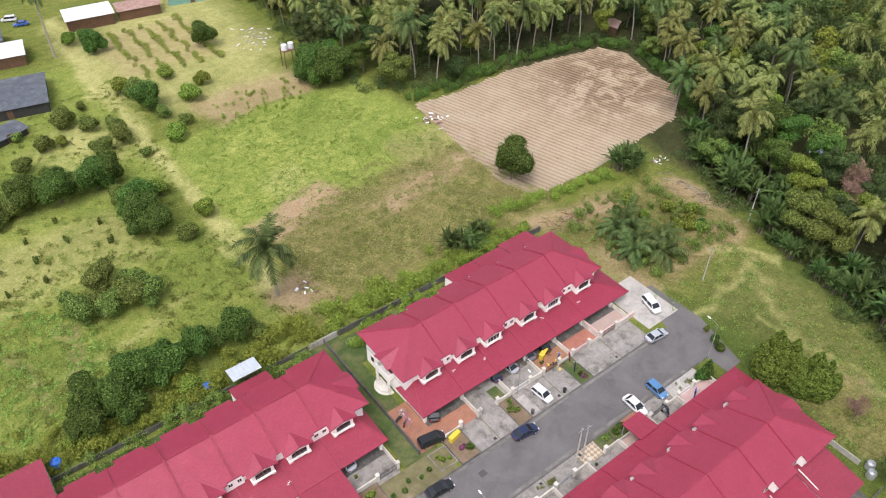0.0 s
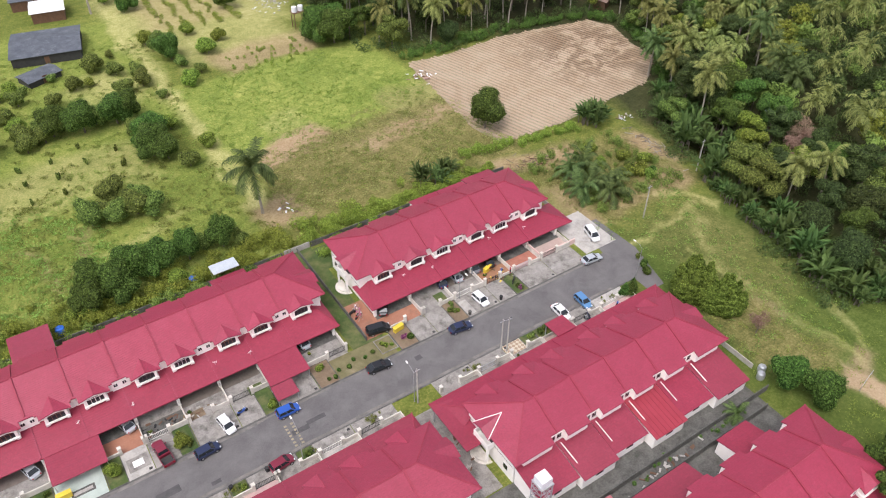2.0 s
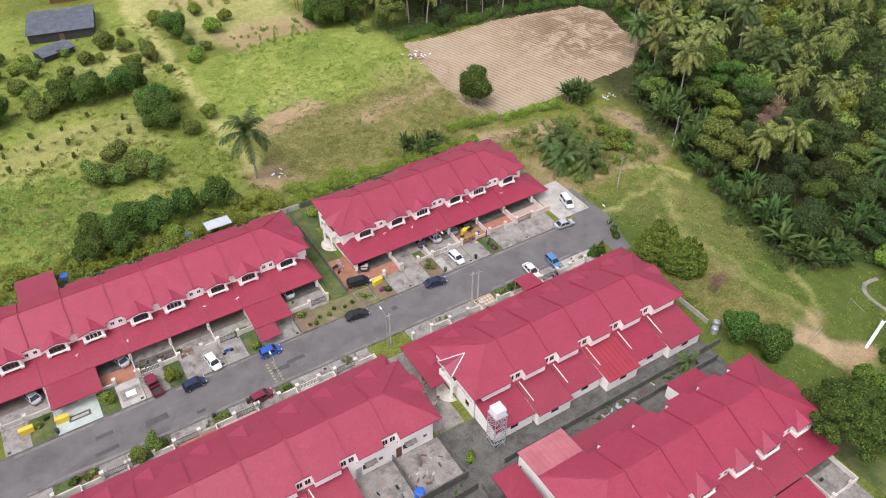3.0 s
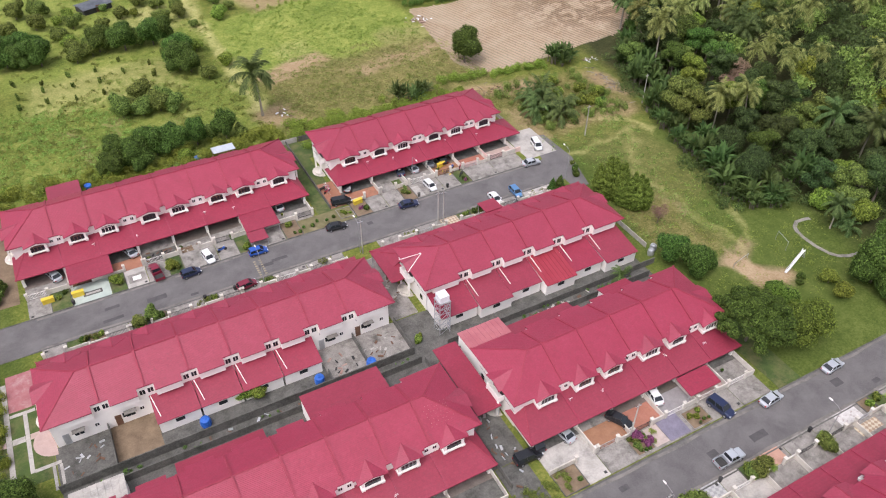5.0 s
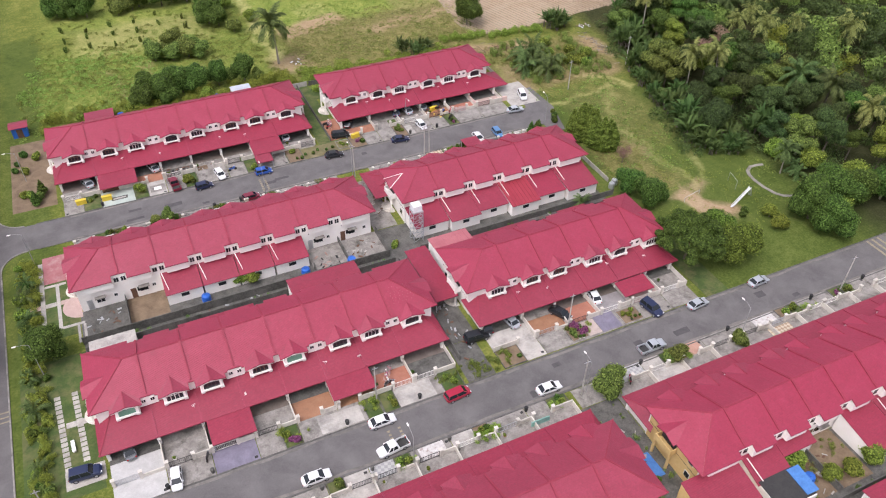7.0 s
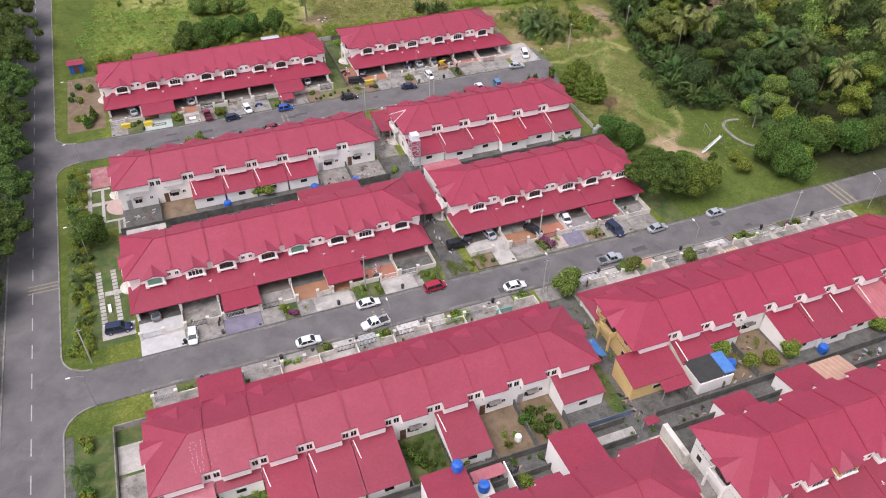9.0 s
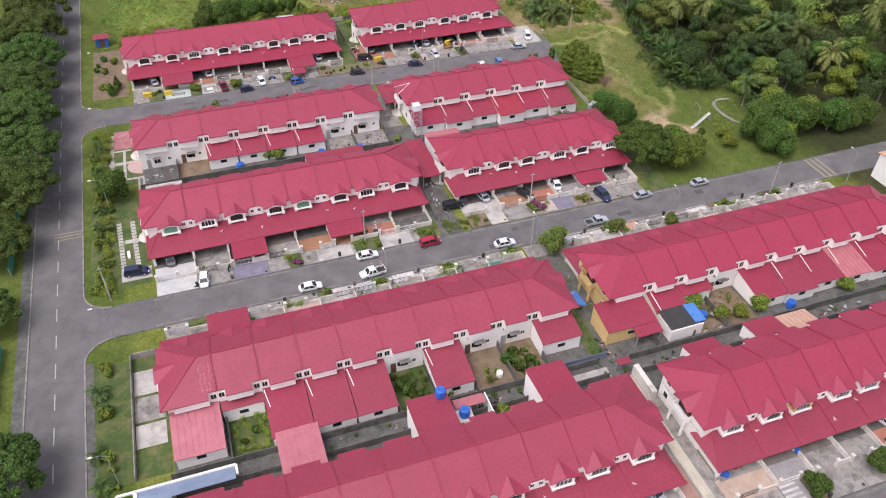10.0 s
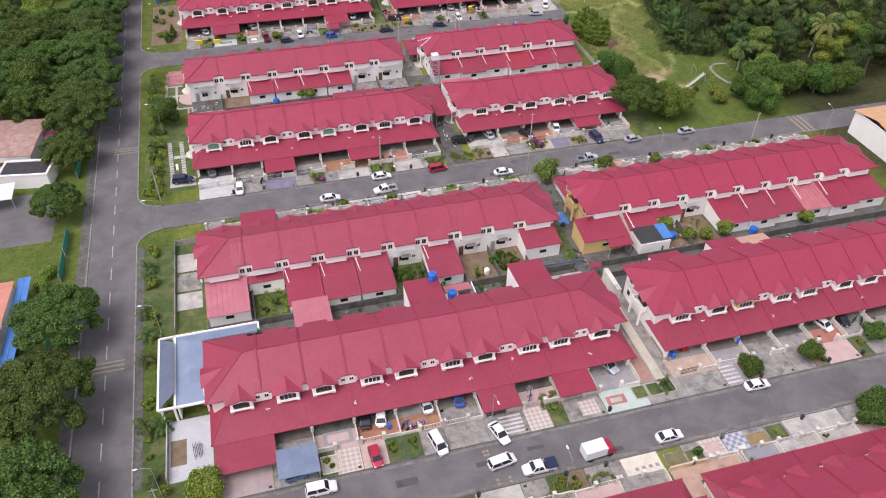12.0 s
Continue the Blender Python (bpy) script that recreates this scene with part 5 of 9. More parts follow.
rear("E1", 8, 8, 6.9, SHEET_RED, "crimson sloping roof on a white two-storey rear block", 5.6, 5.0)
rear("E2", 1, 1, 5.5, SHEET_RED, RED_LT)
rear("E2", 3, 3, 6.5, SHEET_RED, RED_LT)
rear("E2", 4, 4, 6.0, surf("orange sheet", (0.44, 0.27, 0.19), (0.54, 0.36, 0.26), 0.5, 5, 0.5, 0.1), "faded orange sheet roof over a rear yard")
rear("A1", 1, 1, 9.5, SHEET_RED, "crimson flat roof behind the terrace", 3.4, 3.0)
rear("A1", 6, 6, 5.5, SHEET_RED, RED_LT)
lean_to(18.3, 22.8, 73.9, 3.05, 76.7, 2.85, surf("dull blue white sheet", (0.42, 0.46, 0.5), (0.54, 0.58, 0.61), 0.6, 5, 0.5, 0.1), "white sheet roof over a rear yard", walls=False)
for k in (3, 4, 5):
    rear("A2", k, k, 6.0 + (k == 5) * 0.5, SHEET_RED, RED_LT)
# side carports
lean_to(33.0, 36.9, 6.5, 2.9, -7.0, 2.7, SHEET_RED, "dark crimson carport roof in the side passage", walls=False, name="carport", category="carport")
lean_to(33.9, 37.2, 22.6, 2.9, 31.2, 2.75, SHEET_RED, "crimson carport roof beside the end house", walls=False, name="carport", category="carport")
lean_to(-11.0, -4.6, -36.3, 2.8, -31.6, 2.6, SHEET_RED, "crimson carport roof by the street", walls=False, name="carport", category="carport")
# awnings in front of porches
for x0, x1, ya, yb, mt in ((-13.0, -6.0, 52.8, 48.0, SHEET_RED), (16.9, 23.2, 52.8, 47.7, SHEET_RED), (-5.2, 0.8, -14.6, -18.8, SHEET_RED), (11.9, 18.4, -14.6, -18.4, SHEET_RED), (62.0, 67.8, -14.6, -17.9, SHEET_RED), (-17.5, -9.6, -81.6, -86.2, SHEET_RED), (19.2, 24.9, -81.6, -85.5, SHEET_RED), (30.7, 36.4, -81.6, -85.6, SHEET_RED)):
    lean_to(x0, x1, ya, 2.3, yb, 1.95, mt, "crimson metal awning over a front gate", walls=False, name="awning", category="awning")
lean_to(16.8, 20.1, 47.6, 1.9, 44.9, 1.7, SHEET_RED, "small low crimson awning over a gate", walls=False, name="awning", category="awning")
lean_to(-9.7, -4.3, -84.6, 2.5, -89.0, 2.25, SHEET_BLUE, "blue grey corrugated awning over a parked car", walls=False, name="awning", category="awning")
lean_to(57.6, 61.2, 32.0, 2.6, 35.4, 2.4, SHEET_RED, "dark crimson gate canopy", walls=False, name="awning", category="awning")


# blue hipped annex beside the south row
def annex():
    t = thing("annex", (-19, -66.9, 0), 0, "single-storey annex with slate blue roof and white gutter", "annex")
    s = Shape()
    s.slab([(-5.6, -7.5, 3.2), (-3.4, -5.6, 3.9), (-3.4, 4.2, 3.9), (-5.6, 6.0, 3.2)], 0.12)
    part("roof", s, SLATE, t)
    s = Shape()
    s.slab([(-3.3, -7.5, 3.0), (1.0, -7.5, 3.0), (1.0, -4.4, 3.8), (-1.2, -4.4, 3.8)], 0.12)
    s.slab([(-3.3, -7.5, 3.0), (-1.2, -4.4, 3.8), (-1.2, 3.6, 3.8), (-3.3, 6.0, 3.0)], 0.12)
    s.slab([(-3.3, 6.0, 3.0), (-1.2, 3.6, 3.8), (8.8, 3.6, 3.8), (8.8, 6.0, 3.0)], 0.12)
    s.slab([(-1.2, -4.4, 3.8), (0.95, -4.4, 3.8), (0.95, 3.6, 3.8), (-1.2, 3.6, 3.8)], 0.12)
    part("hipped_roof", s, surf("pale blue roof", (0.17, 0.22, 0.31), (0.24, 0.295, 0.385), 0.4, 6, 0.5, 0.1), t)
    s = Shape()
    for a, b in (((-5.7, -7.6), (-5.7, 6.1)), ((-3.4, -7.6), (-3.4, 6.15)), ((-5.7, 6.1), (9.0, 6.1)), ((9.0, 6.1), (9.0, 4.6)), ((-3.4, -7.6), (1.0, -7.6)), ((-5.7, -7.6), (-3.4, -7.6))):
        s.bar((*a, 3.12), (*b, 3.12), 0.3, 0.3)
    part("gutter", s, FRAME_W, t)
    s = Shape()
    for x in (-5.3, -3.6):
        for y in (-7.4, 0, 5.7):
            s.box(x - 0.15, y - 0.15, 0, x + 0.15, y + 0.15, 3.1)
    s.box(-3.2, 5.5, 0, 8.6, 5.7, 3.0)
    s.box(-3.2, -7.3, 0, -3.0, 5.49, 3.0)
    part("wall", s, WALL, t)


annex()


# front yards: court, boundary wall with gate, driveway, planted strip
def yard(key, k, drive, court, plant_side, wall_v, kerb_v, gate=True, wall_mat=WALL_OLD):
    dice = random.Random(key + str(k))
    row, to_w, strips, edges = ROWS_OF_HOUSES[key]
    X, Y = row.location.x, row.location.y
    face = 1 if to_w(0, 1, 0)[1] > 0 else -1
    wx = lambda u: X + to_w(u, 0, 0)[0]
    wy = lambda v: Y + face * v
    a, b = edges[k], edges[k + 1]
    mid = a + 3.5 if plant_side == "r" else b - 3.5

    def pad(name, u0, u1, v0, v1, z, m_, label, cat):
        s = Shape()
        s.box(wx(u0), min(wy(v0), wy(v1)), 0.0, wx(u1), max(wy(v0), wy(v1)), z)
        return flat(name, s, m_, label, cat)

    names = {"c": "stained grey concrete", "l": "pale concrete", "t": "terracotta tiled", "p": "pink tiled", "d": "dark mossy concrete", "k": "cream and tan checker tiled", "b": "blue and white checker tiled", "q": "pink and white checker tiled", "m": "grey mosaic paved", "g": "grey slab paved", "w": "white painted", "e": "pale green tiled", "h": "dull mauve tiled", "v": "white washed concrete", "u": "slate violet tiled"}
    pad("court", a + 0.08, b - 0.08, PORCH + 0.21, wall_v, 0.11, MAT[court], names[court] + " front court behind the gate", "court")
    d0, d1 = (a + 0.05, mid) if plant_side == "r" else (mid, b - 0.05)
    p0, p1 = (mid, b - 0.05) if plant_side == "r" else (a + 0.05, mid)
    if plant_side == "n":
        d0, d1 = a + 0.05, b - 0.05
    pad("driveway", d0, d1, wall_v + 0.002, kerb_v, 0.07, MAT[drive], names[drive] + " driveway between gate and street", "driveway")
    if k % 2 == 0:
        s = Shape()
        ug = d0 + 0.5 if plant_side == "r" else d1 - 0.5
        s.box(wx(ug) - 0.22, wy(kerb_v - 0.6) - 0.2, 0.02, wx(ug) + 0.22, wy(kerb_v - 0.6) + 0.2, 0.076)
        tagged(new("drain_grate", s.mesh("drain_grate", SHADE)), "small black drain grating set in a driveway", "drain grating", "driveway drain gratings")
    if plant_side != "n":
        t = thing("planted_strip", (wx((p0 + p1) / 2), wy((wall_v + kerb_v) / 2), 0), 0, "small planted verge strip with low concrete edging", "planter")
        hx, hy = (p1 - p0) / 2, abs(kerb_v - wall_v) / 2
        s = Shape()
        s.box(-hx + 0.12, -hy + 0.12, 0, hx - 0.12, hy - 0.12, 0.12)
        part("soil", s, dice.choice((LAWN, LAWN, SOIL)), t)
        s = Shape()
        for bb in ((-hx, -hy, hx, -hy + 0.11), (-hx, hy - 0.11, hx, hy), (-hx, -hy + 0.115, -hx + 0.11, hy - 0.115), (hx - 0.11, -hy + 0.115, hx, hy - 0.115)):
            s.box(bb[0], bb[1], 0, bb[2], bb[3], 0.17)
        part("edging", s, CONC_DARK, t)
        for i in range(dice.choice((2, 2, 3))):
            plant(FLOWER if dice.random() < 0.08 else dice.choice(SHRUB), wx(dice.uniform(p0 + 0.6, p1 - 0.6)), wy(dice.uniform(wall_v + 0.8, kerb_v - 0.8)), dice.uniform(0.45, 0.95), group="front garden shrubs", z=0.1)
    # boundary
    t = thing("boundary_wall", (wx((a + b) / 2), wy(wall_v), 0), 0, "low rendered front wall with gate pillars", "wall")
    o = lambda u: wx(u) - wx((a + b) / 2)
    g0, g1 = d0 + 0.25, min(d1, d0 + 3.6) if plant_side != "n" else d0 + 3.7
    for u in (g0, g1):
        s = Shape()
        s.box(o(u) - 0.2, -0.2, 0, o(u) + 0.2, 0.2, 1.45)
        s.box(o(u) - 0.26, -0.26, 1.45, o(u) + 0.26, 0.26, 1.55)
        part("pillar", s, wall_mat, t)
    for u0, u1 in ((a, g0 - 0.21), (g1 + 0.21, b)):
        if u1 - u0 > 0.4:
            s = Shape()
            s.box(o(u0), -0.08, 0, o(u1), 0.08, dice.choice((0.7, 0.95, 1.1)))
            part("wall", s, wall_mat, t)
    if gate:
        s = Shape()
        gu0, gu1 = o(g0) + 0.22, o(g1) - 0.22
        for z in (0.2, 1.15):
            s.bar((gu0, 0, z), (gu1, 0, z), 0.05, 0.06)
        k_ = 13
        for i in range(k_ + 1):
            x = gu0 + (gu1 - gu0) * i / k_
            s.bar((x, 0, 0.16), (x, 0, 1.2), 0.035)
        part("gate", s, dice.choice((STEEL, FRAME_W, SHADE)), t, "metal bar gate")
    s = Shape()
    y0_, y1_ = sorted((0, -face * (wall_v - PORCH + 1.2)))
    s.box(o(b) - 0.07, y0_ + (0.09 if y0_ == 0 else 0), 0, o(b) + 0.07, y1_ - (0.09 if y1_ == 0 else 0), 1.0)
    part("side_wall", s, wall_mat, t)


YARDS = {
    # drive material, court material, planted side for each house from low x to high x
    "A1": ("ccr etn ltl cdr ccn ccr ccn ccl", 13.6, 18.5),
    "A2": ("ctl ccr ccn ctr ctn cpn", 13.6, 18.5),
    "B1": ("ccr ccl clr ctn cpl ccr cln ccn", 12.7, 15.1),
    "B2": ("ccn ccn kcr tpl ccn lpn", 12.7, 15.1),
    "C1": ("vvn ccn udn ccr ctn ctr ctl cdr", 14.2, 17.9),
    "C2": ("lll ctn ctn cgn cpn ccn", 14.2, 17.9),
    "D1": ("ccr ccl ccn cpn lll mcr ccn lcr ccn ccr", 13.7, 16.0),
    "D2": ("mcn llr ccn ccn ccn ccr ccl ccr ccl ccn", 13.8, 16.3),
    "E1": ("hgn ccn qpl ptr ctl ccn ccn qpr ccn egn", 13.6, 17.7),
    "E2": ("ccn ggr ccn ccr ptn ccl ccr ccl ccn ccr", 13.6, 17.7),
    "F1": ("ccn ccr ccl lpn ccr lln ccr cpl ccn", 13.2, 16.5),
    "F2": ("ccn cgn cln lln cpn ccr ccl ccr ccl ccr", 13.2, 16.5),
}
for key, (spec, wv, kv) in YARDS.items():
    for k, code in enumerate(spec.split()):
        side = code[2]
        if side == "n" or side in "rl":
            yard(key, k, code[0] if code[0] in MAT else "c", code[1] if code[1] in MAT else "c", side, wv, kv, gate=random.Random(key * 2 + str(k)).random() < 0.75)

# kerbs and open drains along the streets
for y, x0, x1 in ((R1[1] + 0.1, -25, 79), (R1[0] - 0.1, -25, 79), (R2[1] + 0.1, -25, 250), (R2[0] - 0.1, -25, 250), (R3[1] + 0.1, -25, 250), (R3[0] - 0.1, -25, 250)):
    kerb_line("kerb_street", [(x0, y), (x1, y)], CONC_DARK, 0.2, 0.09)

# rear yards: concrete, earth or grass behind each house, with walls along the back lanes
def back_ground(x0, x1, y0, y1, material, label, z=0.05):
    s = Shape()
    s.box(x0, y0, 0, x1, y1, z)
    flat("rear_yard", s, material, label, "yard")


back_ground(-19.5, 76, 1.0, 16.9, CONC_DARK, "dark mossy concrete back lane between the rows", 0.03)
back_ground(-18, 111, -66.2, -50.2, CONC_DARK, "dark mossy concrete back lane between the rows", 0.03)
back_ground(-20.5, 78, 68.0, 74.2, LAWN, "overgrown grass strip behind the terrace", 0.03)
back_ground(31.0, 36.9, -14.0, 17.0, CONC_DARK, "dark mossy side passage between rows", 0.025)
back_ground(31.4, 36.0, 17.2, 33.0, CONC, "grey concrete side passage between rows", 0.026)
back_ground(44.0, 49.9, -84.9, -62.0, CONC, "stained concrete ground between the rows", 0.036)
back_ground(43.5, 46.3, -84.6, -77.5, surf("dull red brown tiles", (0.30, 0.165, 0.125), (0.40, 0.24, 0.19), 0.8, 5, 0.7, 0.1, (0.24, 0.16, 0.12)), "red-brown tiled side yard of the end house", 0.055)
back_ground(46.4, 48.1, -84.9, -62.0, surf("cream paving", (0.42, 0.38, 0.29), (0.56, 0.51, 0.40), 0.6, 5, 0.8, 0.15, (0.28, 0.25, 0.19)), "narrow pale cream alley between the rows", 0.06)
# dirty concrete, its dark tone also painting the shade between the end walls
back_ground(43.4, 50.0, -50.0, -33.0, CONC_DARK, "dirty side passage with painted shade between the rows", 0.028)
back_ground(30.9, 36.2, 49.0, 75.0, LAWN, "overgrown grass strip between the rows", 0.028)
for x0, x1, m_, lb in ((-19.6, -12.4, CONC_DARK, "black stained concrete rear yard"), (-12.3, -6.2, SOIL, "bare brown earth rear yard"), (18.2, 24.2, CONC, "mottled concrete rear yard"), (24.3, 31.3, CONC, "grey stained concrete rear yard")):
    back_ground(x0, x1, 9.6, 17.0, m_, lb)
for x0, x1, m_, lb in ((-10.4, -4.6, LAWN, "green overgrown rear yard"), (13.0, 18.9, LAWN, "leafy green rear yard"), (25.1, 30.9, SOIL, "bare earth rear yard"), (31.0, 36.6, SOIL, "weedy earth rear yard"), (62.4, 74.0, SOIL, "cluttered earth rear yard")):
    back_ground(x0, x1, -58.0, -50.1, m_, lb)


def wall_run(x0, y0, x1, y1, high=1.5, material=CONC_DARK, label="weathered concrete yard wall", thick=0.15):
    s = Shape()
    if abs(x1 - x0) > abs(y1 - y0):
        s.box(x0, y0 - thick / 2, 0, x1, y0 + thick / 2, high)
    else:
        s.box(x0 - thick / 2, y0, 0, x0 + thick / 2, y1, high)
    flat("yard_wall", s, material, label, "wall")


wall_run(-19.6, 9.4, 31.4, 9.4, 1.6)
wall_run(36.8, 8.6, 78, 8.6, 1.3)
wall_run(24.25, 9.5, 24.25, 16.9, 1.3)
wall_run(18.2, 9.5, 18.2, 11.5, 1.6)
wall_run(-12.35, 9.5, -12.35, 16.9, 1.4)
wall_run(31.4, 9.5, 31.4, 16.9, 1.3)
wall_run(-19.2, 7.3, 31.6, 7.3, 1.4)
wall_run(36.2, 6.4, 75, 6.4, 1.4)
wall_run(-18.4, -58.4, 44.4, -58.4, 1.4)
wall_run(49.2, -59.2, 111, -59.2, 1.4)
wall_run(-18.0, -61.5, 44.6, -61.5, 1.4)
wall_run(49.2, -62.2, 111, -62.2, 1.4)
for x in (-10.4, -4.5, 13.1, 19.0, 25.0, 31.0, 36.8, 55.0, 61.5, 67.6):
    wall_run(x, -58.3, x, -50.2, 1.4)
wall_run(-20.9, 75.2, 30.9, 75.2, 1.0, CONC_DARK, "low mossy rear boundary wall")
wall_run(36.3, 75.0, 79.5, 75.0, 1.2)
wall_run(31.2, 75.1, 36.1, 75.1, 1.2, CONC_LIGHT, "pale concrete wall across the gap")
wall_run(33.6, 49.5, 33.6, 75.0, 0.9)
wall_run(32.2, -17.5, 32.2, 7.2, 1.2)
wall_run(46.35, -85.0, 46.35, -66.4, 0.5, CONC_LIGHT, "pale alley wall")
back_ground(76.4, 83.5, 46.2, 56.5, CONC_LIGHT, "pale dusty concrete apron at the street end", 0.045)
wall_run(79.6, 56.6, 79.6, 70.0, 0.9, CONC_LIGHT, "pale garden wall at the street's end")
wall_run(79.5, 12.5, 79.5, 31.0, 1.0, CONC_LIGHT, "pale side wall of the end house")
wall_run(-23.95, -84.5, -23.95, -75.5, 1.2, CONC_LIGHT, "pale garden wall beside the verge")
wall_run(-22.9, -57.0, -22.9, -35.0, 1.1, CONC, "stained garden wall beside the verge")
wall_run(-22.8, -34.9, -8.0, -34.9, 1.2, CONC, "stained garden wall beside the street")

back_ground(41.7, 49.95, -88.8, -84.95, CONC, "grey concrete court at the alley mouth", 0.06)
back_ground(41.0, 51.4, -122.0, -99.55, surf("tan pink terrace tiles", (0.40, 0.26, 0.19), (0.52, 0.36, 0.28), 0.7, 5, 0.7, 0.1, (0.30, 0.2, 0.15)), "tan pink tiled terrace between the rows", 0.115)
back_ground(31.6, 36.1, -21.9, -14.1, CONC_DARK, "dark concrete passage mouth", 0.03)
back_ground(44.4, 49.0, -32.9, -29.5, CONC, "grey concrete verge by the street", 0.05)
DRY_TURF = surf("dry brown turf", (0.115, 0.105, 0.045), (0.20, 0.175, 0.085), 0.6, 6, 0.95, 0.5, (0.27, 0.22, 0.14))
back_ground(24.6, 36.5, 44.8, 48.9, DRY_TURF, "dry rough grass verge with clipped bushes", 0.1)
back_ground(76.0, 80.5, -21.9, -7.5, LAWN, "green lawn strip beside the end house", 0.05)

# gardens at the west ends of the rows
for x0, x1, y0, y1, m_, lb in ((-28.9, -19.7, 12.4, 31.8, LAWN, "neat green lawn with pale paths"), (-28.9, -19.1, -18.0, 8.0, LAWN, "green garden verge planted with shrubs"), (-28.9, -18.2, -57.0, -35.1, LAWN, "grass verge and garden strip"), (-28.9, -18.0, -88.0, -73.8, LAWN, "grass verge by the main road"), (-28.9, -21.0, 49.5, 75.0, SOIL, "patchy brown earth garden corner")):
    s = Shape()
    s.box(x0, y0, 0, x1, y1, 0.022)
    flat("garden", s, m_, lb, "garden")
for i, (x0, x1, y0, y1) in enumerate(((-25.3, -24.6, 12.4, 32.2), (-22.85, -22.3, 14.4, 25.2), (-24.55, -21.2, 25.25, 25.8), (-22.3, -19.0, 14.3, 14.85), (-20.2, -19.8, 10.2, 14.25), (-19.3, -18.9, 10.2, 14.25))):
    s = Shape()
    s.box(x0, y0, 0, x1, y1, 0.06)
    flat("garden_path", s, CONC_LIGHT, "pale concrete garden path across the lawn", "path")
for x0, x1, m_ in ((-28.6, -25.35, PINK), (-24.55, -22.9, CONC_LIGHT), (-22.25, -20.7, PINK)):
    s = Shape()
    s.box(x0, 20.2, 0, x1, 21.2, 0.055)
    flat("garden_path", s, m_, "pink and grey paved path across the lawn", "path")
s = Shape()
s.poly([(x, y, 0.065) for x, y in arc(-19.2, 18.8, 2.9, 90, 270, 14)])
flat("round_terrace", s, PINK, "half round pink tiled garden terrace", "terrace")
s = Shape()
s.box(-24.55, 26.3, 0, -20.6, 33.6, 0.06)
flat("paved_corner", s, surf("worn dull red paving", (0.30, 0.10, 0.11), (0.40, 0.17, 0.17), 0.8, 5, 0.8, 0.1, (0.44, 0.30, 0.28), stain_at=(0.5, 0.7)), "worn dull red paved garden corner", "terrace")
# stepping slabs west of the third row
for x_, ys_ in ((-24.1, range(16)), (-21.7, range(15))):
    for j in ys_:
        s = Shape()
        s.box(x_ - 0.42 + 0.045 * j, 0.3 - 0.88 * j - 0.68, 0, x_ + 0.42 + 0.045 * j, 0.3 - 0.88 * j, 0.055)
        tagged(new("stepping_slab", s.mesh("stepping_slab", CONC_LIGHT)), "pale square stepping slab in a garden lawn", "paving slab", "garden stepping slabs")
s = Shape()
s.box(-23.2, -6.2, 0, -19.6, -5.2, 0.075)
flat("garden_path", s, CONC_LIGHT, "pale slab crossing the garden lawn", "path")
s = Shape()
s.box(-23.9, -16.6, 0, -18.9, -13.6, 0.06)
flat("garden_drive", s, CONC_LIGHT, "pale cream driveway beside the end house", "driveway")
t = thing("garden_bench", (-22.5, -9.8, 0), 4, "white garden bench on a lawn", "bench")
s = Shape()
s.box(-0.24, -1.0, 0.4, 0.24, 1.0, 0.47)
part("seat", s, FRAME_W, t)
for yy in (-0.8, 0.8):
    s = Shape()
    s.box(-0.2, yy - 0.06, 0, 0.2, yy + 0.06, 0.4)
    part("leg", s, FRAME_W, t)
for x0, x1, y0, y1, m_ in ((-22.7, -18.6, -42.5, -37.8, CONC_LIGHT), (-22.7, -18.6, -47.5, -43.0, CONC), (-22.7, -18.6, -52.0, -48.0, CONC_LIGHT), (-23.85, -18.0, -84.5, -74.4, surf("pale grey screed", (0.44, 0.44, 0.45), (0.53, 0.53, 0.535), 0.6, 5, 0.85, 0.1, (0.36, 0.36, 0.37)))):
    s = Shape()
    s.box(x0, y0, 0, x1, y1, 0.07)
    flat("side_yard", s, m_, "concrete side yard of the end house", "yard")


# ---- small fittings ----
def water_tank(x, y, z, material=TANK_BLUE, label="round blue plastic water tank on a roof", r=0.75, h=1.3):
    t = thing("water_tank", (x, y, z), 0, label, "water tank")
    s = Shape()
    s.tube([(0, 0, 0), (0, 0, h * 0.2), (0, 0, h * 0.8), (0, 0, h), (0, 0, h + 0.12)], [r * 0.94, r, r, r * 0.9, r * 0.4], 14)
    part("body", s, material, t)
    s = Shape()
    s.tube([(0, 0, h + 0.12), (0, 0, h + 0.2)], [r * 0.38, r * 0.34], 12)
    part("lid", s, material, t)
    for zz in (0.3, 0.62):
        s = Shape()
        s.tube([(0, 0, h * zz), (0, 0, h * zz + 0.06)], [r * 1.04, r * 1.04], 14)
        part("rib", s, material, t)


for x, y, z in ((18.2, -60.2, 5.1), (20.9, -62.7, 2.75), (-0.3, 11.3, 0.05), (16.5, 10.9, 0.05), (24.6, 10.3, 0.05), (-6.0, 77.4, 0.0), (15.5, 77.2, 0.0), (65.0, -55.2, 0.05), (80.5, -57.6, 0.05)):
    water_tank(x, y, z)
for x, y in ((79.0, 10.6), (80.2, 11.4)):
    water_tank(x, y, 0.0, STEEL, "round stainless steel water tank by the wall", 0.6, 1.2)


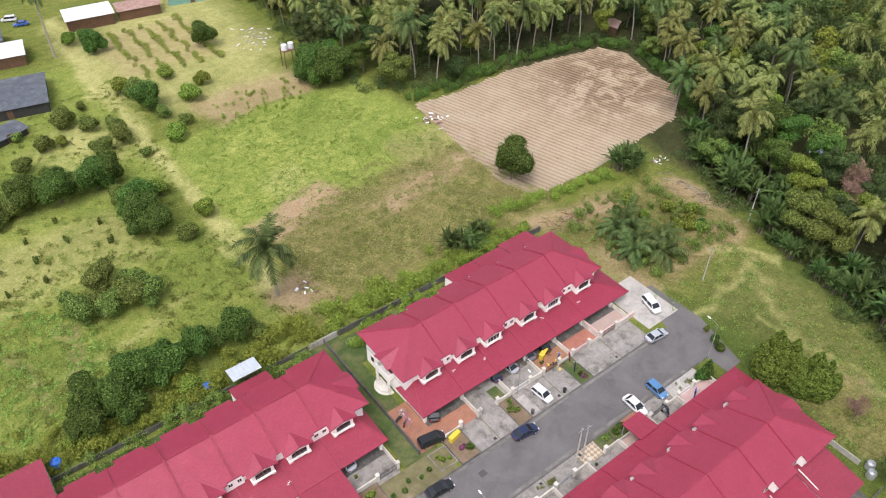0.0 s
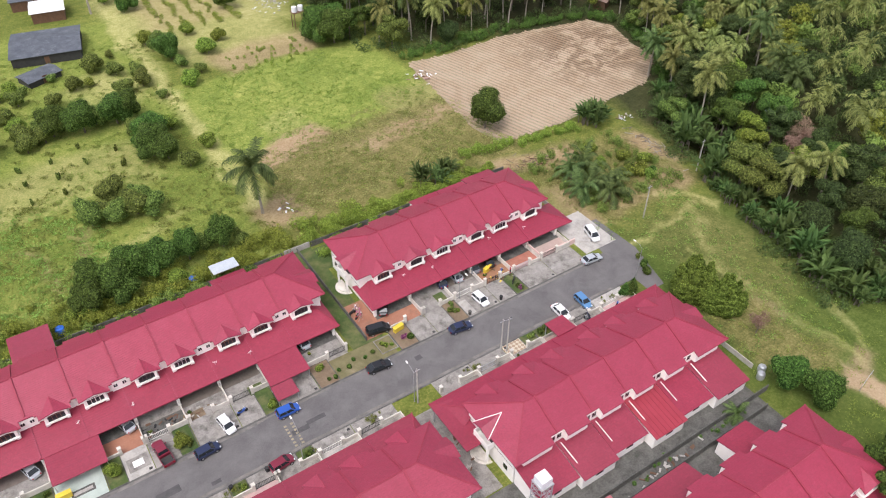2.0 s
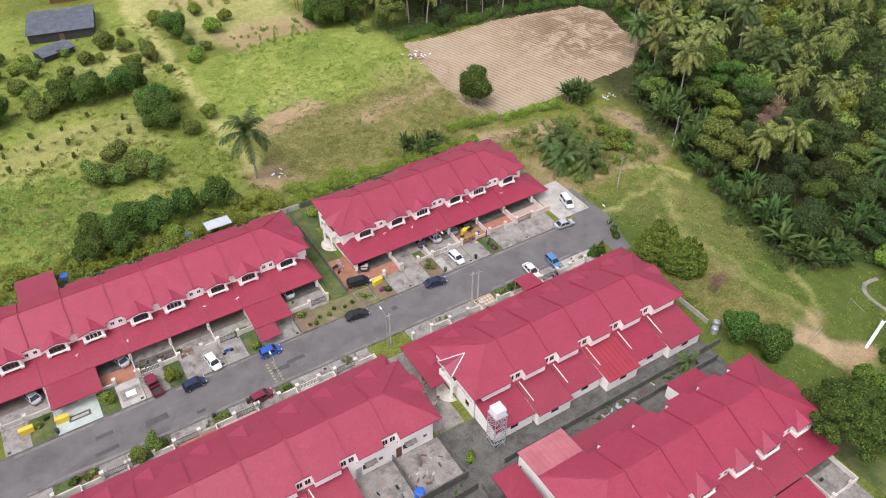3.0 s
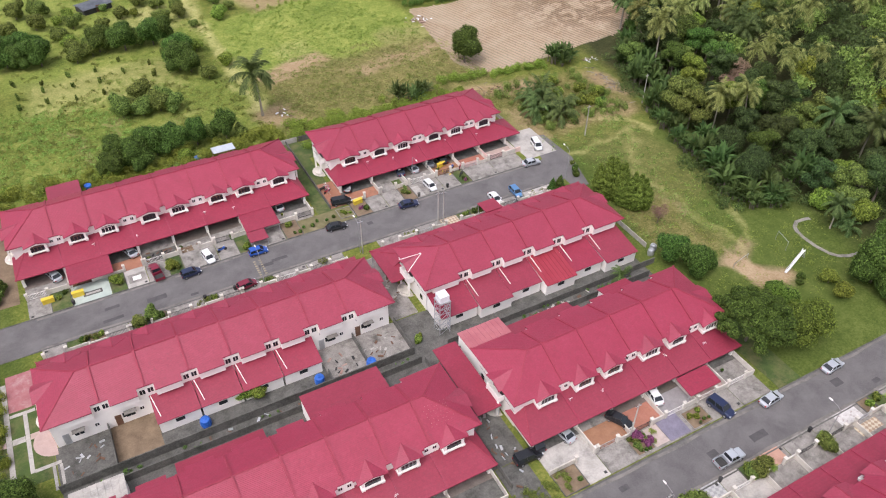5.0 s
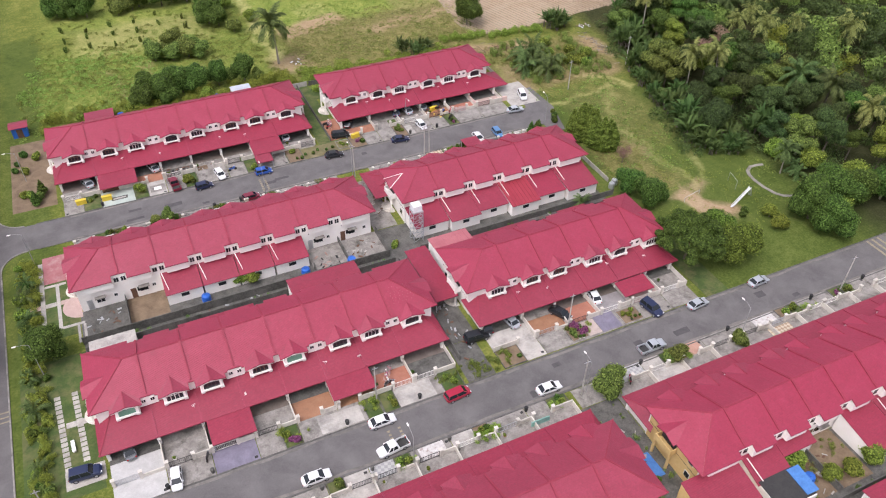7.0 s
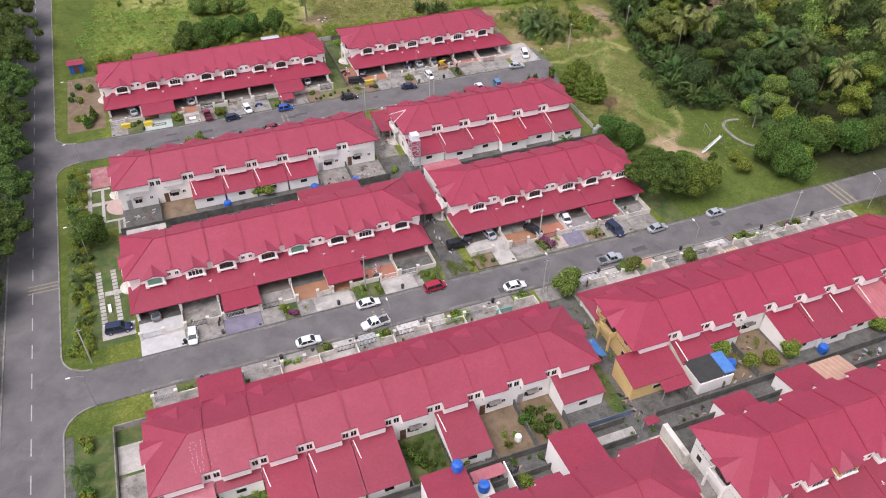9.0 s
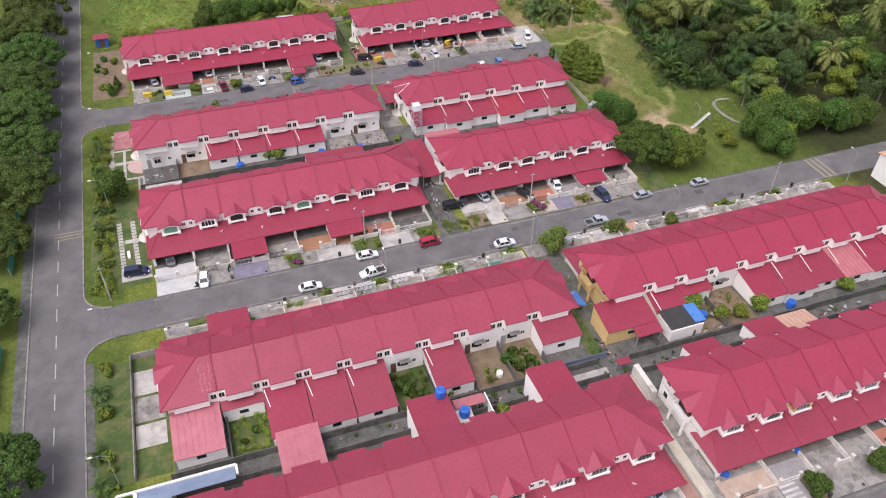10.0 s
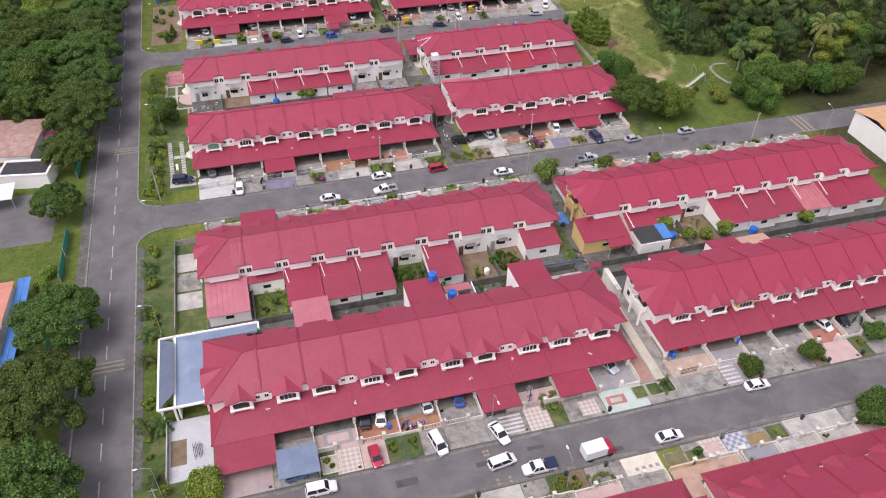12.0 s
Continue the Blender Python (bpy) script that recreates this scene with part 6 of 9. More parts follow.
def antenna(x, y, z, turn):
    t = thing("tv_antenna", (x, y, z), turn, "small grey aluminium television aerial on a roof", "aerial", "roof aerials")
    s = Shape()
    s.bar((0, 0, 0), (0, 0, 0.55), 0.04)
    part("mast", s, STEEL, t)
    s = Shape()
    s.bar((-0.3, 0, 0.54), (0.3, 0, 0.54), 0.05)
    for i in range(3):
        s.bar((-0.26 + 0.22 * i, -0.2 + 0.04 * i, 0.56), (-0.26 + 0.22 * i, 0.2 - 0.04 * i, 0.56), 0.04)
    part("boom", s, FRAME_W, t)


for key in ("A1", "A2", "C1", "C2", "E1", "E2"):
    row, to_w, strips, edges = ROWS_OF_HOUSES[key]
    for k, u in enumerate(strips):
        if (k * 7 + len(strips)) % 3 != 1:
            v = 7.2 + (k % 3) * 0.8
            p = to_w(u + 0.5 - (k % 2), v, 0)
            antenna(row.location.x + p[0], row.location.y + p[1], PORCH_TOP - (v - WALL_V) * PORCH_FALL - 0.02, 40 * k)

# white downpipes and gutters that lie on the rear lean-tos
for key, ks in (("B1", (1, 2, 3, 4)), ("B2", (0, 1, 2, 3, 4)), ("D1", (1, 2, 3, 5)), ("D2", (0, 4, 5, 6, 7))):
    row, to_w, strips, edges = ROWS_OF_HOUSES[key]
    for k in ks:
        u = strips[k] + 0.25
        a, b = to_w(u, -5.6, 4.6), to_w(u + 0.5, -8.6, 3.05)
        s = Shape()
        s.bar((row.location.x + a[0], row.location.y + a[1], 4.4), (row.location.x + b[0], row.location.y + b[1], 3.0), 0.11, 0.1)
        tagged(new("downpipe", s.mesh("downpipe", FRAME_W)), "white plastic rain pipe over a rear roof", "pipe", "rear rain pipes")


def tower(x, y):
    t = thing("water_tower", (x, y, 0), 0, "tall galvanised scaffold tower with white tank", "water tower")
    for i, (px, py) in enumerate(((-0.9, -0.9), (0.9, -0.9), (0.9, 0.9), (-0.9, 0.9))):
        s = Shape()
        s.bar((px, py, 0), (px, py, 6.6), 0.1)
        part("leg", s, STEEL, t)
        qx, qy = ((-0.9, -0.9), (0.9, -0.9), (0.9, 0.9), (-0.9, 0.9))[(i + 1) % 4]
        for z in range(6):
            s = Shape()
            s.bar((px, py, z * 1.1), (qx, qy, z * 1.1 + 1.1), 0.06)
            s.bar((px, py, z * 1.1 + 1.1), (qx, qy, z * 1.1 + 1.1), 0.06)
            part("brace", s, STEEL, t)
    s = Shape()
    s.box(-1.0, -1.0, 6.6, 1.0, 1.0, 6.75)
    part("deck", s, STEEL, t)
    s = Shape()
    s.box(-0.8, -0.8, 6.76, 0.8, 0.8, 7.9)
    part("tank", s, SHEET_WHITE, t)


tower(37.6, 11.9)


# ---- vehicles ----
def paint(name, col, metal=0.2):
    m, nt, p = nodes_of(name)
    n = noise_node(nt, world_pos(nt), 3.0, 3.0)
    nt.links.new(mix(nt, arith(nt, "MULTIPLY", n, 0.22), col, tuple(c * 0.7 + 0.03 for c in col)), p.inputs["Base Color"])
    p.inputs["Roughness"].default_value, p.inputs["Metallic"].default_value = 0.28, metal
    p.inputs["Coat Weight"].default_value = 0.5
    return m


PAINT = {"white": paint("white car paint", (0.78, 0.78, 0.77), 0.0), "silver": paint("silver car paint", (0.52, 0.55, 0.58), 0.35), "black": paint("black car paint", (0.012, 0.013, 0.016)), "navy": paint("navy car paint", (0.015, 0.025, 0.075)), "blue": paint("blue car paint", (0.02, 0.10, 0.45)), "sky": paint("light blue car paint", (0.10, 0.25, 0.48)), "red": paint("red car paint", (0.42, 0.012, 0.045)), "maroon": paint("maroon car paint", (0.22, 0.015, 0.04)), "grey": paint("grey car paint", (0.16, 0.17, 0.18))}
TYRE = surf("black rubber", (0.015, 0.015, 0.015), (0.03, 0.03, 0.03), 2, 9, 0.9, 0.1)
RIM = surf("alloy rim", (0.4, 0.4, 0.42), (0.55, 0.55, 0.57), 2, 9, 0.35, 0.0, metal=0.7)
LAMP_CLEAR, _nt, _p = nodes_of("clear lamp lens")
_p.inputs["Base Color"].default_value, _p.inputs["Roughness"].default_value = (0.7, 0.72, 0.74, 1), 0.12
LAMP_RED, _nt, _p = nodes_of("red lamp lens")
_p.inputs["Base Color"].default_value, _p.inputs["Roughness"].default_value = (0.35, 0.01, 0.01, 1), 0.15

# kind: length, half width, belt height, roof height, cabin at rear foot, rear top, front top, front foot, hood height, tail height
CAR_SHAPES = {
    "sedan": (4.4, 0.85, 0.92, 1.45, -1.75, -1.05, 0.35, 1.15, 0.88, 0.98),
    "hatch": (3.8, 0.82, 0.95, 1.5, -1.82, -1.5, 0.4, 1.1, 0.9, 0.95),
    "mpv": (4.4, 0.86, 1.0, 1.7, -2.12, -1.85, 0.75, 1.5, 0.98, 1.0),
    "suv": (4.6, 0.92, 1.08, 1.8, -2.2, -1.95, 0.5, 1.15, 1.1, 1.05),
    "pickup": (5.1, 0.9, 1.08, 1.75, -0.55, -0.35, 0.75, 1.35, 1.08, 1.05),
}


def ring(x, hw, z0, z1, r):
    r = min(r, (z1 - z0) / 2.1, hw / 2)
    pts = []
    for cy, cz, a0 in ((hw - r, z1 - r, 0), (-hw + r, z1 - r, 90), (-hw + r, z0 + r, 180), (hw - r, z0 + r, 270)):
        for i in range(3):
            w = radians(a0 + 45 * i)
            pts.append((x, cy + r * math.cos(w), cz + r * math.sin(w)))
    return pts


def loft(s, rings):
    n0, k = len(s.v), len(rings[0])
    for rg in rings:
        s.v += rg
    for i in range(len(rings) - 1):
        for j in range(k):
            q = n0 + i * k
            s.f.append((q + j, q + (j + 1) % k, q + k + (j + 1) % k, q + k + j))
    s.f.append(tuple(n0 + j for j in reversed(range(k))))
    s.f.append(tuple(n0 + (len(rings) - 1) * k + j for j in range(k)))


CAR_MADE = {}


def car(kind, color, x, y, turn, label, z=0.04):
    key = (kind, color)
    if key in CAR_MADE:
        ob = copy_thing(CAR_MADE[key], pose(x, y, z, 0, 0, turn))
        ob["label"] = label
        return ob
    L, hw, belt, top, r0, r1, f1, f0, hood, tail = CAR_SHAPES[kind]
    h = L / 2
    t = thing("car" if kind != "pickup" else "pickup_truck", (x, y, z), turn, label, "car" if kind != "pickup" else "pickup truck")
    p = PAINT[color]
    s = Shape()
    if kind == "pickup":
        loft(s, [ring(-0.75, hw, 0.3, belt, 0.16), ring(f0, hw, 0.3, hood + 0.03, 0.2), ring(h - 0.35, hw * 0.97, 0.32, hood - 0.04, 0.24), ring(h, hw * 0.82, 0.38, hood - 0.22, 0.22)])
    else:
        loft(s, [ring(-h, hw * 0.84, 0.38, tail - 0.2, 0.2), ring(-h + 0.22, hw * 0.97, 0.28, tail - 0.02, 0.22), ring(r0 + 0.1, hw, 0.25, belt + 0.02, 0.2), ring(f0 - 0.1, hw, 0.25, belt + 0.02, 0.2), ring(f0 + 0.15, hw, 0.25, hood, 0.22), ring(h - 0.4, hw * 0.97, 0.28, hood - 0.1, 0.24), ring(h - 0.1, hw * 0.9, 0.32, hood - 0.22, 0.24), ring(h, hw * 0.78, 0.4, hood - 0.34, 0.2)])
    part("body", s, p, t, smooth=False)
    tw = hw * 0.78
    g = Shape()
    lo, hi = [(r0, hw * 0.96), (f0, hw * 0.96)], [(r1, tw), (f1, tw)]
    P = lambda a, sg, z_: (a[0], sg * a[1], z_)
    zt = top - 0.05
    g.poly([P(lo[0], -1, belt), P(lo[1], -1, belt), P(hi[1], -1, zt), P(hi[0], -1, zt)])
    part("side_window", g, GLASS, t)
    g = Shape()
    g.poly([P(lo[0], 1, belt), P(hi[0], 1, zt), P(hi[1], 1, zt), P(lo[1], 1, belt)])
    part("side_window", g, GLASS, t)
    g = Shape()
    g.poly([P(lo[1], -1, belt), P(lo[1], 1, belt), P(hi[1], 1, zt), P(hi[1], -1, zt)])
    part("windscreen", g, GLASS, t)
    g = Shape()
    g.poly([P(lo[0], -1, belt), P(hi[0], -1, zt), P(hi[0], 1, zt), P(lo[0], 1, belt)])
    part("rear_window", g, GLASS, t)
    s = Shape()
    loft(s, [ring(r1 - 0.08, tw * 0.9, zt - 0.03, top - 0.03, 0.04), ring(r1 + 0.15, tw + 0.02, zt - 0.05, top, 0.06), ring(f1 - 0.2, tw + 0.02, zt - 0.05, top, 0.06), ring(f1 + 0.06, tw * 0.92, zt - 0.04, top - 0.04, 0.04)])
    part("roof", s, p, t)
    for sg in (-1, 1):
        for a, b in ((lo[0], hi[0]), (lo[1], hi[1])):
            s = Shape()
            s.bar(P(a, sg, belt), P(b, sg, zt), 0.09, 0.09)
            part("pillar", s, p, t)
        for k in (0.5,):
            xa, xb = lo[0][0] + (lo[1][0] - lo[0][0]) * k, hi[0][0] + (hi[1][0] - hi[0][0]) * k
            s = Shape()
            s.bar((xa, sg * (hw * 0.965), belt), (xb, sg * (tw + 0.005), zt), 0.08, 0.06)
            part("pillar", s, p, t)
    if kind == "pickup":
        for bb in ((-h, -hw, 0.42, -0.78, -hw + 0.08, 1.02), (-h, hw - 0.08, 0.42, -0.78, hw, 1.02), (-h, -hw + 0.081, 0.42, -h + 0.07, hw - 0.081, 1.0), (-h + 0.071, -hw + 0.081, 0.5, -0.8, hw - 0.081, 0.58)):
            s = Shape()
            s.box(*bb)
            part("bed_panel", s, p if bb[2] < 0.5 else SHADE, t)
    for sx in (-1, 1):
        for sy in (-1, 1):
            s = Shape()
            wx_, r = sx * L * 0.305, 0.31 if kind not in ("suv", "pickup") else 0.37
            s.tube([(wx_, sy * (hw - 0.19), r), (wx_, sy * (hw + 0.015), r)], [r, r], 14)
            w = part("wheel", s, TYRE, t)
            s = Shape()
            s.tube([(wx_, sy * (hw - 0.02), r), (wx_, sy * (hw + 0.025), r)], [r * 0.62, r * 0.58], 12)
            part("rim", s, RIM, w)
    for sy in (-1, 1):
        s = Shape()
        s.box(h - 0.24, sy * hw * 0.66 - 0.16, hood - 0.36, h - 0.03, sy * hw * 0.66 + 0.16, hood - 0.2)
        part("headlight", s, LAMP_CLEAR, t)
        s = Shape()
        s.box(-h - 0.01, sy * hw * 0.72 - 0.11, tail - 0.4, -h + 0.16, sy * hw * 0.72 + 0.11, tail - 0.17)
        part("tail_light", s, LAMP_RED, t)
        s = Shape()
        s.box(f0 - 0.35, sy * (hw + 0.1) - 0.09, belt - 0.02, f0 - 0.2, sy * (hw + 0.1) + 0.09, belt + 0.12)
        part("mirror", s, p, t)
    t.scale = (0.9, 0.9, 0.9)
    CAR_MADE[key] = t
    return t


for kind, color, x, y, a, label in (
    ("mpv", "white", 80.5, 49.4, -105, "white people carrier parked at the street's end"),
    ("mpv", "black", 36.1, 50.2, -10, "black people carrier parked before the end house"),
    ("sedan", "navy", 47.2, 43.4, -8, "dark navy saloon parked along the kerb"),
    ("sedan", "black", 32.4, 43.5, -6, "black saloon parked by the grass verge"),
    ("hatch", "white", 53.6, 46.8, -86, "white hatchback parked nose to the street"),
    ("sedan", "silver", 75.8, 44.3, -6, "silver saloon parked by the turning bay"),
    ("hatch", "sky", 67.5, 37.2, -93, "blue hatchback parked on a driveway"),
    ("sedan", "white", 62.8, 37.2, -92, "white saloon parked on a driveway"),
    ("hatch", "blue", 17.5, 43.5, -1, "bright blue hatchback parked along the street"),
    ("hatch", "white", 9.3, 46.0, -81, "white hatchback reversed onto a driveway"),
    ("hatch", "navy", 5.6, 43.4, 4, "dark blue hatchback parked along the kerb"),
    ("pickup", "maroon", 0.4, 46.3, 96, "maroon pickup parked on a driveway"),
    ("hatch", "maroon", 13.2, 36.0, 6, "maroon hatchback parked by the south kerb"),
    ("mpv", "red", 28.9, -23.5, 4, "red people carrier parked along the middle street"),
    ("sedan", "white", 17.2, -23.4, 0, "white saloon with dark roof glass at the kerb"),
    ("pickup", "white", 17.0, -28.1, 186, "white pickup parked at the south kerb"),
    ("sedan", "white", 41.6, -28.0, -1, "white saloon parked on the middle street"),
    ("pickup", "silver", 60.3, -27.6, -1, "silver double cab pickup with open bed"),
    ("sedan", "silver", 73.0, -23.0, 4, "silver saloon parked beside the park"),
    ("suv", "navy", 65.4, -20.7, -80, "navy off-roader parked on a driveway"),
    ("suv", "black", 36.5, -14.6, -2, "black off-roader parked in the side passage"),
    ("hatch", "white", -10.6, -20.9, -95, "white hatchback parked on a pale driveway"),
    ("suv", "navy", -21.3, -15.1, -4, "navy off-roader parked on a garden drive"),
    ("sedan", "white", 6.1, -28.2, 0, "white saloon parked along the south kerb"),
    ("hatch", "red", 3.2, -87.6, -86, "bright red hatchback parked on tiles"),
    ("mpv", "white", 11.9, -87.7, -78, "white people carrier parked on a driveway"),
    ("sedan", "white", 20.6, -88.2, -74, "white saloon parked beside a lamp post"),
    ("hatch", "sky", -7.4, -87.6, 5, "pale blue hatchback under a metal awning"),
    ("suv", "white", -4.6, -90.6, 0, "white off-roader parked at the kerb"),
    ("mpv", "white", 19.5, -92.7, 8, "white people carrier standing on the south street"),
    ("sedan", "white", 43.4, -94.7, 0, "white saloon parked at the south kerb"),
    ("sedan", "white", 60.5, -89.8, -1, "white saloon parked beside a shrub bed"),
    ("hatch", "white", 78.0, -81.5, -73, "white hatchback inside a car porch"),
    ("sedan", "black", 81.5, -81.0, -75, "black saloon inside a car porch"),
    ("pickup", "white", 130.1, -27.8, 4, "white pickup parked far along the street"),
    ("sedan", "white", -37.9, 95.6, 90, "white saloon on the main road edge"),
    ("mpv", "white", 25.4, 231.3, 160, "white people carrier parked by the farm track"),
    ("sedan", "blue", 27.3, 226.2, 165, "blue saloon parked by the farm track"),
    ("sedan", "silver", 86.0, -22.9, 3, "silver saloon parked under the spreading tree"),
):
    car(kind, color, x, y, a, label)
for color, x, y, a in (("navy", 50.4, 54.2, 80), ("silver", 53.1, 54.0, 95), ("grey", 57.0, 54.2, 85), ("black", 59.8, 54.0, 92), ("black", 39.2, 54.0, 60), ("silver", -15.2, 53.6, 110), ("silver", -2.6, 54.0, 108), ("silver", 24.8, 54.6, 95), ("black", 51.1, -15.6, -62), ("silver", 42.9, -13.6, 100), ("white", 58.3, -14.4, 80), ("black", 38.6, -13.0, 90), ("grey", -15.8, -13.5, 100), ("silver", 40.5, -80.6, -70), ("white", 5.2, -81.2, 80), ("blue", 16.6, -80.6, 90), ("white", 11.8, -80.6, 95), ("black", 2.9, -81.0, 85)):
    car("sedan", color, x, y, a, color + " saloon parked under a porch roof", 0.15)


def box_truck(x, y, turn):
    t = thing("box_truck", (x, y, 0.04), turn, "small lorry with white box and red cab", "truck")
    s = Shape()
    loft(s, [ring(-2.3, 0.95, 0.75, 2.35, 0.06), ring(0.9, 0.95, 0.75, 2.35, 0.06)])
    part("cargo_box", s, SHEET_WHITE, t)
    s = Shape()
    loft(s, [ring(1.0, 0.85, 0.45, 1.9, 0.12), ring(1.8, 0.85, 0.45, 1.9, 0.15), ring(2.3, 0.83, 0.45, 1.15, 0.15)])
    c = part("cab", s, PAINT["red"], t)
    s = Shape()
    s.poly([(1.86, -0.72, 1.8), (1.86, 0.72, 1.8), (2.3, 0.72, 1.2), (2.3, -0.72, 1.2)])
    part("windscreen", s, GLASS, c)
    for sx in (-1.4, 1.6):
        for sy in (-1, 1):
            s = Shape()
            s.tube([(sx, sy * 0.62, 0.36), (sx, sy * 0.86, 0.36)], [0.36, 0.36], 12)
            part("wheel", s, TYRE, t)
    s = Shape()
    s.box(-2.2, -0.4, 0.5, 1.6, 0.4, 0.74)
    part("chassis", s, SHADE, t)


box_truck(32.6, -94.6, 4)
# pickup with a blue load cover
car("pickup", "white", 24.0, -94.8, 180, "white pickup with a dark blue bed cover")
s = Shape()
s.slab([(24.95, -95.66, 1.12), (26.5, -95.66, 1.1), (26.5, -93.94, 1.1), (24.95, -93.94, 1.12)], 0.06)
tagged(new("bed_cover", s.mesh("bed_cover", PAINT["navy"])), "dark blue cover lying on a pickup bed", "cover")


def motorbike(x, y, turn, color, z):
    t = thing("motorbike", (x, y, z), turn, color + " motorbike standing on a driveway", "motorbike", "parked motorbikes")
    for sx in (-0.62, 0.62):
        s = Shape()
        s.tube([(sx, -0.06, 0.28), (sx, 0.06, 0.28)], [0.28, 0.28], 12)
        part("wheel", s, TYRE, t)
    s = Shape()
    loft(s, [ring(-0.7, 0.1, 0.55, 0.75, 0.05), ring(-0.1, 0.15, 0.35, 0.75, 0.08), ring(0.35, 0.12, 0.4, 0.85, 0.07), ring(0.6, 0.06, 0.6, 0.95, 0.03)])
    part("body", s, PAINT[color], t)
    s = Shape()
    s.box(-0.6, -0.12, 0.76, 0.05, 0.12, 0.84)
    part("seat", s, TYRE, t)
    s = Shape()
    s.bar((0.42, -0.34, 1.0), (0.42, 0.34, 1.0), 0.04)
    part("handlebar", s, STEEL, t)


for i, (x, y, a) in enumerate(((61.1, 47.6, 40), (61.9, 49.6, 50), (60.4, 50.4, 30), (65.2, 33.6, 80), (66.0, 34.2, 70), (34.4, 55.8, 20), (35.0, 54.8, 30), (71.5, 33.4, 30), (20.4, -17.4, 30), (21.0, -17.9, 60), (-6.2, -19.0, 70), (9.0, -84.0, 20), (8.2, -83.4, 40), (27.0, -83.2, 60), (83.6, -82.0, 30), (84.6, -82.4, 50), (53.5, -31.5, 60), (12.0, 47.0, 10))):
    motorbike(x, y, a, ("black", "red", "blue", "grey", "navy")[i % 5], 0.07 if i in (0,) else 0.025 if i in (5, 6) else 0.11)


# ---- poles, bins and park things ----
POLE_GREY = surf("weathered grey pole", (0.24, 0.24, 0.235), (0.34, 0.335, 0.32), 1, 6, 0.7, 0.1)


def street_lamp(x, y, turn, high=6.6, label="grey steel street lamp with white head"):
    t = thing("street_lamp", (x, y, 0), turn, label, "street lamp", "street lamps")
    s = Shape()
    s.tube([(0, 0, 0), (0, 0, high * 0.5), (0, 0, high)], [0.075, 0.055, 0.04], 8)
    part("pole", s, POLE_GREY, t)
    s = Shape()
    s.tube([(0, 0, high - 0.1), (0.7, 0, high + 0.25), (1.6, 0, high + 0.35)], [0.04, 0.036, 0.03], 6)
    part("arm", s, POLE_GREY, t)
    s = Shape()
    loft(s, [ring(1.5, 0.07, high + 0.3, high + 0.4, 0.04), ring(1.72, 0.14, high + 0.28, high + 0.42, 0.06), ring(2.1, 0.09, high + 0.3, high + 0.39, 0.04)])
    part("lamp_head", s, FRAME_W, t)


for x, y, a in ((-25.2, -29.4, 180), (-25.0, -56.8, 180), (-24.6, -86.2, 180), (-25.6, 5.6, 180), (-25.8, 33.0, 180), (-26.2, 60.0, 180), (20.2, -86.0, 270), (16.0, 35.6, 90), (33.6, 35.3, 90), (74.6, -31.4, 90), (46.4, -30.6, 90), (51.0, 49.2, 270), (18.6, -31.6, 90), (115.2, -31.4, 90), (79.4, 37.0, 90), (26.5, -98.5, 90)):
    street_lamp(x, y, a)


def utility_pole(x, y, high=7.5):
    t = thing("utility_pole", (x, y, 0), 0, "slim pale concrete utility pole on the grass", "pole", "utility poles")
    s = Shape()
    s.tube([(0, 0, 0), (0, 0, high)], [0.13, 0.08], 8)
    part("pole", s, CONC_LIGHT, t)
    s = Shape()
    s.bar((-0.5, 0, high - 0.4), (0.5, 0, high - 0.4), 0.09)
    part("crossarm", s, STEEL, t)
    for i in (-0.4, 0, 0.4):
        s = Shape()
        s.tube([(i, 0, high - 0.36), (i, 0, high - 0.16)], [0.05, 0.03], 6)
        part("insulator", s, SHADE, t)


POLES = ((92.4, 48.2), (112.6, 53.4), (-25.6, -20.6), (45.6, -30.6), (49.6, 35.9), (50.6, 35.7), (33.9, 34.9), (50.9, -18.4), (17.9, -19.4), (97.8, -29.8), (-24.2, -89.8))
for x, y in POLES:
    utility_pole(x, y)


def bin_(x, y, m_=TYRE):
    t = thing("waste_bin", (x, y, 0.08), random.uniform(0, 90), "small dark plastic waste bin by the kerb", "bin", "kerbside bins")
    s = Shape()
    s.tube([(0, 0, 0), (0, 0, 0.75)], [0.22, 0.29], 10)
    part("body", s, m_, t)
    s = Shape()
    s.tube([(0, 0, 0.75), (0, 0, 0.84)], [0.31, 0.26], 10)
    part("lid", s, m_, t)


rb = random.Random(3)
for key, v in (("A1", 17.9), ("A2", 17.9), ("B1", 14.5), ("B2", 14.5), ("C1", 17.3), ("C2", 17.3), ("D1", 15.4), ("D2", 15.9), ("E1", 17.1), ("E2", 17.1), ("F1", 16.0), ("F2", 16.0)):
    row, to_w, strips, edges = ROWS_OF_HOUSES[key]
    for u in strips:
        if rb.random() < 0.45:
            p = to_w(u + rb.uniform(-0.7, 0.7), v, 0)
            bin_(row.location.x + p[0], row.location.y + p[1], rb.choice((TYRE, TYRE, SHADE, CONC_DARK)))


def pot(x, y, kind):
    t = thing("potted_plant", (x, y, 0.11), 0, "small leafy plant in a pot", "potted plant", "potted plants")
    o = new("foliage", kind["crown"])
    o.parent = t
    o.matrix_basis = pose(0, 0, 0.3) @ Matrix.Scale(rb.uniform(0.3, 0.5), 4)
    s = Shape()
    s.tube([(0, 0, 0), (0, 0, 0.32), (0, 0, 0.36)], [0.16, 0.25, 0.23], 10)
    part("pot", s, rb.choice((TERRA, CONC_DARK, FRAME_W)), t)


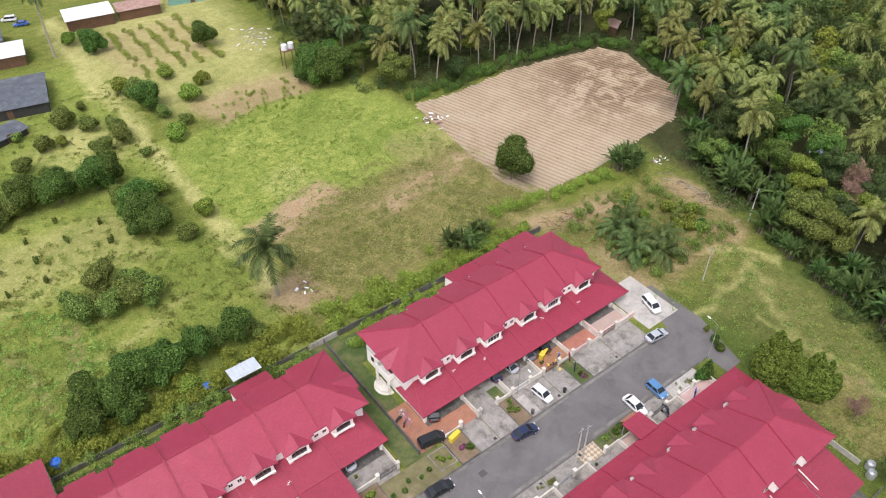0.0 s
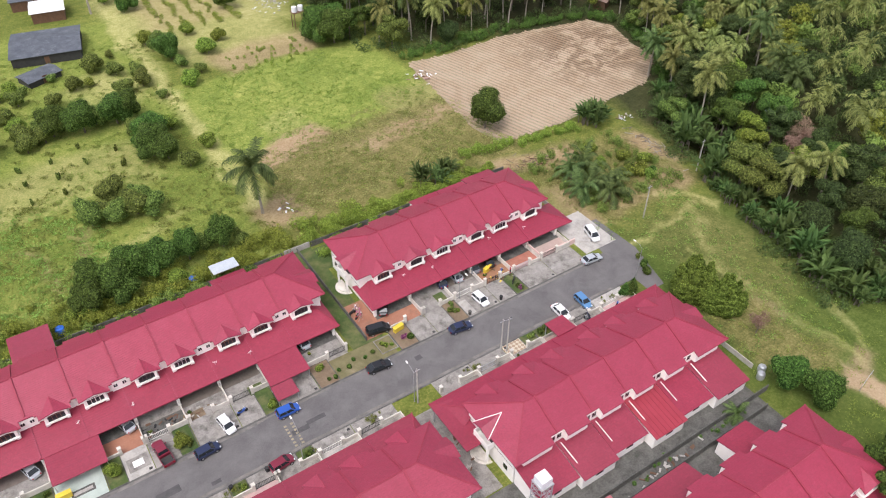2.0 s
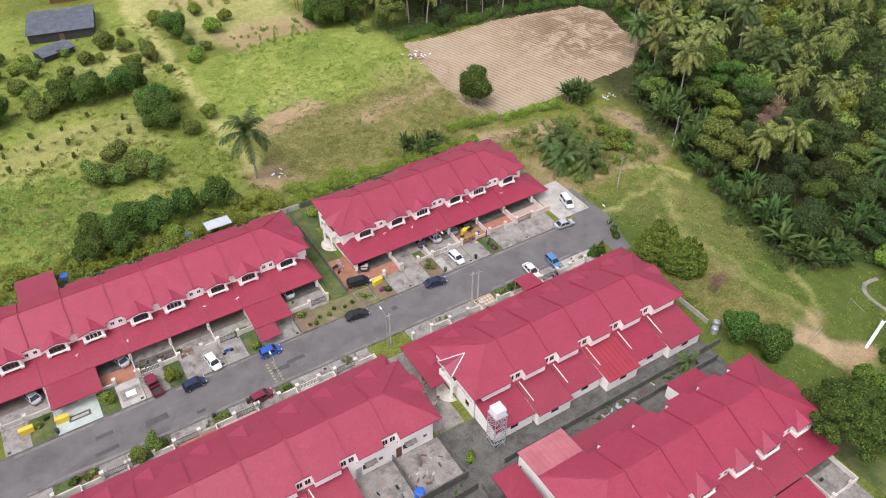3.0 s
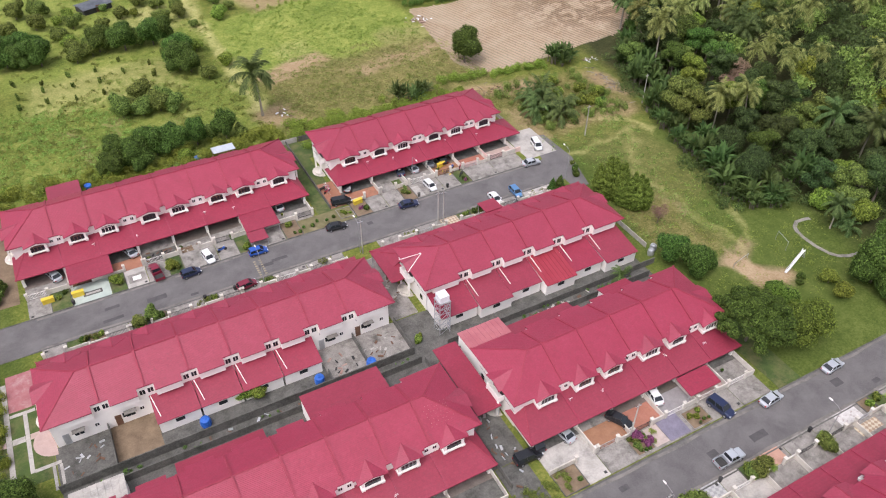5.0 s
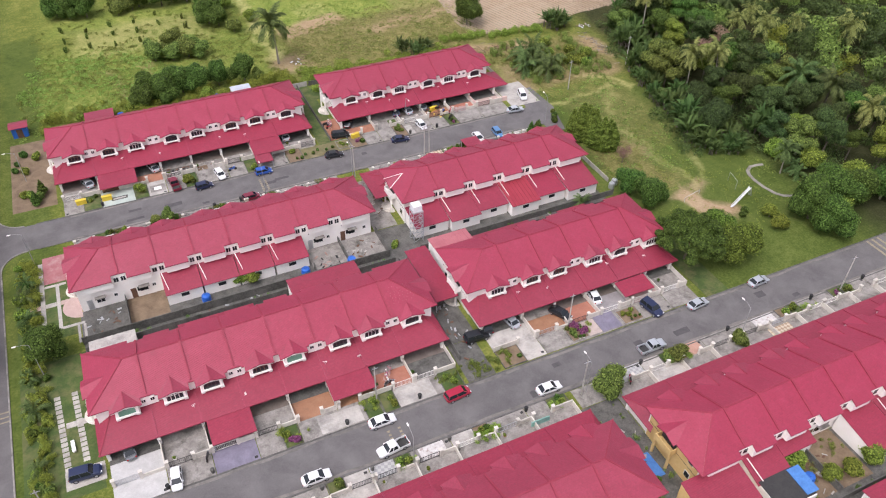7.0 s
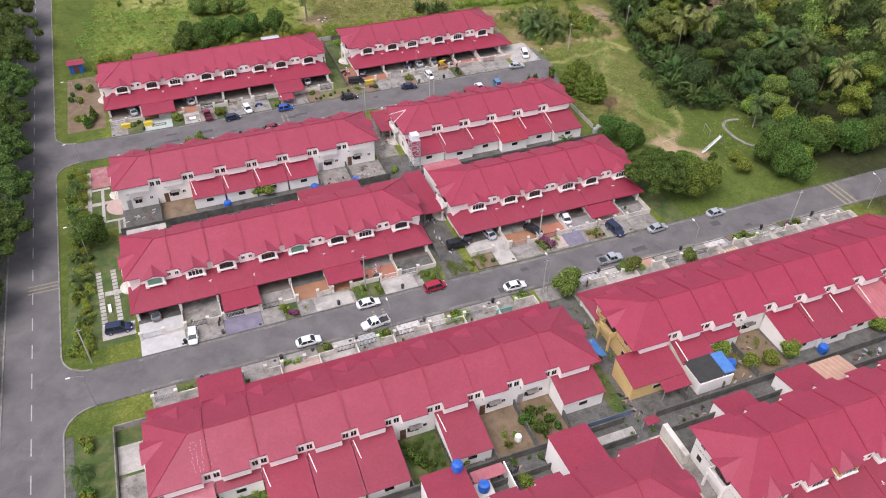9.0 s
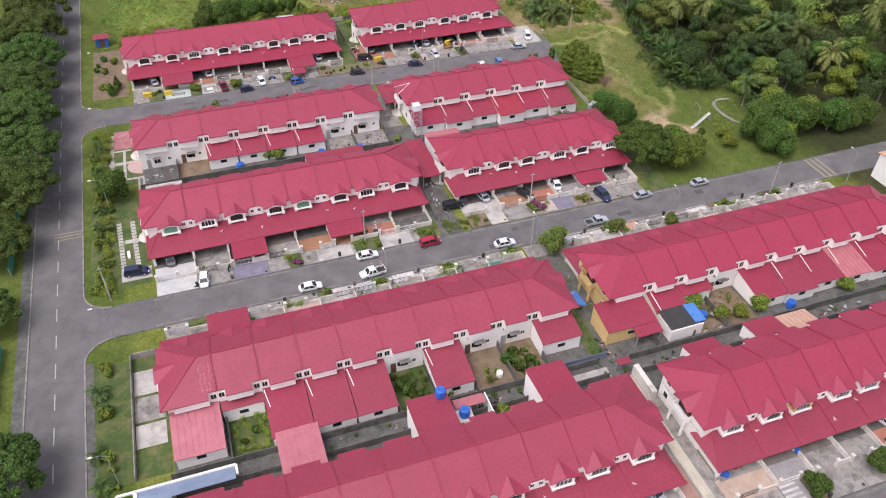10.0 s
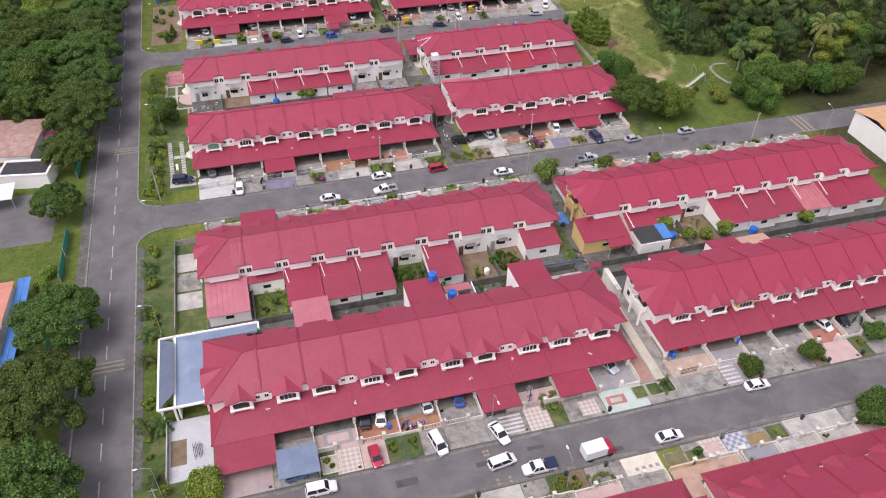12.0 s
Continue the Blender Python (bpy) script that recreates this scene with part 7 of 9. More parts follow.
for key, v in (("A1", 13.4), ("A2", 13.4), ("B2", 12.0), ("C1", 13.4), ("C2", 13.4), ("D1", 12.9), ("E1", 12.9), ("E2", 12.9), ("F2", 12.6)):
    row, to_w, strips, edges = ROWS_OF_HOUSES[key]
    for u in strips:
        for i in range(rb.choice((0, 0, 1, 1))):
            p = to_w(u + rb.uniform(0.4, 1.6), v - rb.uniform(0, 2.0), 0)
            pot(row.location.x + p[0], row.location.y + p[1], rb.choice(SHRUB))

# yellow and coloured clutter by the gates
for x, y, a in ((38.9, 48.7, 10), (-16.8, 47.6, 0), (-12.2, 47.0, 0), (59.0, 52.3, 20)):
    t = thing("yellow_crate", (x, y, 0.1), a, "yellow metal gate box near the wall", "crate")
    s = Shape()
    s.box(-0.9, -0.3, 0, 0.9, 0.3, 0.9)
    part("body", s, YELLOW, t)
    s = Shape()
    s.box(-0.95, -0.35, 0.9, 0.95, 0.35, 0.97)
    part("lid", s, YELLOW, t)

# blue tarpaulin and dark flat roof behind the yellow house
s = Shape()
s.slab([(57.2, -57.8, 2.5), (63.0, -57.8, 2.5), (63.0, -53.6, 2.7), (57.2, -53.6, 2.7)], 0.12)
tagged(new("flat_roof", s.mesh("flat_roof", SHADE)), "dark flat roof over a walled rear yard", "roof")
wall_run(57.2, -57.9, 63.0, -57.9, 2.4, WALL, "white rendered rear wall")
wall_run(57.25, -57.8, 57.25, -53.5, 2.4, WALL, "white rendered rear wall")
wall_run(62.9, -57.8, 62.9, -53.5, 2.4, WALL, "white rendered rear wall")
s = Shape()
s.slab([(61.6, -57.6, 2.68), (63.6, -57.6, 2.6), (63.6, -53.8, 2.85), (61.6, -53.8, 2.9)], 0.1)
tagged(new("tarpaulin", s.mesh("tarpaulin", TARP)), "folded blue tarpaulin lying on a roof", "tarpaulin")
s = Shape()
s.slab([(58.0, -63.2, 2.4), (62.5, -63.2, 2.4), (62.5, -61.8, 2.6), (58.0, -61.8, 2.6)], 0.08)
tagged(new("canopy_sheet", s.mesh("canopy_sheet", surf("light blue sheet", (0.20, 0.42, 0.58), (0.30, 0.52, 0.68), 1, 5, 0.5, 0))), "light blue sheet canopy over the back lane", "canopy")
for x in (58.2, 62.3):
    for y in (-63.0, -61.95):
        s = Shape()
        s.box(x - 0.05, y - 0.05, 0, x + 0.05, y + 0.05, 2.4)
        tagged(new("canopy_post", s.mesh("canopy_post", STEEL)), "thin steel post under a canopy", "post")

# park: path, slide, goal frames
loop = [(112.6, 4.6), (111.3, 4.9), (109.5, 5.0), (108.0, 4.1), (107.3, 2.8), (107.0, 1.2), (107.0, -1.8), (107.6, -4.2), (108.4, -5.4), (110.0, -6.3), (113.3, -6.8), (116.5, -7.6)]
left, right = [], []
for i, (x, y) in enumerate(loop):
    (ax, ay), (bx_, by_) = loop[max(0, i - 1)], loop[min(len(loop) - 1, i + 1)]
    k = 0.36 / math.hypot(bx_ - ax, by_ - ay)
    left.append((x - (by_ - ay) * k, y + (bx_ - ax) * k, 0.06))
    right.append((x + (by_ - ay) * k, y - (bx_ - ax) * k, 0.06))
s = Shape()
for i in range(len(loop) - 1):
    s.slab([right[i], right[i + 1], left[i + 1], left[i]], 0.06)
flat("park_path", s, CONC, "curved grey concrete park path on the grass", "path")


def playground_slide(x, y, turn):
    t = thing("playground_slide", (x, y, 0), turn, "pale metal playground slide on grass", "slide")
    s = Shape()
    s.slab([(0, -0.2, 0.25), (1.0, -0.2, 0.4), (5.2, -0.2, 2.4), (5.2, 0.2, 2.4), (1.0, 0.2, 0.4), (0, 0.2, 0.25)][:2] + [(1.0, 0.2, 0.4), (0, 0.2, 0.25)], 0.06)
    s.slab([(1.0, -0.2, 0.4), (5.2, -0.2, 2.4), (5.2, 0.2, 2.4), (1.0, 0.2, 0.4)], 0.06)
    part("chute", s, SHEET_WHITE, t)
    for sy in (-0.22, 0.22):
        s = Shape()
        s.bar((0.2, sy, 0.42), (5.2, sy, 2.62), 0.05, 0.16)
        part("rail", s, SHEET_WHITE, t)
    s = Shape()
    for sy in (-0.2, 0.4):
        s.bar((5.2, sy, 2.6), (6.3, sy, 0), 0.08)
    for i in range(6):
        s.bar((5.35 + 0.15 * i, -0.2, 2.2 - 0.38 * i), (5.35 + 0.15 * i, 0.2, 2.2 - 0.38 * i), 0.06)
    part("ladder", s, STEEL, t)


playground_slide(96.4, -4.3, 14)
for x, y, a, wide, high in ((91.5, 1.4, 12, 2.2, 1.0), (101.6, 1.6, 75, 1.6, 2.0)):
    t = thing("goal_frame", (x, y, 0), a, "thin pale metal swing frame on grass", "frame")
    for sx in (-wide, wide):
        s = Shape()
        s.bar((sx, 0, 0), (sx, 0, high), 0.06)
        part("post", s, STEEL, t)
    s = Shape()
    s.bar((-wide, 0, high), (wide, 0, high), 0.06)
    part("crossbar", s, STEEL, t)


# ---- farm sheds and far buildings ----
def shed(name, cx, cy, lx, ly, high, turn, roof_mat, wall_mat, label, pitch=0.6, category="shed"):
    t = thing(name, (cx, cy, 0), turn, label, category)
    s = Shape()
    s.slab([(-lx, -ly, high), (lx, -ly, high), (lx, 0, high + pitch), (-lx, 0, high + pitch)], 0.1)
    s.slab([(-lx, 0, high + pitch), (lx, 0, high + pitch), (lx, ly, high), (-lx, ly, high)], 0.1)
    part("roof", s, roof_mat, t)
    for bb in ((-lx + 0.4, -ly + 0.4, lx - 0.4, -ly + 0.55), (-lx + 0.4, ly - 0.55, lx - 0.4, ly - 0.4), (-lx + 0.4, -ly + 0.56, -lx + 0.55, ly - 0.56), (lx - 0.55, -ly + 0.56, lx - 0.4, ly - 0.56)):
        s = Shape()
        s.box(bb[0], bb[1], 0, bb[2], bb[3], high)
        part("wall", s, wall_mat, t)
    s = Shape()
    s.box(-0.6, -ly + 0.36, 0, 0.6, -ly + 0.398, 2.0)
    part("door", s, WOOD, t)
    return t


shed("farm_shed", 43, 217, 6.4, 4.6, 3.2, -8, SHEET_WHITE, WOOD, "long farm shed with white metal roof", 0.5)
shed("farm_shed", 56, 215, 6.0, 3.6, 2.8, -8, SHEET_RUST, WOOD, "farm shed with rusty brown metal roof", 0.5)
shed("farm_shed", 19, 206, 4.6, 4.8, 3.0, -10, SHEET_WHITE, WOOD, "wooden farm shed with white metal roof", 0.5)
shed("farm_shed", 16, 217, 5.0, 4.5, 3.0, -10, NET, WOOD, "low farm shed with dark roof", 0.5)
shed("farm_shed", 72, 217, 7.0, 4.5, 3.2, -12, SHEET_TEAL, SHEET_TEAL, "farm shed with teal metal roof", 0.5)
shed("shade_house", 14, 183, 8.5, 8.0, 2.6, -12, NET, SHADE, "nursery shade house under dark netting", 0.9)
shed("shade_house", 9, 168, 4.5, 3.0, 1.6, 20, NET, SHADE, "collapsed low dark shade netting", 0.5)
shed("hut", 153, 126, 2.6, 2.2, 2.4, 30, SHEET_RUST, WOOD, "small hut with red metal roof", 0.5, "hut")
shed("hut", 139, 57, 1.5, 1.3, 3.5, 30, SHEET_BLUE, WOOD, "small pale roofed hut among trees", 0.4, "hut")
shed("kiosk", -26.5, 79, 1.9, 1.6, 2.5, 0, SHEET_RED, TANK_BLUE, "small blue kiosk with red roof", 0.4, "kiosk")
shed("house", -55, 4.5, 6.2, 7.2, 3.6, -9, SHEET_RUST, WALL, "white house with rusty stained metal roof", 0.8, "house")
shed("house", -53, -52, 5.5, 10, 3.6, 0, surf("salmon roof", (0.48, 0.18, 0.12), (0.60, 0.27, 0.19), 0.5, 5, 0.6, 0.1), WALL, "house with salmon coloured metal roof", 0.9, "house")
lean_to(-47.4, -45.4, -40.5, 2.8, -63.0, 2.7, TARP, "bright blue sheet canopy beside a house", walls=False, name="canopy", category="canopy")
shed("house", -56, 55, 6, 9, 3.4, 0, SHEET_TEAL, WALL, "house with pale teal metal roof", 0.8, "house")
shed("house", 128, -38, 7, 7, 5.5, 0, surf("orange tile roof", (0.50, 0.26, 0.12), (0.60, 0.36, 0.20), 0.5, 5, 0.6, 0.1), WALL, "white two-storey house with orange roof", 1.2, "house")
s = Shape()
s.box(-56, -28, 0, -44.5, -12, 0.04)
flat("forecourt", s, ASPHALT, "grey concrete forecourt beyond the trees", "yard")
# raised white tank on legs at the field corner
t = thing("tank_stand", (74.5, 161.0, 0), 0, "white water tanks on a raised timber stand", "water tower")
for px in (-1.5, 1.5):
    for py in (-1.0, 1.0):
        s = Shape()
        s.bar((px, py, 0), (px, py, 4.4), 0.16)
        part("leg", s, WOOD, t)
s = Shape()
s.box(-1.8, -1.3, 4.4, 1.8, 1.3, 4.55)
part("deck", s, WOOD, t)
for px in (-0.9, 0.9):
    s = Shape()
    s.tube([(px, 0, 4.56), (px, 0, 5.9)], [0.8, 0.72], 12)
    part("tank", s, SHEET_WHITE, t)
# green mesh fence along the main road's west verge
t = thing("mesh_fence", (-41.6, 0, 0), 0, "bright green mesh fence under the rain trees", "fence")
for i, y in enumerate((-70, -61, -40, -33, -9, -2, 5)):
    s = Shape()
    s.box(-0.03, y, 0.05, 0.03, y + 6.4, 1.9)
    part("panel", s, GREEN_NET, t)
    s = Shape()
    s.box(-0.06, y - 0.12, 0, 0.06, y - 0.01, 2.0)
    part("post", s, STEEL, t)
s = Shape()
s.slab([(east(y) - ROAD_W - 1.8, y, 0.05) for y in (400, 130, -130, -400)] + [(east(y) - ROAD_W - 0.25, y, 0.05) for y in (-400, -130, 130, 400)], 0.05)
flat("pavement_west", s, CONC_DARK, "dark stained roadside drain strip", "pavement")
s = Shape()
s.slab([(east(-84.4) + 0.25, -84.4, 0.06), (east(-84.4) + 1.4, -84.4, 0.06), (east(-33.8) + 1.4, -33.8, 0.06), (east(-33.8) + 0.25, -33.8, 0.06)], 0.06)
flat("pavement_east", s, CONC_DARK, "stained concrete roadside drain strip", "pavement")
# yellow rumble bars
for x0, y, n in ((-36.6, -60.5, 3), (-36.6, 0.5, 3)):
    for i in range(n):
        s = Shape()
        s.box(-35.2, y - 0.9 * i - 0.25, 0.031, -30.4, y - 0.9 * i, 0.04)
        tagged(new("rumble_bar", s.mesh("rumble_bar", LINE_Y)), "faded yellow rumble bar across the main road", "road marking", "rumble bars")
for i in range(3):
    s = Shape()
    s.box(112 + i * 1.3, R2[0] + 0.2, 0.035, 112.5 + i * 1.3, R2[1] - 0.2, 0.042)
    tagged(new("rumble_bar", s.mesh("rumble_bar", LINE_Y)), "faded yellow rumble bar across the street", "road marking", "rumble bars")

# ---- ploughed field ----
FIELD = [(88, 126.5), (99.4, 124.9), (116.5, 126.0), (133, 123.2), (143.6, 121.1), (147, 114.5), (143.5, 104), (143.2, 95.2), (131.4, 86.2), (117.5, 84.8), (103, 83), (86, 83.6), (84, 92), (86.2, 109.8)]


def earth_material(name, dark, mid, light):
    """Dry tilled soil with one broad damp patch where the rows lie lower."""
    m, nt, p = nodes_of(name)
    pos = world_pos(nt)
    n1, n2, n3 = noise_node(nt, pos, 0.12, 6.0, 0.65, 0.6), noise_node(nt, pos, 3.0, 4.0, 0.7), noise_node(nt, pos, 0.22, 5.0, 0.7, 0.8)
    f = arith(nt, "ADD", arith(nt, "MULTIPLY", n1, 0.5), arith(nt, "MULTIPLY", n2, 0.5))
    col = ramp(nt, f, [(0.36, mid), (0.62, light)])
    d = nt.nodes.new("ShaderNodeVectorMath")
    d.operation = "DISTANCE"
    nt.links.new(pos, d.inputs[0])
    d.inputs[1].default_value = (132, 108, 0)
    near = arith(nt, "SUBTRACT", 1.6, arith(nt, "DIVIDE", d.outputs["Value"], 16.0), clamp=True)
    wet = arith(nt, "MULTIPLY", arith(nt, "MULTIPLY", arith(nt, "SUBTRACT", n3, 0.42, clamp=True), 9.0, clamp=True), near, clamp=True)
    nt.links.new(mix(nt, arith(nt, "MULTIPLY", wet, 0.75), col, dark), p.inputs["Base Color"])
    p.inputs["Roughness"].default_value, p.inputs["Specular IOR Level"].default_value = 0.97, 0.2
    bn = nt.nodes.new("ShaderNodeBump")
    bn.inputs["Strength"].default_value, bn.inputs["Distance"].default_value = 0.6, 0.08
    nt.links.new(n2, bn.inputs["Height"])
    nt.links.new(bn.outputs[0], p.inputs["Normal"])
    return m


EARTH = earth_material("dry ploughed earth", (0.2, 0.132, 0.078), (0.34, 0.25, 0.16), (0.43, 0.33, 0.245))
# same soil in darker tones, for the ground between the ridges
TROUGH = earth_material("darker earth between rows", (0.1, 0.066, 0.04), (0.24, 0.17, 0.108), (0.34, 0.30, 0.20))
s = Shape()
s.poly([(x, y, 0.03) for x, y in edge_wobble(FIELD, 2.5, 0.5, 3.1)])
flat("ploughed_field", s, TROUGH, "dry brown ploughed field with furrows", "field")
V, F, PV, PF = [], [], [], []
rf = random.Random(8)
ux, uy = 0.265, -0.964
for i in range(-60, 70):
    c = i * 1.15
    for j in range(-34, 34):
        x, y = 117 + ux * j * 1.2 - uy * c, 105 + uy * j * 1.2 + ux * c
        if not in_poly(x, y, FIELD):
            continue
        h = 0.17 + rf.uniform(-0.06, 0.07)
        a, b = (x - ux * 0.62, y - uy * 0.62), (x + ux * 0.62, y + uy * 0.62)
        n = len(V)
        for px, py in (a, b):
            k = rf.uniform(0.26, 0.36)
            V += [(px + uy * k, py - ux * k, 0.03), (px, py, h), (px - uy * k, py + ux * k, 0.03)]
        F += [(n, n + 3, n + 4, n + 1), (n + 1, n + 4, n + 5, n + 2)]
        if rf.random() < 0.25:
            PV += [(x - 0.05, y, h - 0.05), (x + 0.05, y, h - 0.05), (x + rf.uniform(-0.15, 0.15), y, h + rf.uniform(0.5, 1.1))]
            PF.append((len(PV) - 3, len(PV) - 2, len(PV) - 1))
for (ax, ay), (bx_, by_) in zip(FIELD[7:11], FIELD[8:12]):
    for j in range(int(math.hypot(bx_ - ax, by_ - ay) / 1.3)):
        q = 1.3 * j / math.hypot(bx_ - ax, by_ - ay)
        x, y = ax + (bx_ - ax) * q + rf.uniform(-0.2, 0.2), ay + (by_ - ay) * q - 0.4 + rf.uniform(-0.2, 0.2)
        PV += [(x - 0.07, y, 0), (x + 0.07, y, 0), (x + rf.uniform(-0.2, 0.2), y, rf.uniform(1.2, 2.0))]
        PF.append((len(PV) - 3, len(PV) - 2, len(PV) - 1))
tagged(new("furrows", np_mesh("furrows", V, F, EARTH)), "rows of ploughed earth ridges", "furrows", "", "stuff")
tagged(new("stakes", np_mesh("stakes", PV, PF, BARK)), "thin dry stakes standing in the ploughed rows", "stakes", "", "stuff")

# ---- planting of the fields, gardens and verges ----
def many(kinds, pts, lo=0.8, hi=1.15, group="", label="", tall=1.0):
    for x, y in pts:
        plant(random.choice(kinds), x, y, random.uniform(lo, hi), group=group, label=label, tall=tall)


random.seed(21)
plant(MANGO[1], 86.2, 90.6, 1.2, 30, "", "dense mango tree between the fields", 1.1)
many(MANGO, [(38, 198), (62, 184), (39, 161), (23, 124), (24, 117), (19, 137), (12, 137), (6, 139), (22, 138)], 0.85, 1.1, "orchard trees")
many(ORCH, [(38, 168), (39, 163), (29, 155), (24, 149), (15, 158), (9, 152), (21, 165), (15, 139), (9, 140), (4, 141), (0, 135), (29, 151), (-2, 150), (2, 157), (27, 112)], 0.75, 1.05, "orchard trees")
many(LIME, [(39, 145), (53, 165), (48, 159), (47, 173), (86, 204), (36, 173), (34, 206)], 0.7, 1.05, "orchard trees", "bright green fruit tree on dry grass")
many(LIME + ORCH, [(12, 148), (6, 147), (18, 158), (25, 160), (4, 162), (11, 165), (26, 170), (0, 145), (31, 143), (21, 130), (28, 128), (33, 117), (40, 156), (43, 150)], 0.45, 0.85, "orchard trees", "leafy young fruit tree on grass")
many(ORCH, [(16.2, 100.4), (13.2, 101.8), (9.4, 101.4), (5.2, 102.6), (10.4, 108.4), (7.4, 103.6), (15.0, 104.2)], 0.85, 1.2, "field edge trees")
many(MANGO, [(21.8, 119.6), (23.5, 124.5)], 1.05, 1.2, "orchard trees")
many(MANGO, [(23.2, 83.6), (17.0, 83.6)], 0.72, 0.8, "field edge trees", "tall dark bushy tree behind the terrace", 1.35)
many(ORCH, [(20.2, 84.6), (26.0, 82.4)], 0.6, 0.7, "field edge trees")
many(MANGO, [(11.6, 83.0), (8.6, 83.8), (4.4, 80.6), (1.0, 83.2), (-0.5, 80.0)], 0.75, 1.05, "field edge trees", "dark bushy tree behind the terrace")
many(LIME, [(13.5, 79.0), (-1.5, 79.7), (-3.4, 79.2), (-10.2, 77.0), (-14, 80), (-20, 82)], 0.45, 0.7, "field edge trees")
many(SHRUB[2:3], [(-9.2, 126.9), (-9.3, 122.9), (-9.1, 116.9), (-3.1, 128.2), (-2.8, 122.6), (-2.9, 115.6), (-15.3, 129.1), (-14.9, 122.0), (-15.0, 116.5), (3.2, 128.2), (3.2, 121.6), (3.2, 115.4), (9.1, 131.2), (9.2, 124.3), (15.7, 126.0), (15.6, 119.3)], 0.5, 0.75, "pepper vine posts", "slim leafy pepper vine on a post", 2.2)
many(MANGO, [(-12.5, 138.4), (-8.1, 137.4), (-15.6, 140.7), (-10.0, 144.7)], 0.9, 1.15, "orchard trees", "broad dark orchard tree")
many(ORCH, [(-7.0, 160.2), (-11.1, 170.5), (-5.3, 169.6), (-14.2, 158.0), (4.0, 137.4), (0.2, 139.4)], 0.8, 1.1, "orchard trees")
many(LIME, [(-1.7, 151.5), (0.1, 143.8), (2.6, 141.8), (-1.2, 161.2), (2.0, 163.6)], 0.6, 0.95, "orchard trees", "bright green fruit tree on dry grass")
planted_stuff(SHRUB[1:2], [(44 + r_ * 4.6 + random.uniform(-0.6, 0.6), 176 + j * 2.6) for r_ in range(5) for j in range(12)], 0.8, 1.7, "crop_rows", "rows of bushy crop plants on dry earth", "crops", 1)
planted_stuff(SHRUB[1:2], [(50 + random.uniform(0, 20), 143 + random.uniform(0, 14)) for _ in range(55)], 0.4, 0.8, "young_plants", "scattered young plants on dry earth", "crops", 2)
planted_stuff(SHRUB[1:2], [(36 + random.uniform(0, 42), 75.9 + abs(random.gauss(0, 2.4))) for i in range(120)], 0.7, 1.9, "hedge", "tangled hedge along the rear boundary", "hedge", 3)
planted_stuff(SHRUB[1:2], [(-22 + random.uniform(0, 56), 76.0 + abs(random.gauss(0, 3.2))) for i in range(190)], 0.7, 2.0, "hedge", "tangled green hedge behind the terrace", "hedge", 4)
planted_stuff(SHRUB[1:2], [(76 + i * 0.6 + random.gauss(0, 0.6), 83.5 - i * 0.09 + random.gauss(0, 0.7)) for i in range(46)], 0.8, 1.6, "hedge", "bright green hedge on the field bank", "hedge", 5)
planted_stuff(SHRUB[2:3], [(84 + random.uniform(0, 24), 53 + random.uniform(0, 22)) for i in range(110)], 0.5, 1.7, "scrub", "patchy green scrub on waste ground", "scrub", 6)
many(BANANA, [(66, 79), (69, 80.5), (63, 79.5), (107.4, 78.8), (110, 80), (105.5, 80.2), (108.5, 81)], 0.8, 1.1)
many(PALMS[3:], [(33, 89)], 1.2, 1.2, label="lone coconut palm beside the field")
many([PALMS[1]], [(29, 201)], 1.3, 1.3, label="tall lone coconut palm by the track")
many(SHRUB[:1], [(27, 46.5), (28.6, 46.2), (30, 47), (31.6, 46.4), (26, 45.6), (33, 46.8)], 0.5, 0.7, "verge shrubs", "clipped round bush on the verge")
many(MANGO, [(75, 150), (78, 147), (80, 151)], 1.3, 1.7, label="huge leafy tree at the jungle corner")
many(LOWPALM, [(91.1, 56.1), (90.2, 61), (89.4, 65.5), (94, 58.5), (87, 59.5), (93, 66)], 0.85, 1.05, "low palms")
many(SHRUB, [(104, 60), (105, 58), (102, 62), (103, 57.5), (100, 60), (98, 66), (103, 65), (95, 70), (99, 71), (106, 62), (101.5, 58.5)], 1.2, 2.0, "scrub bushes", "broad green scrub bush on waste ground")
many([BARE], [(132, 44), (136.5, 46.5), (129, 42)], 0.8, 1.0)
many(PALMS[2:], [(131.9, 79.4), (147.5, 59), (133.6, 88), (141, 83), (152, 66), (158, 72)], 0.8, 1.05, "coconut palms of the jungle")
many(MANGO, [(135, 67)], 1.7, 1.7, label="big dense rounded jungle tree")
many(BANANA, [(121.5, 71), (127, 72), (121.5, 60), (119.8, 64.5), (124, 67), (118.5, 57), (124, 55), (121, 51), (127, 62)], 1.0, 1.3, "banana plants at the jungle edge")
plant(CLUST, 84.0, 28.6, 1.0, 20, "park trees")
plant(CLUST, 85.6, 23.8, 0.86, 140, "park trees")
many(SHRUB, [(82.5, 38), (83.4, 40.5), (81.8, 36.5)], 0.8, 1.3, "verge shrubs")
many(MANGO, [(81.0, 7.6), (82.6, 3.4)], 0.72, 0.9, "park trees", "round leafy tree behind the houses")
plant(DOME[0], 78.6, -12.6, 1.0, 30, "park trees")
plant(DOME[1], 85.0, -15.8, 1.0, 80, "park trees")
plant(DOME[1], 88.4, -10.6, 0.7, 200, "park trees")
many(LIME, [(101.1, -9.4), (100.1, -12.6)], 0.6, 0.75, "park trees")
many(MANGO, [(107.5, -12.8), (113, -12), (108, -17.5), (119, -13), (125, -14), (131, -15)], 1.0, 1.3, "park trees", "tall leafy tree at the park's edge")
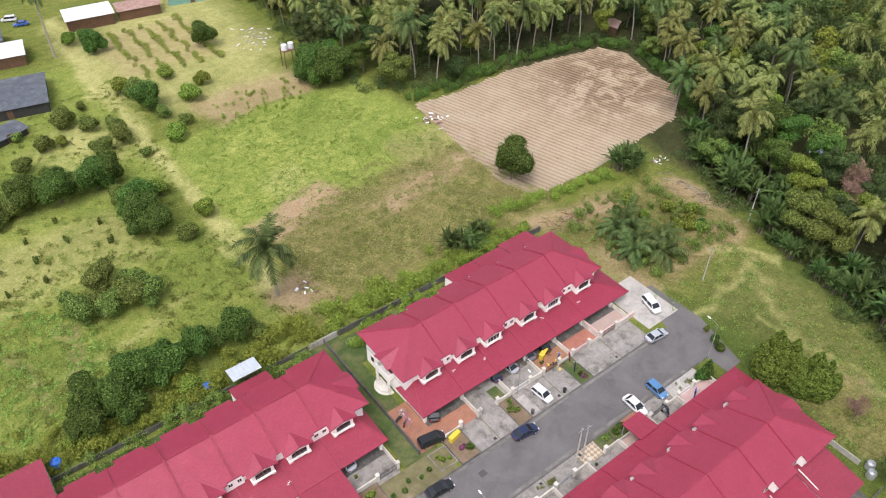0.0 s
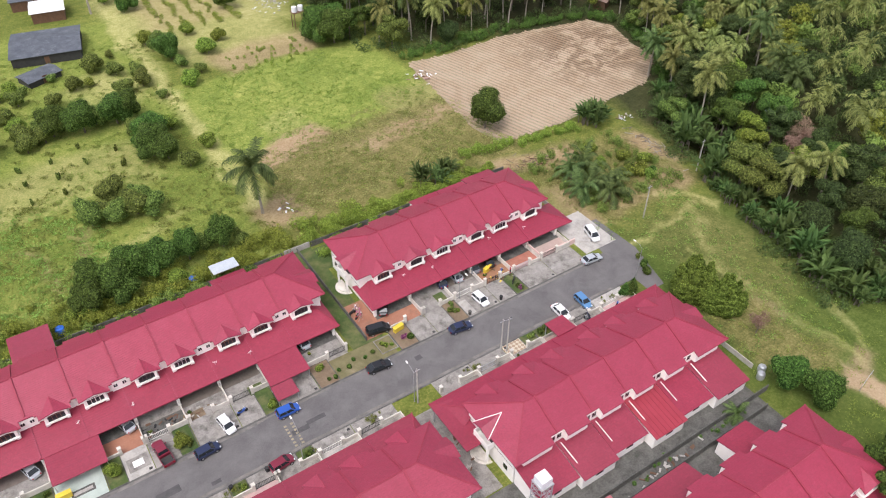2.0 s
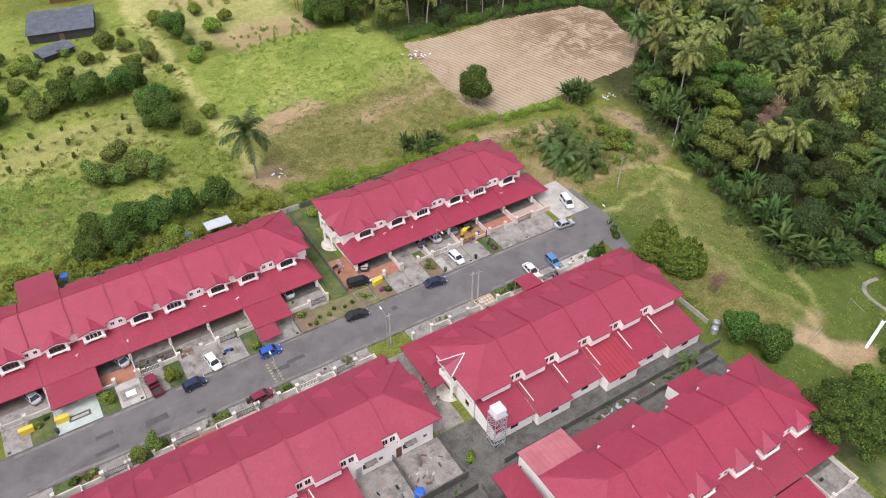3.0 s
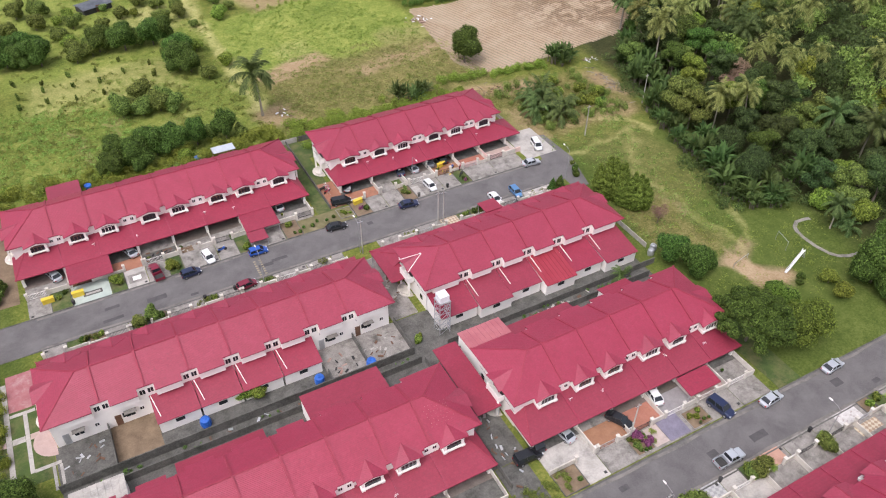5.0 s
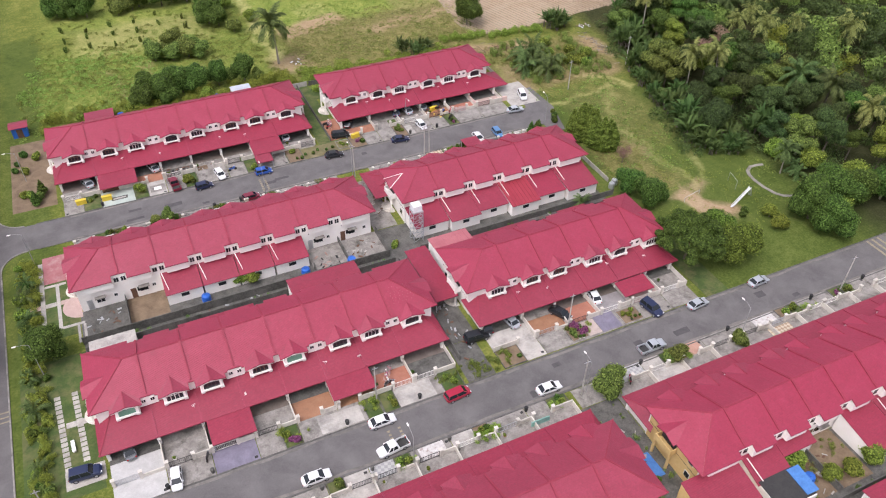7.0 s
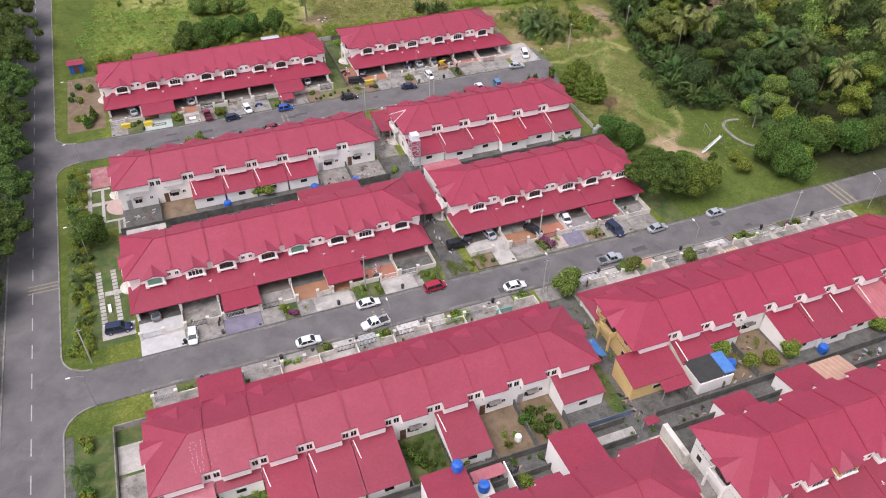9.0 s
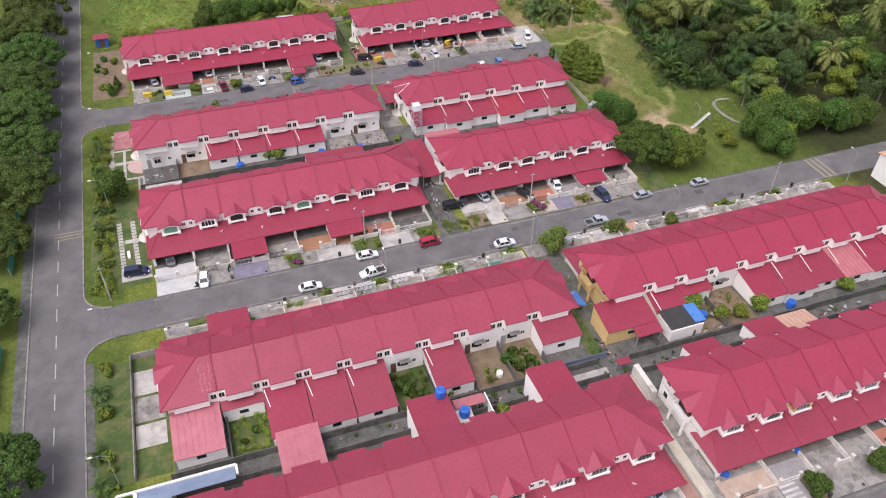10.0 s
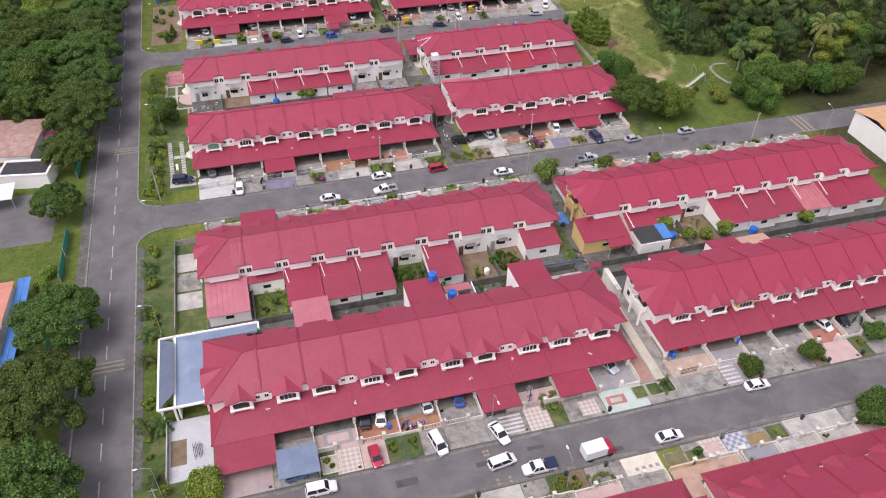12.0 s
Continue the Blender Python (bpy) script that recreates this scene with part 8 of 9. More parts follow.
many(SHRUB[:1], [(96.6, -7.3), (97.4, -6.4)], 0.9, 1.3, "park shrubs", "dark bush beside the slide")
many(LIME, [(120, 0), (117, 6), (124, -8), (112, -14)], 0.9, 1.3, "park trees")
many([LOWPALM[1]], [(115.5, -1.6), (116.5, 0.6)], 0.5, 0.6, "low palms")
many([PALMS[3]], [(113.4, 0.7)], 0.62, 0.62, label="short coconut palm in the park")
many([LOWPALM[0]], [(70, 7.8), (75, -0.5)], 0.5, 0.6, "low palms")
many(LOWPALM, [(-27.2, -62), (-24.6, -75.5), (-26.6, -75), (-27.3, -52), (-27.2, -41), (-27, -57), (-25.5, -84), (-27.2, 18), (-27, 27), (-27.3, 23), (-27.0, -2), (-27.4, 5), (-26.8, -12)], 0.35, 0.5, "verge palms", "small ornamental palm on the verge")
many([BARE], [(86, 17)], 0.45, 0.5, label="thin sparse sapling on dry grass")
# main road trees
for i, (x, y, k) in enumerate(((-40.5, -86, 1.0), (-39.8, -70, 1.0), (-39.2, -54, 0.85), (-43.3, -21, 0.62), (-42.5, -4, 0.72), (-41, 10, 1.0), (-40.5, 23, 0.95), (-41.5, 37, 1.0), (-42, 51, 1.0), (-41.5, 65, 1.0), (-42, 80, 1.05), (-42, 95, 1.0), (-43, 111, 1.0), (-53, 24, 1.0), (-61, 46, 1.0), (-57, 72, 1.1), (-41, -101, 1.0), (-57, 92, 1.1), (-45, 128, 1.0), (-52, -80, 1.0), (-53, 44, 1.0), (-56, 60, 1.1), (-67, 84, 1.1), (-66, 36, 1.0), (-50, -94, 1.0))):
    far_side = x < -44
    plant((LIME + MANGO + [FOREST[4]])[i % 5] if far_side else RAIN[i % 3], x, y, k * (1.7 if far_side and i % 5 < 4 else 1.0), group="main road trees", label="tall leafy tree beyond the roadside row" if far_side else "")
many(DOME + RAIN[:1], [(-63.5, 56.6), (-55.4, 44.7), (-58.4, 30.6), (-50.6, 25.9), (-50.7, 37.4), (-57.6, 63), (-62.5, 43.1), (-51.1, 53.5), (-52.5, 16.8), (-60, 19)], 0.9, 1.15, "main road trees", "tall leafy tree beyond the roadside row")
many(LIME, [(-43.5, -38), (-44.5, -41)], 0.5, 0.6, "main road trees", "feathery pale green tree by the fence")
# garden trees and verge shrubs at the west ends
many(MANGO, [(-24.0, 8.2)], 0.95, 0.95, label="dark round tree between the gardens")
many(SHRUB, [(-27.6 + random.uniform(-0.7, 0.7), y) for y in (32, 29, 26, 23, 19, 16, 12, 9)], 0.9, 1.6, "verge shrubs", "yellow-green palm-like shrub on the verge")
many(SHRUB, [(-26.5 + random.uniform(-1.8, 1.8), random.uniform(-18, 6)) for _ in range(26)], 0.6, 1.3, "verge shrubs", "garden shrub on the corner verge")
many(SHRUB, [(-26.2 + random.uniform(-1.5, 1.5), random.uniform(-58, -36)) for _ in range(9)], 0.6, 1.3, "verge shrubs", "garden shrub on the roadside verge")
many(SHRUB, [(-25.5 + random.uniform(-1.6, 1.6), random.uniform(-88, -58)) for _ in range(12)], 0.6, 1.4, "verge shrubs", "garden shrub on the roadside verge")
many(SHRUB, [(-26 + random.uniform(-2, 3), random.uniform(50, 70)) for _ in range(9)], 0.7, 1.5, "verge shrubs", "scattered shrub on brown earth")
plant(LIME[0], -19.3, -87.0, 1.05, 40, "", "broad bright green bush at the street corner", 0.75)
many(LIME, [(7.5, 12.6), (6.0, 13.2)], 0.55, 0.65, label="bright green bushy tree in a yard")
many(LIME, [(71, -56.5), (92, -57.0), (68, -55.8), (75.5, -56.2), (64.6, -52.4)], 0.5, 0.8, "rear yard trees", "leafy bush in a rear yard")
many(ORCH, [(-4.5, 34.9), (-2.6, 35.6), (73.5, -32.3), (62.5, -30.8), (61.3, -30.6)], 0.45, 0.6, "front yard trees", "bushy small tree in a front verge")
plant(ORCH[1], 49.0, -31.9, 1.0, 70, "front yard trees", "leafy dark green tree at a passage mouth")
many(MANGO, [(60.9, -86.9), (71.6, -86.7), (84, -86)], 0.45, 0.55, "front yard trees", "leafy small tree in a front yard")
many(CONE, [(74.5, 34.8), (75.6, 34.4), (76.5, 35.0), (-23.2, 54), (-24.5, 51)], 0.35, 0.45, "clipped shrubs", "pointed dark shrub beside the wall")
many(LIME, [(20.5, 73.8)], 0.3, 0.35, label="bright yellow-green hedge bush by the wall")
many(SHRUB, [(10 + i * 1.1, 76.8) for i in range(7)], 0.8, 1.2, "yellow hedge", "yellow-green hedge bush by the wall")
many(SHRUB, [(34.5, 6.5), (35.4, 7.2), (33.0, 11.2), (33.6, 12.0), (27.5, -54.5), (29.0, -55.0), (32.5, -54), (34.6, -52.4), (33.0, -56.6), (35.4, -56), (-7, -54), (-8.5, -55.5), (15.5, -54), (16.5, -55.5), (45.5, -45), (46.2, -43), (46.8, -47), (20.8, -56.8)], 0.6, 1.1, "rear yard bushes", "leafy bush in a rear yard")


planted_stuff(SHRUB[2:3], [(random.uniform(-18, 30), random.uniform(70.5, 75.6)) for _ in range(120)], 0.8, 1.7, "hedge", "leafy green bushes crowding the rear wall", "hedge", 45)
planted_stuff(SHRUB[1:2], [(random.uniform(37, 60), random.uniform(71.5, 75.4)) for _ in range(40)], 0.7, 1.4, "hedge", "leafy green bushes crowding the rear wall", "hedge", 46)
planted_stuff(SHRUB[1:2] + SHRUB[3:4], [(-26.9 + random.uniform(-1.2, 1.6), random.uniform(6, 33)) for _ in range(60)], 0.6, 1.3, "verge_planting", "yellow-green shrubs packed along the verge", "plants", 47)
planted_stuff(SHRUB[1:2] + SHRUB[3:4], [(-26.4 + random.uniform(-1.6, 1.6), random.uniform(-19, 4)) for _ in range(60)], 0.5, 1.1, "verge_planting", "yellow-green shrubs packed along the verge", "plants", 48)
# grass clumps and weeds over the fields
def clumps(n, poly, leaves, seed, name, label, mat, size=0.24, high=0.14):
    r = np.random.default_rng(seed)
    xs, ys = [q[0] for q in poly], [q[1] for q in poly]
    blobs = []
    while len(blobs) < n:
        x, y = r.uniform(min(xs) - 3, max(xs) + 3), r.uniform(min(ys) - 3, max(ys) + 3)
        wv = noise.noise_vector(Vector((x * 0.09, y * 0.09, seed)))
        d = noise.noise(Vector((x * 0.13, y * 0.13, seed + 5)))
        if in_poly(x + wv.x * 6, y + wv.y * 6, poly) and d + r.uniform(-0.6, 0.6) > 0.0:
            k = r.uniform(0.35, 1.0)
            blobs.append((x, y, 0.02, k, k, high * r.uniform(0.5, 1.5)))
    V, F = leaf_cloud(r, blobs, leaves, size, 0.4, 1.2)
    V[:, 2] = np.abs(V[:, 2]) + 0.01
    tagged(new(name, np_mesh(name, V, F, LEAF[mat])), label, "grass", "", "stuff")


clumps(1300, [(36, 84), (86, 82), (88, 100), (84, 112), (60, 108), (36, 108)], 22000, 1, "tall_grass", "tall olive green grass in the near field", "grass")
clumps(700, [(36, 108), (84, 112), (84, 124), (74, 146), (36, 146)], 9000, 2, "field_weeds", "fresh green weeds in the field", "weed")
clumps(1300, [(-30, 78), (32, 78), (32, 112), (-20, 118)], 22000, 3, "rough_grass", "rough green grass behind the houses", "weed")
clumps(700, [(80, 76), (112, 76), (112, 52), (86, 50)], 9000, 4, "waste_weeds", "dry weeds on the waste ground", "grass")
clumps(700, [(0, 112), (32, 112), (36, 180), (0, 180)], 15000, 5, "orchard_grass", "grass between the orchard trees", "weed")
clumps(500, [(82, 30), (104, 30), (100, 10), (118, 8), (120, -10), (80, -12)], 7000, 6, "park_grass", "uneven grass clumps in the park", "weed", 0.22, 0.12)

clumps(650, [(36, 84), (86, 82), (88, 100), (84, 110), (36, 108)], 12000, 8, "field_weeds", "dark green weeds scattered in olive grass", "orchard", 0.22, 0.25)
clumps(1100, [(36, 108), (84, 112), (84, 124), (74, 146), (36, 146)], 14000, 9, "field_weeds", "fine fresh weeds in the green field", "thuja", 0.2, 0.16)
clumps(600, [(-30, 78), (32, 78), (32, 116), (-20, 118)], 13000, 10, "field_weeds", "dark clumps of weeds behind the houses", "orchard", 0.28, 0.4)
clumps(420, [(-20, 118), (32, 116), (36, 180), (-20, 180)], 9000, 11, "field_weeds", "dark clumps of weeds between orchard trees", "orchard", 0.28, 0.35)
clumps(420, [(82, 50), (104, 52), (106, 12), (84, 12)], 7000, 12, "park_weeds", "dark tufts in the rough grass", "orchard", 0.22, 0.2)

# ---- rubble, debris and the west house's front ----
def debris(name, cx, cy, rx, ry, n, seed, mats, label, big=0.9, slim=1.0):
    """A spread of broken slabs, boards and scraps lying on the ground."""
    r = random.Random(seed)
    for m_ in mats:
        s = Shape()
        for i in range(n // len(mats)):
            x, y, w = cx + r.gauss(0, rx / 2), cy + r.gauss(0, ry / 2), r.uniform(0, 3.14)
            l = r.uniform(0.25, big)
            z = r.uniform(0.06, 0.3)
            s.bar((x - math.cos(w) * l, y - math.sin(w) * l, z), (x + math.cos(w) * l, y + math.sin(w) * l, z + r.uniform(-0.05, 0.15)), r.uniform(0.2, 0.9) * min(1.0, big) * slim, 0.06)
        tagged(new(name, s.mesh(name, m_)), label, "rubble", "", "stuff")


debris("rubble", 74, 180, 4.5, 9, 70, 1, (CONC_LIGHT, CONC, SHEET_WHITE), "scattered pale building rubble at the field edge", 0.5)
debris("rubbish", 87.2, 118.2, 3.0, 2.5, 36, 2, (SHEET_WHITE, WOOD, SHEET_RUST), "heap of white sheets and boards by the field", 0.6)
debris("rubbish", 114.6, 77.2, 2.2, 1.4, 22, 3, (SHEET_WHITE, CONC_LIGHT, SOIL), "white scrap sheets dumped beside the field", 0.36)
debris("dead_branches", 85, 74.5, 7, 2.2, 50, 4, (BARK, WOOD), "dry cut branches behind the end house", 1.1, 0.14)
debris("dead_branches", 112, 66, 2.2, 9, 40, 5, (BARK, PALM_BARK), "dry palm fronds littering the waste ground", 1.1, 0.2)
debris("rubbish", 37.5, 88.5, 2.0, 2.2, 10, 6, (SHEET_WHITE, SOIL), "scraps lying under the lone palm", 0.6)
PINK_CLOTH = surf("pink canvas", (0.42, 0.09, 0.20), (0.52, 0.14, 0.27), 1, 6, 0.8, 0.1)
for y in (5.5, 0.5):
    t = thing("window_canopy", (-47.6, y, 0), 0, "pink canvas canopy on posts beside a house", "canopy")
    s = Shape()
    s.slab([(-1.2, -1.5, 3.0), (1.2, -1.5, 2.5), (1.2, 1.5, 2.5), (-1.2, 1.5, 3.0)], 0.08)
    part("cover", s, PINK_CLOTH, t)
    for py in (-1.4, 1.4):
        s = Shape()
        s.bar((1.1, py, 0), (1.1, py, 2.45), 0.08)
        part("post", s, STEEL, t)
t = thing("porch_block", (-50.5, -7.2, 0), -9, "white porch block with dark flat roof", "porch")
s = Shape()
s.box(-4.6, -2.6, 0, 4.6, 2.6, 3.0)
part("wall", s, WALL, t)
s = Shape()
s.box(-4.3, -2.3, 3.004, 4.3, 2.3, 3.05)
part("roof", s, SHADE, t)
s = Shape()
for bb in ((-4.7, -2.7, 4.7, -2.32), (-4.7, 2.32, 4.7, 2.7), (-4.7, -2.318, -4.32, 2.318), (4.32, -2.318, 4.7, 2.318)):
    s.box(bb[0], bb[1], 3.002, bb[2], bb[3], 3.3)
part("parapet", s, WALL, t)
lean_to(-60.5, -52.0, -11.5, 2.9, -16.5, 2.6, SHEET_WHITE, "white sheet canopy over a forecourt", walls=False, name="canopy", category="canopy")
# household junk in the back lanes and side passages
for i, (x, y, rx, ry, n) in enumerate(((-16, 13.5, 3, 2.5, 14), (27.5, 13, 3, 2.5, 18), (20.5, 12.5, 2, 2, 12), (34, -9, 1.6, 7, 24), (67, -54.5, 5, 3, 36), (57.5, -61.2, 6, 0.9, 20), (23, -55, 2, 2.5, 14), (34, 25, 1.6, 5, 14), (47, -56, 1.8, 3, 16), (10, 8.2, 14, 0.7, 26), (58, 7.4, 10, 0.7, 22), (24, -60, 14, 0.8, 26), (84, -60.6, 14, 0.8, 22), (46.8, -42, 1.4, 5, 14))):
    debris("yard_junk", x, y, rx, ry, n, 20 + i, ((WOOD, STEEL), (CONC_LIGHT, WOOD), (SHEET_RUST, TYRE))[i % 3], "assorted household junk and boards in a back lane", 0.42)
# small pale clips left on two roof slopes
for cx, cy, nx, ny in ((-12.6, -48.0, 4, 9), (25.4, -6.6, 6, 7)):
    s = Shape()
    yr = -45.3 if cy < -20 else -4.2
    rr = random.Random(int(cx * 10))
    for i in range(nx):
        for j in range(ny):
            x, y = cx + i * 0.62 + rr.uniform(-0.22, 0.22), cy + (j - ny / 2) * 0.42 + rr.uniform(-0.06, 0.06)
            z = slope_z(y - yr) + 0.0
            s.box(x - 0.035, y - 0.035, z - 0.06, x + 0.035, y + 0.035, z + 0.05)
    tagged(new("roof_clips", s.mesh("roof_clips", SHEET_PALE if cy > -20 else FRAME_W)), "small pale clips dotted over red roof tiles", "roof clips", "", "stuff")


# patterned driveways: painted stripes and tile medallions
def inlay(name, x0, x1, y0, y1, z, material, label):
    s = Shape()
    s.box(x0, y0, z - 0.05, x1, y1, z)
    flat(name, s, material, label, "paving")


RED_TILE = surf("dull red tiles", (0.36, 0.13, 0.11), (0.45, 0.19, 0.16), 0.8, 6, 0.6, 0.1)
CONC_PAINT = surf("worn white floor paint", (0.46, 0.44, 0.42), (0.62, 0.60, 0.57), 0.8, 6, 0.8, 0.1, (0.34, 0.32, 0.30), stain_at=(0.5, 0.7))
for k in range(5):
    inlay("painted_stripe", 21.3, 24.6, -88.4 + k * 0.68, -88.05 + k * 0.68, 0.076, CONC_PAINT, "white painted stripe across a concrete driveway")
for k in range(6):
    inlay("painted_stripe", 56.85, 59.4, -88.3 + k * 0.75, -87.95 + k * 0.75, 0.076, CONC_PAINT, "white painted stripe across a concrete driveway")
inlay("tile_medallion", 37.7, 40.7, -87.5, -85.9, 0.075, RED_TILE, "red tile medallion in a pale green driveway")
inlay("tile_medallion", 38.3, 40.1, -87.1, -86.3, 0.081, CONC_LIGHT, "pale centre panel of a tile medallion")
inlay("tile_medallion", -11.5, -8.5, 46.2, 47.3, 0.075, CONC_DARK, "dark grey tile panel in a pale green driveway")
inlay("tile_medallion", -11.2, -8.8, 46.5, 47.0, 0.081, CONC_LIGHT, "pale centre strip of a tile panel")
inlay("tile_medallion", -4.2, -1.4, 45.9, 48.2, 0.075, CONC, "grey tile border in a white driveway")
inlay("tile_medallion", -3.5, -2.1, 46.5, 47.6, 0.081, FRAME_W, "white centre of a tiled driveway")
inlay("tile_medallion", -3.3, 0.9, -84.1, -81.8, 0.15, GREY_TILE, "brown grey tile border on a porch floor")
inlay("tile_medallion", -2.7, 0.3, -83.6, -82.3, 0.156, PINK, "pink tile centre on a porch floor")
inlay("verge_slab", 35.2, 40.6, -98.9, -96.15, 0.082, surf("cream painted concrete", (0.56, 0.50, 0.38), (0.68, 0.62, 0.50), 0.6, 5, 0.8, 0.1, (0.46, 0.41, 0.31)), "pale cream concrete crossing by the street")
many(LIME, [(-5.9, 47.2), (3.2, 46.4)], 0.4, 0.5, "front yard trees", "bright green bush beside a driveway")
many([LOWPALM[0]], [(47.2, -86.4)], 0.36, 0.36, "front yard trees", "young feathery palm in a kerb planter")
planted_stuff(SHRUB[2:3], [(29.4 + random.uniform(-1.2, 1.4), -84.8 + random.uniform(-2.4, 2.2)) for _ in range(16)], 0.4, 0.7, "hedge", "clipped green hedge beside a driveway", "hedge", 31)
planted_stuff(SHRUB[1:2], [(-7.5 + random.uniform(-2.5, 2.5), -54.2 + random.uniform(-3.2, 3.2)) for _ in range(36)], 0.35, 0.8, "overgrowth", "lush green weeds filling a rear yard", "weeds", 32)
planted_stuff(SHRUB[:1], [(16 + random.uniform(-2.5, 2.5), -54.2 + random.uniform(-3.2, 3.2)) for _ in range(26)], 0.35, 0.9, "overgrowth", "dark green weeds filling a rear yard", "weeds", 33)
planted_stuff(SHRUB[2:3], [(33.8 + random.uniform(-2.5, 2.5), -54.2 + random.uniform(-3.2, 3.2)) for _ in range(22)], 0.25, 0.6, "overgrowth", "patchy weeds on bare earth", "weeds", 34)
planted_stuff(SHRUB[2:3], [(35 + random.uniform(-2.3, 4.5), -20 + random.uniform(-1.6, 1.4)) for _ in range(26)], 0.3, 0.8, "verge_planting", "straggling green plants in a kerb planter", "plants", 35)
planted_stuff(SHRUB[1:2], [(x + random.uniform(-2, 2), -19.9 + random.uniform(-1.2, 1.2)) for x in (5.5, 16.5, 53) for _ in range(9)], 0.3, 0.7, "verge_planting", "low green plants in a kerb planter", "plants", 36)
planted_stuff(SHRUB[2:3], [(x + random.uniform(-1.8, 1.8), -98.3 + random.uniform(-1.0, 0.8)) for x in (25, 31.5) for _ in range(14)], 0.35, 0.8, "verge_planting", "green shrubs packed along a front wall", "plants", 37)
wall_run(38.8, -57.6, 46.2, -57.6, 1.3, SHEET_BLUE, "blue grey sheet fence across the passage", 0.06)
s = Shape()
s.box(19.9, -63.8, 0, 22.1, -61.65, 2.75)
tagged(new("wash_room", s.mesh("wash_room", WALL_OLD)), "low flat-roofed wash room carrying a water tank", "outbuilding")
wall_run(20.0, -63.9, 25.0, -63.9, 2.6, WALL, "white rendered wall of a rear wash yard")
wall_run(25.0, -66.0, 25.0, -59.8, 2.7, WALL, "white rendered wall of a rear wash yard")
back_ground(39.0, 45.2, -61.3, -59.4, CONC_LIGHT, "pale concrete patch in the back lane", 0.07)
lean_to(46.1, 48.2, -61.4, 2.3, -60.0, 2.15, SHEET_RED, "small crimson canopy in the back lane", walls=False)
s = Shape()
s.box(48.2, -67.2, 0, 49.0, -61.8, 2.1)
tagged(new("side_store", s.mesh("side_store", WALL_OLD)), "narrow white flat-roofed store beside the end house", "store")
back_ground(44.0, 46.4, -57.0, -46.5, LAWN, "narrow green grass strip in the passage", 0.06)
many(LIME, [(27.2, -62.4)], 0.42, 0.42, label="bright green bush in a rear yard")
many(SHRUB[:1], [(14.2, -53.0), (15.0, -54.2), (15.8, -55.4), (31.5, -53.5), (33.0, -52.6), (34.4, -54.6), (32.4, -55.6)], 1.1, 1.6, "rear yard bushes", "leafy bush in a rear yard")
t = thing("grass_tuft", (27.4, -56.4, 0), 0, "tall spiky lemongrass clump in a rear yard", "plant")
s = Shape()
for i in range(70):
    w, el = 2.4 * i, radians(random.uniform(35, 85))
    d = Vector((math.cos(w) * math.cos(el), math.sin(w) * math.cos(el), math.sin(el)))
    side = Vector((-math.sin(w), math.cos(w), 0)) * 0.05
    a, b, c = d * 0.1, d * random.uniform(0.9, 1.2), d * random.uniform(1.6, 2.0) + Vector((0, 0, -0.45))
    s.poly([a - side, a + side, b + side, b - side])
    s.poly([b - side, b + side, c])
part("foliage", s, LEAF["palm"], t)
water_tank(29.1, -55.9, 0.05, FRAME_W, "white plastic water drum in a rear yard", 0.5, 1.1)
# white mortar lines on the west gable of the north row
row, to_w, strips, edges = ROWS_OF_HOUSES["B2"]
for sv in (-1, 1):
    s = Shape()
    a, b = to_w(2.9, 1.0, EAVE + (RIDGE - EAVE) * 2.9 / 5.7 + 0.1), to_w(-0.4, 1.0 + sv * 1.7, 5.56)
    s.bar((row.location.x + a[0], row.location.y + a[1], a[2]), (row.location.x + b[0], row.location.y + b[1], b[2]), 0.1, 0.06)
    tagged(new("mortar_line", s.mesh("mortar_line", FRAME_W)), "white mortar line along a small gable roof", "mortar line")
inlay("earth_patch", -23.6, -21.5, -82.0, -77.8, 0.09, SOIL, "bare brown earth bed in a pale side yard")
inlay("tile_panel", 33.4, 36.1, -88.2, -85.6, 0.076, CHECK_PINK, "tan checker tile panel in a concrete driveway")
# undergrowth that closes the jungle up to the ploughed field, and plants along the middle street's south walls
edge = []
for (ax, ay), (bx_, by_) in zip(FIELD[0:8], FIELD[1:9]):
    n = int(math.hypot(bx_ - ax, by_ - ay) / 1.1)
    k = 1.0 / math.hypot(bx_ - ax, by_ - ay)
    for j in range(n):
        d = random.uniform(1.2, 4.2)
        edge.append((ax + (bx_ - ax) * j / n - (by_ - ay) * k * d, ay + (by_ - ay) * j / n + (bx_ - ax) * k * d))
planted_stuff(SHRUB[:1], edge, 1.0, 2.4, "field_edge_growth", "tangled green growth between field and jungle", "undergrowth", 38)
planted_stuff(SHRUB[1:2], [(x + random.uniform(-1.6, 1.6), -30.9 + random.uniform(-0.7, 0.5)) for x in (-9, 3, 18, 30, 41, 52, 64, 75, 90) for _ in range(7)], 0.3, 0.75, "verge_planting", "green plants crowding the street wall", "plants", 39)
planted_stuff(SHRUB[2:3], [(x + random.uniform(-1.4, 1.4), 35.9 + random.uniform(-0.7, 0.5)) for x in (-12, 6, 17, 27, 44, 58, 72) for _ in range(6)], 0.3, 0.7, "verge_planting", "low green plants along the street wall", "plants", 40)
clumps(900, [(-26, 84), (6, 84), (10, 108), (-24, 116)], 12000, 7, "tall_grass", "long yellow-green grass behind the terrace", "weed", 0.3, 0.3)
planted_stuff(SHRUB[:1], [(random.uniform(-16, 108), random.choice((-60.9, -59.1)) + random.uniform(-0.4, 0.4)) for _ in range(70)], 0.2, 0.75, "lane_weeds", "dark weeds along the back lane walls", "weeds", 41)
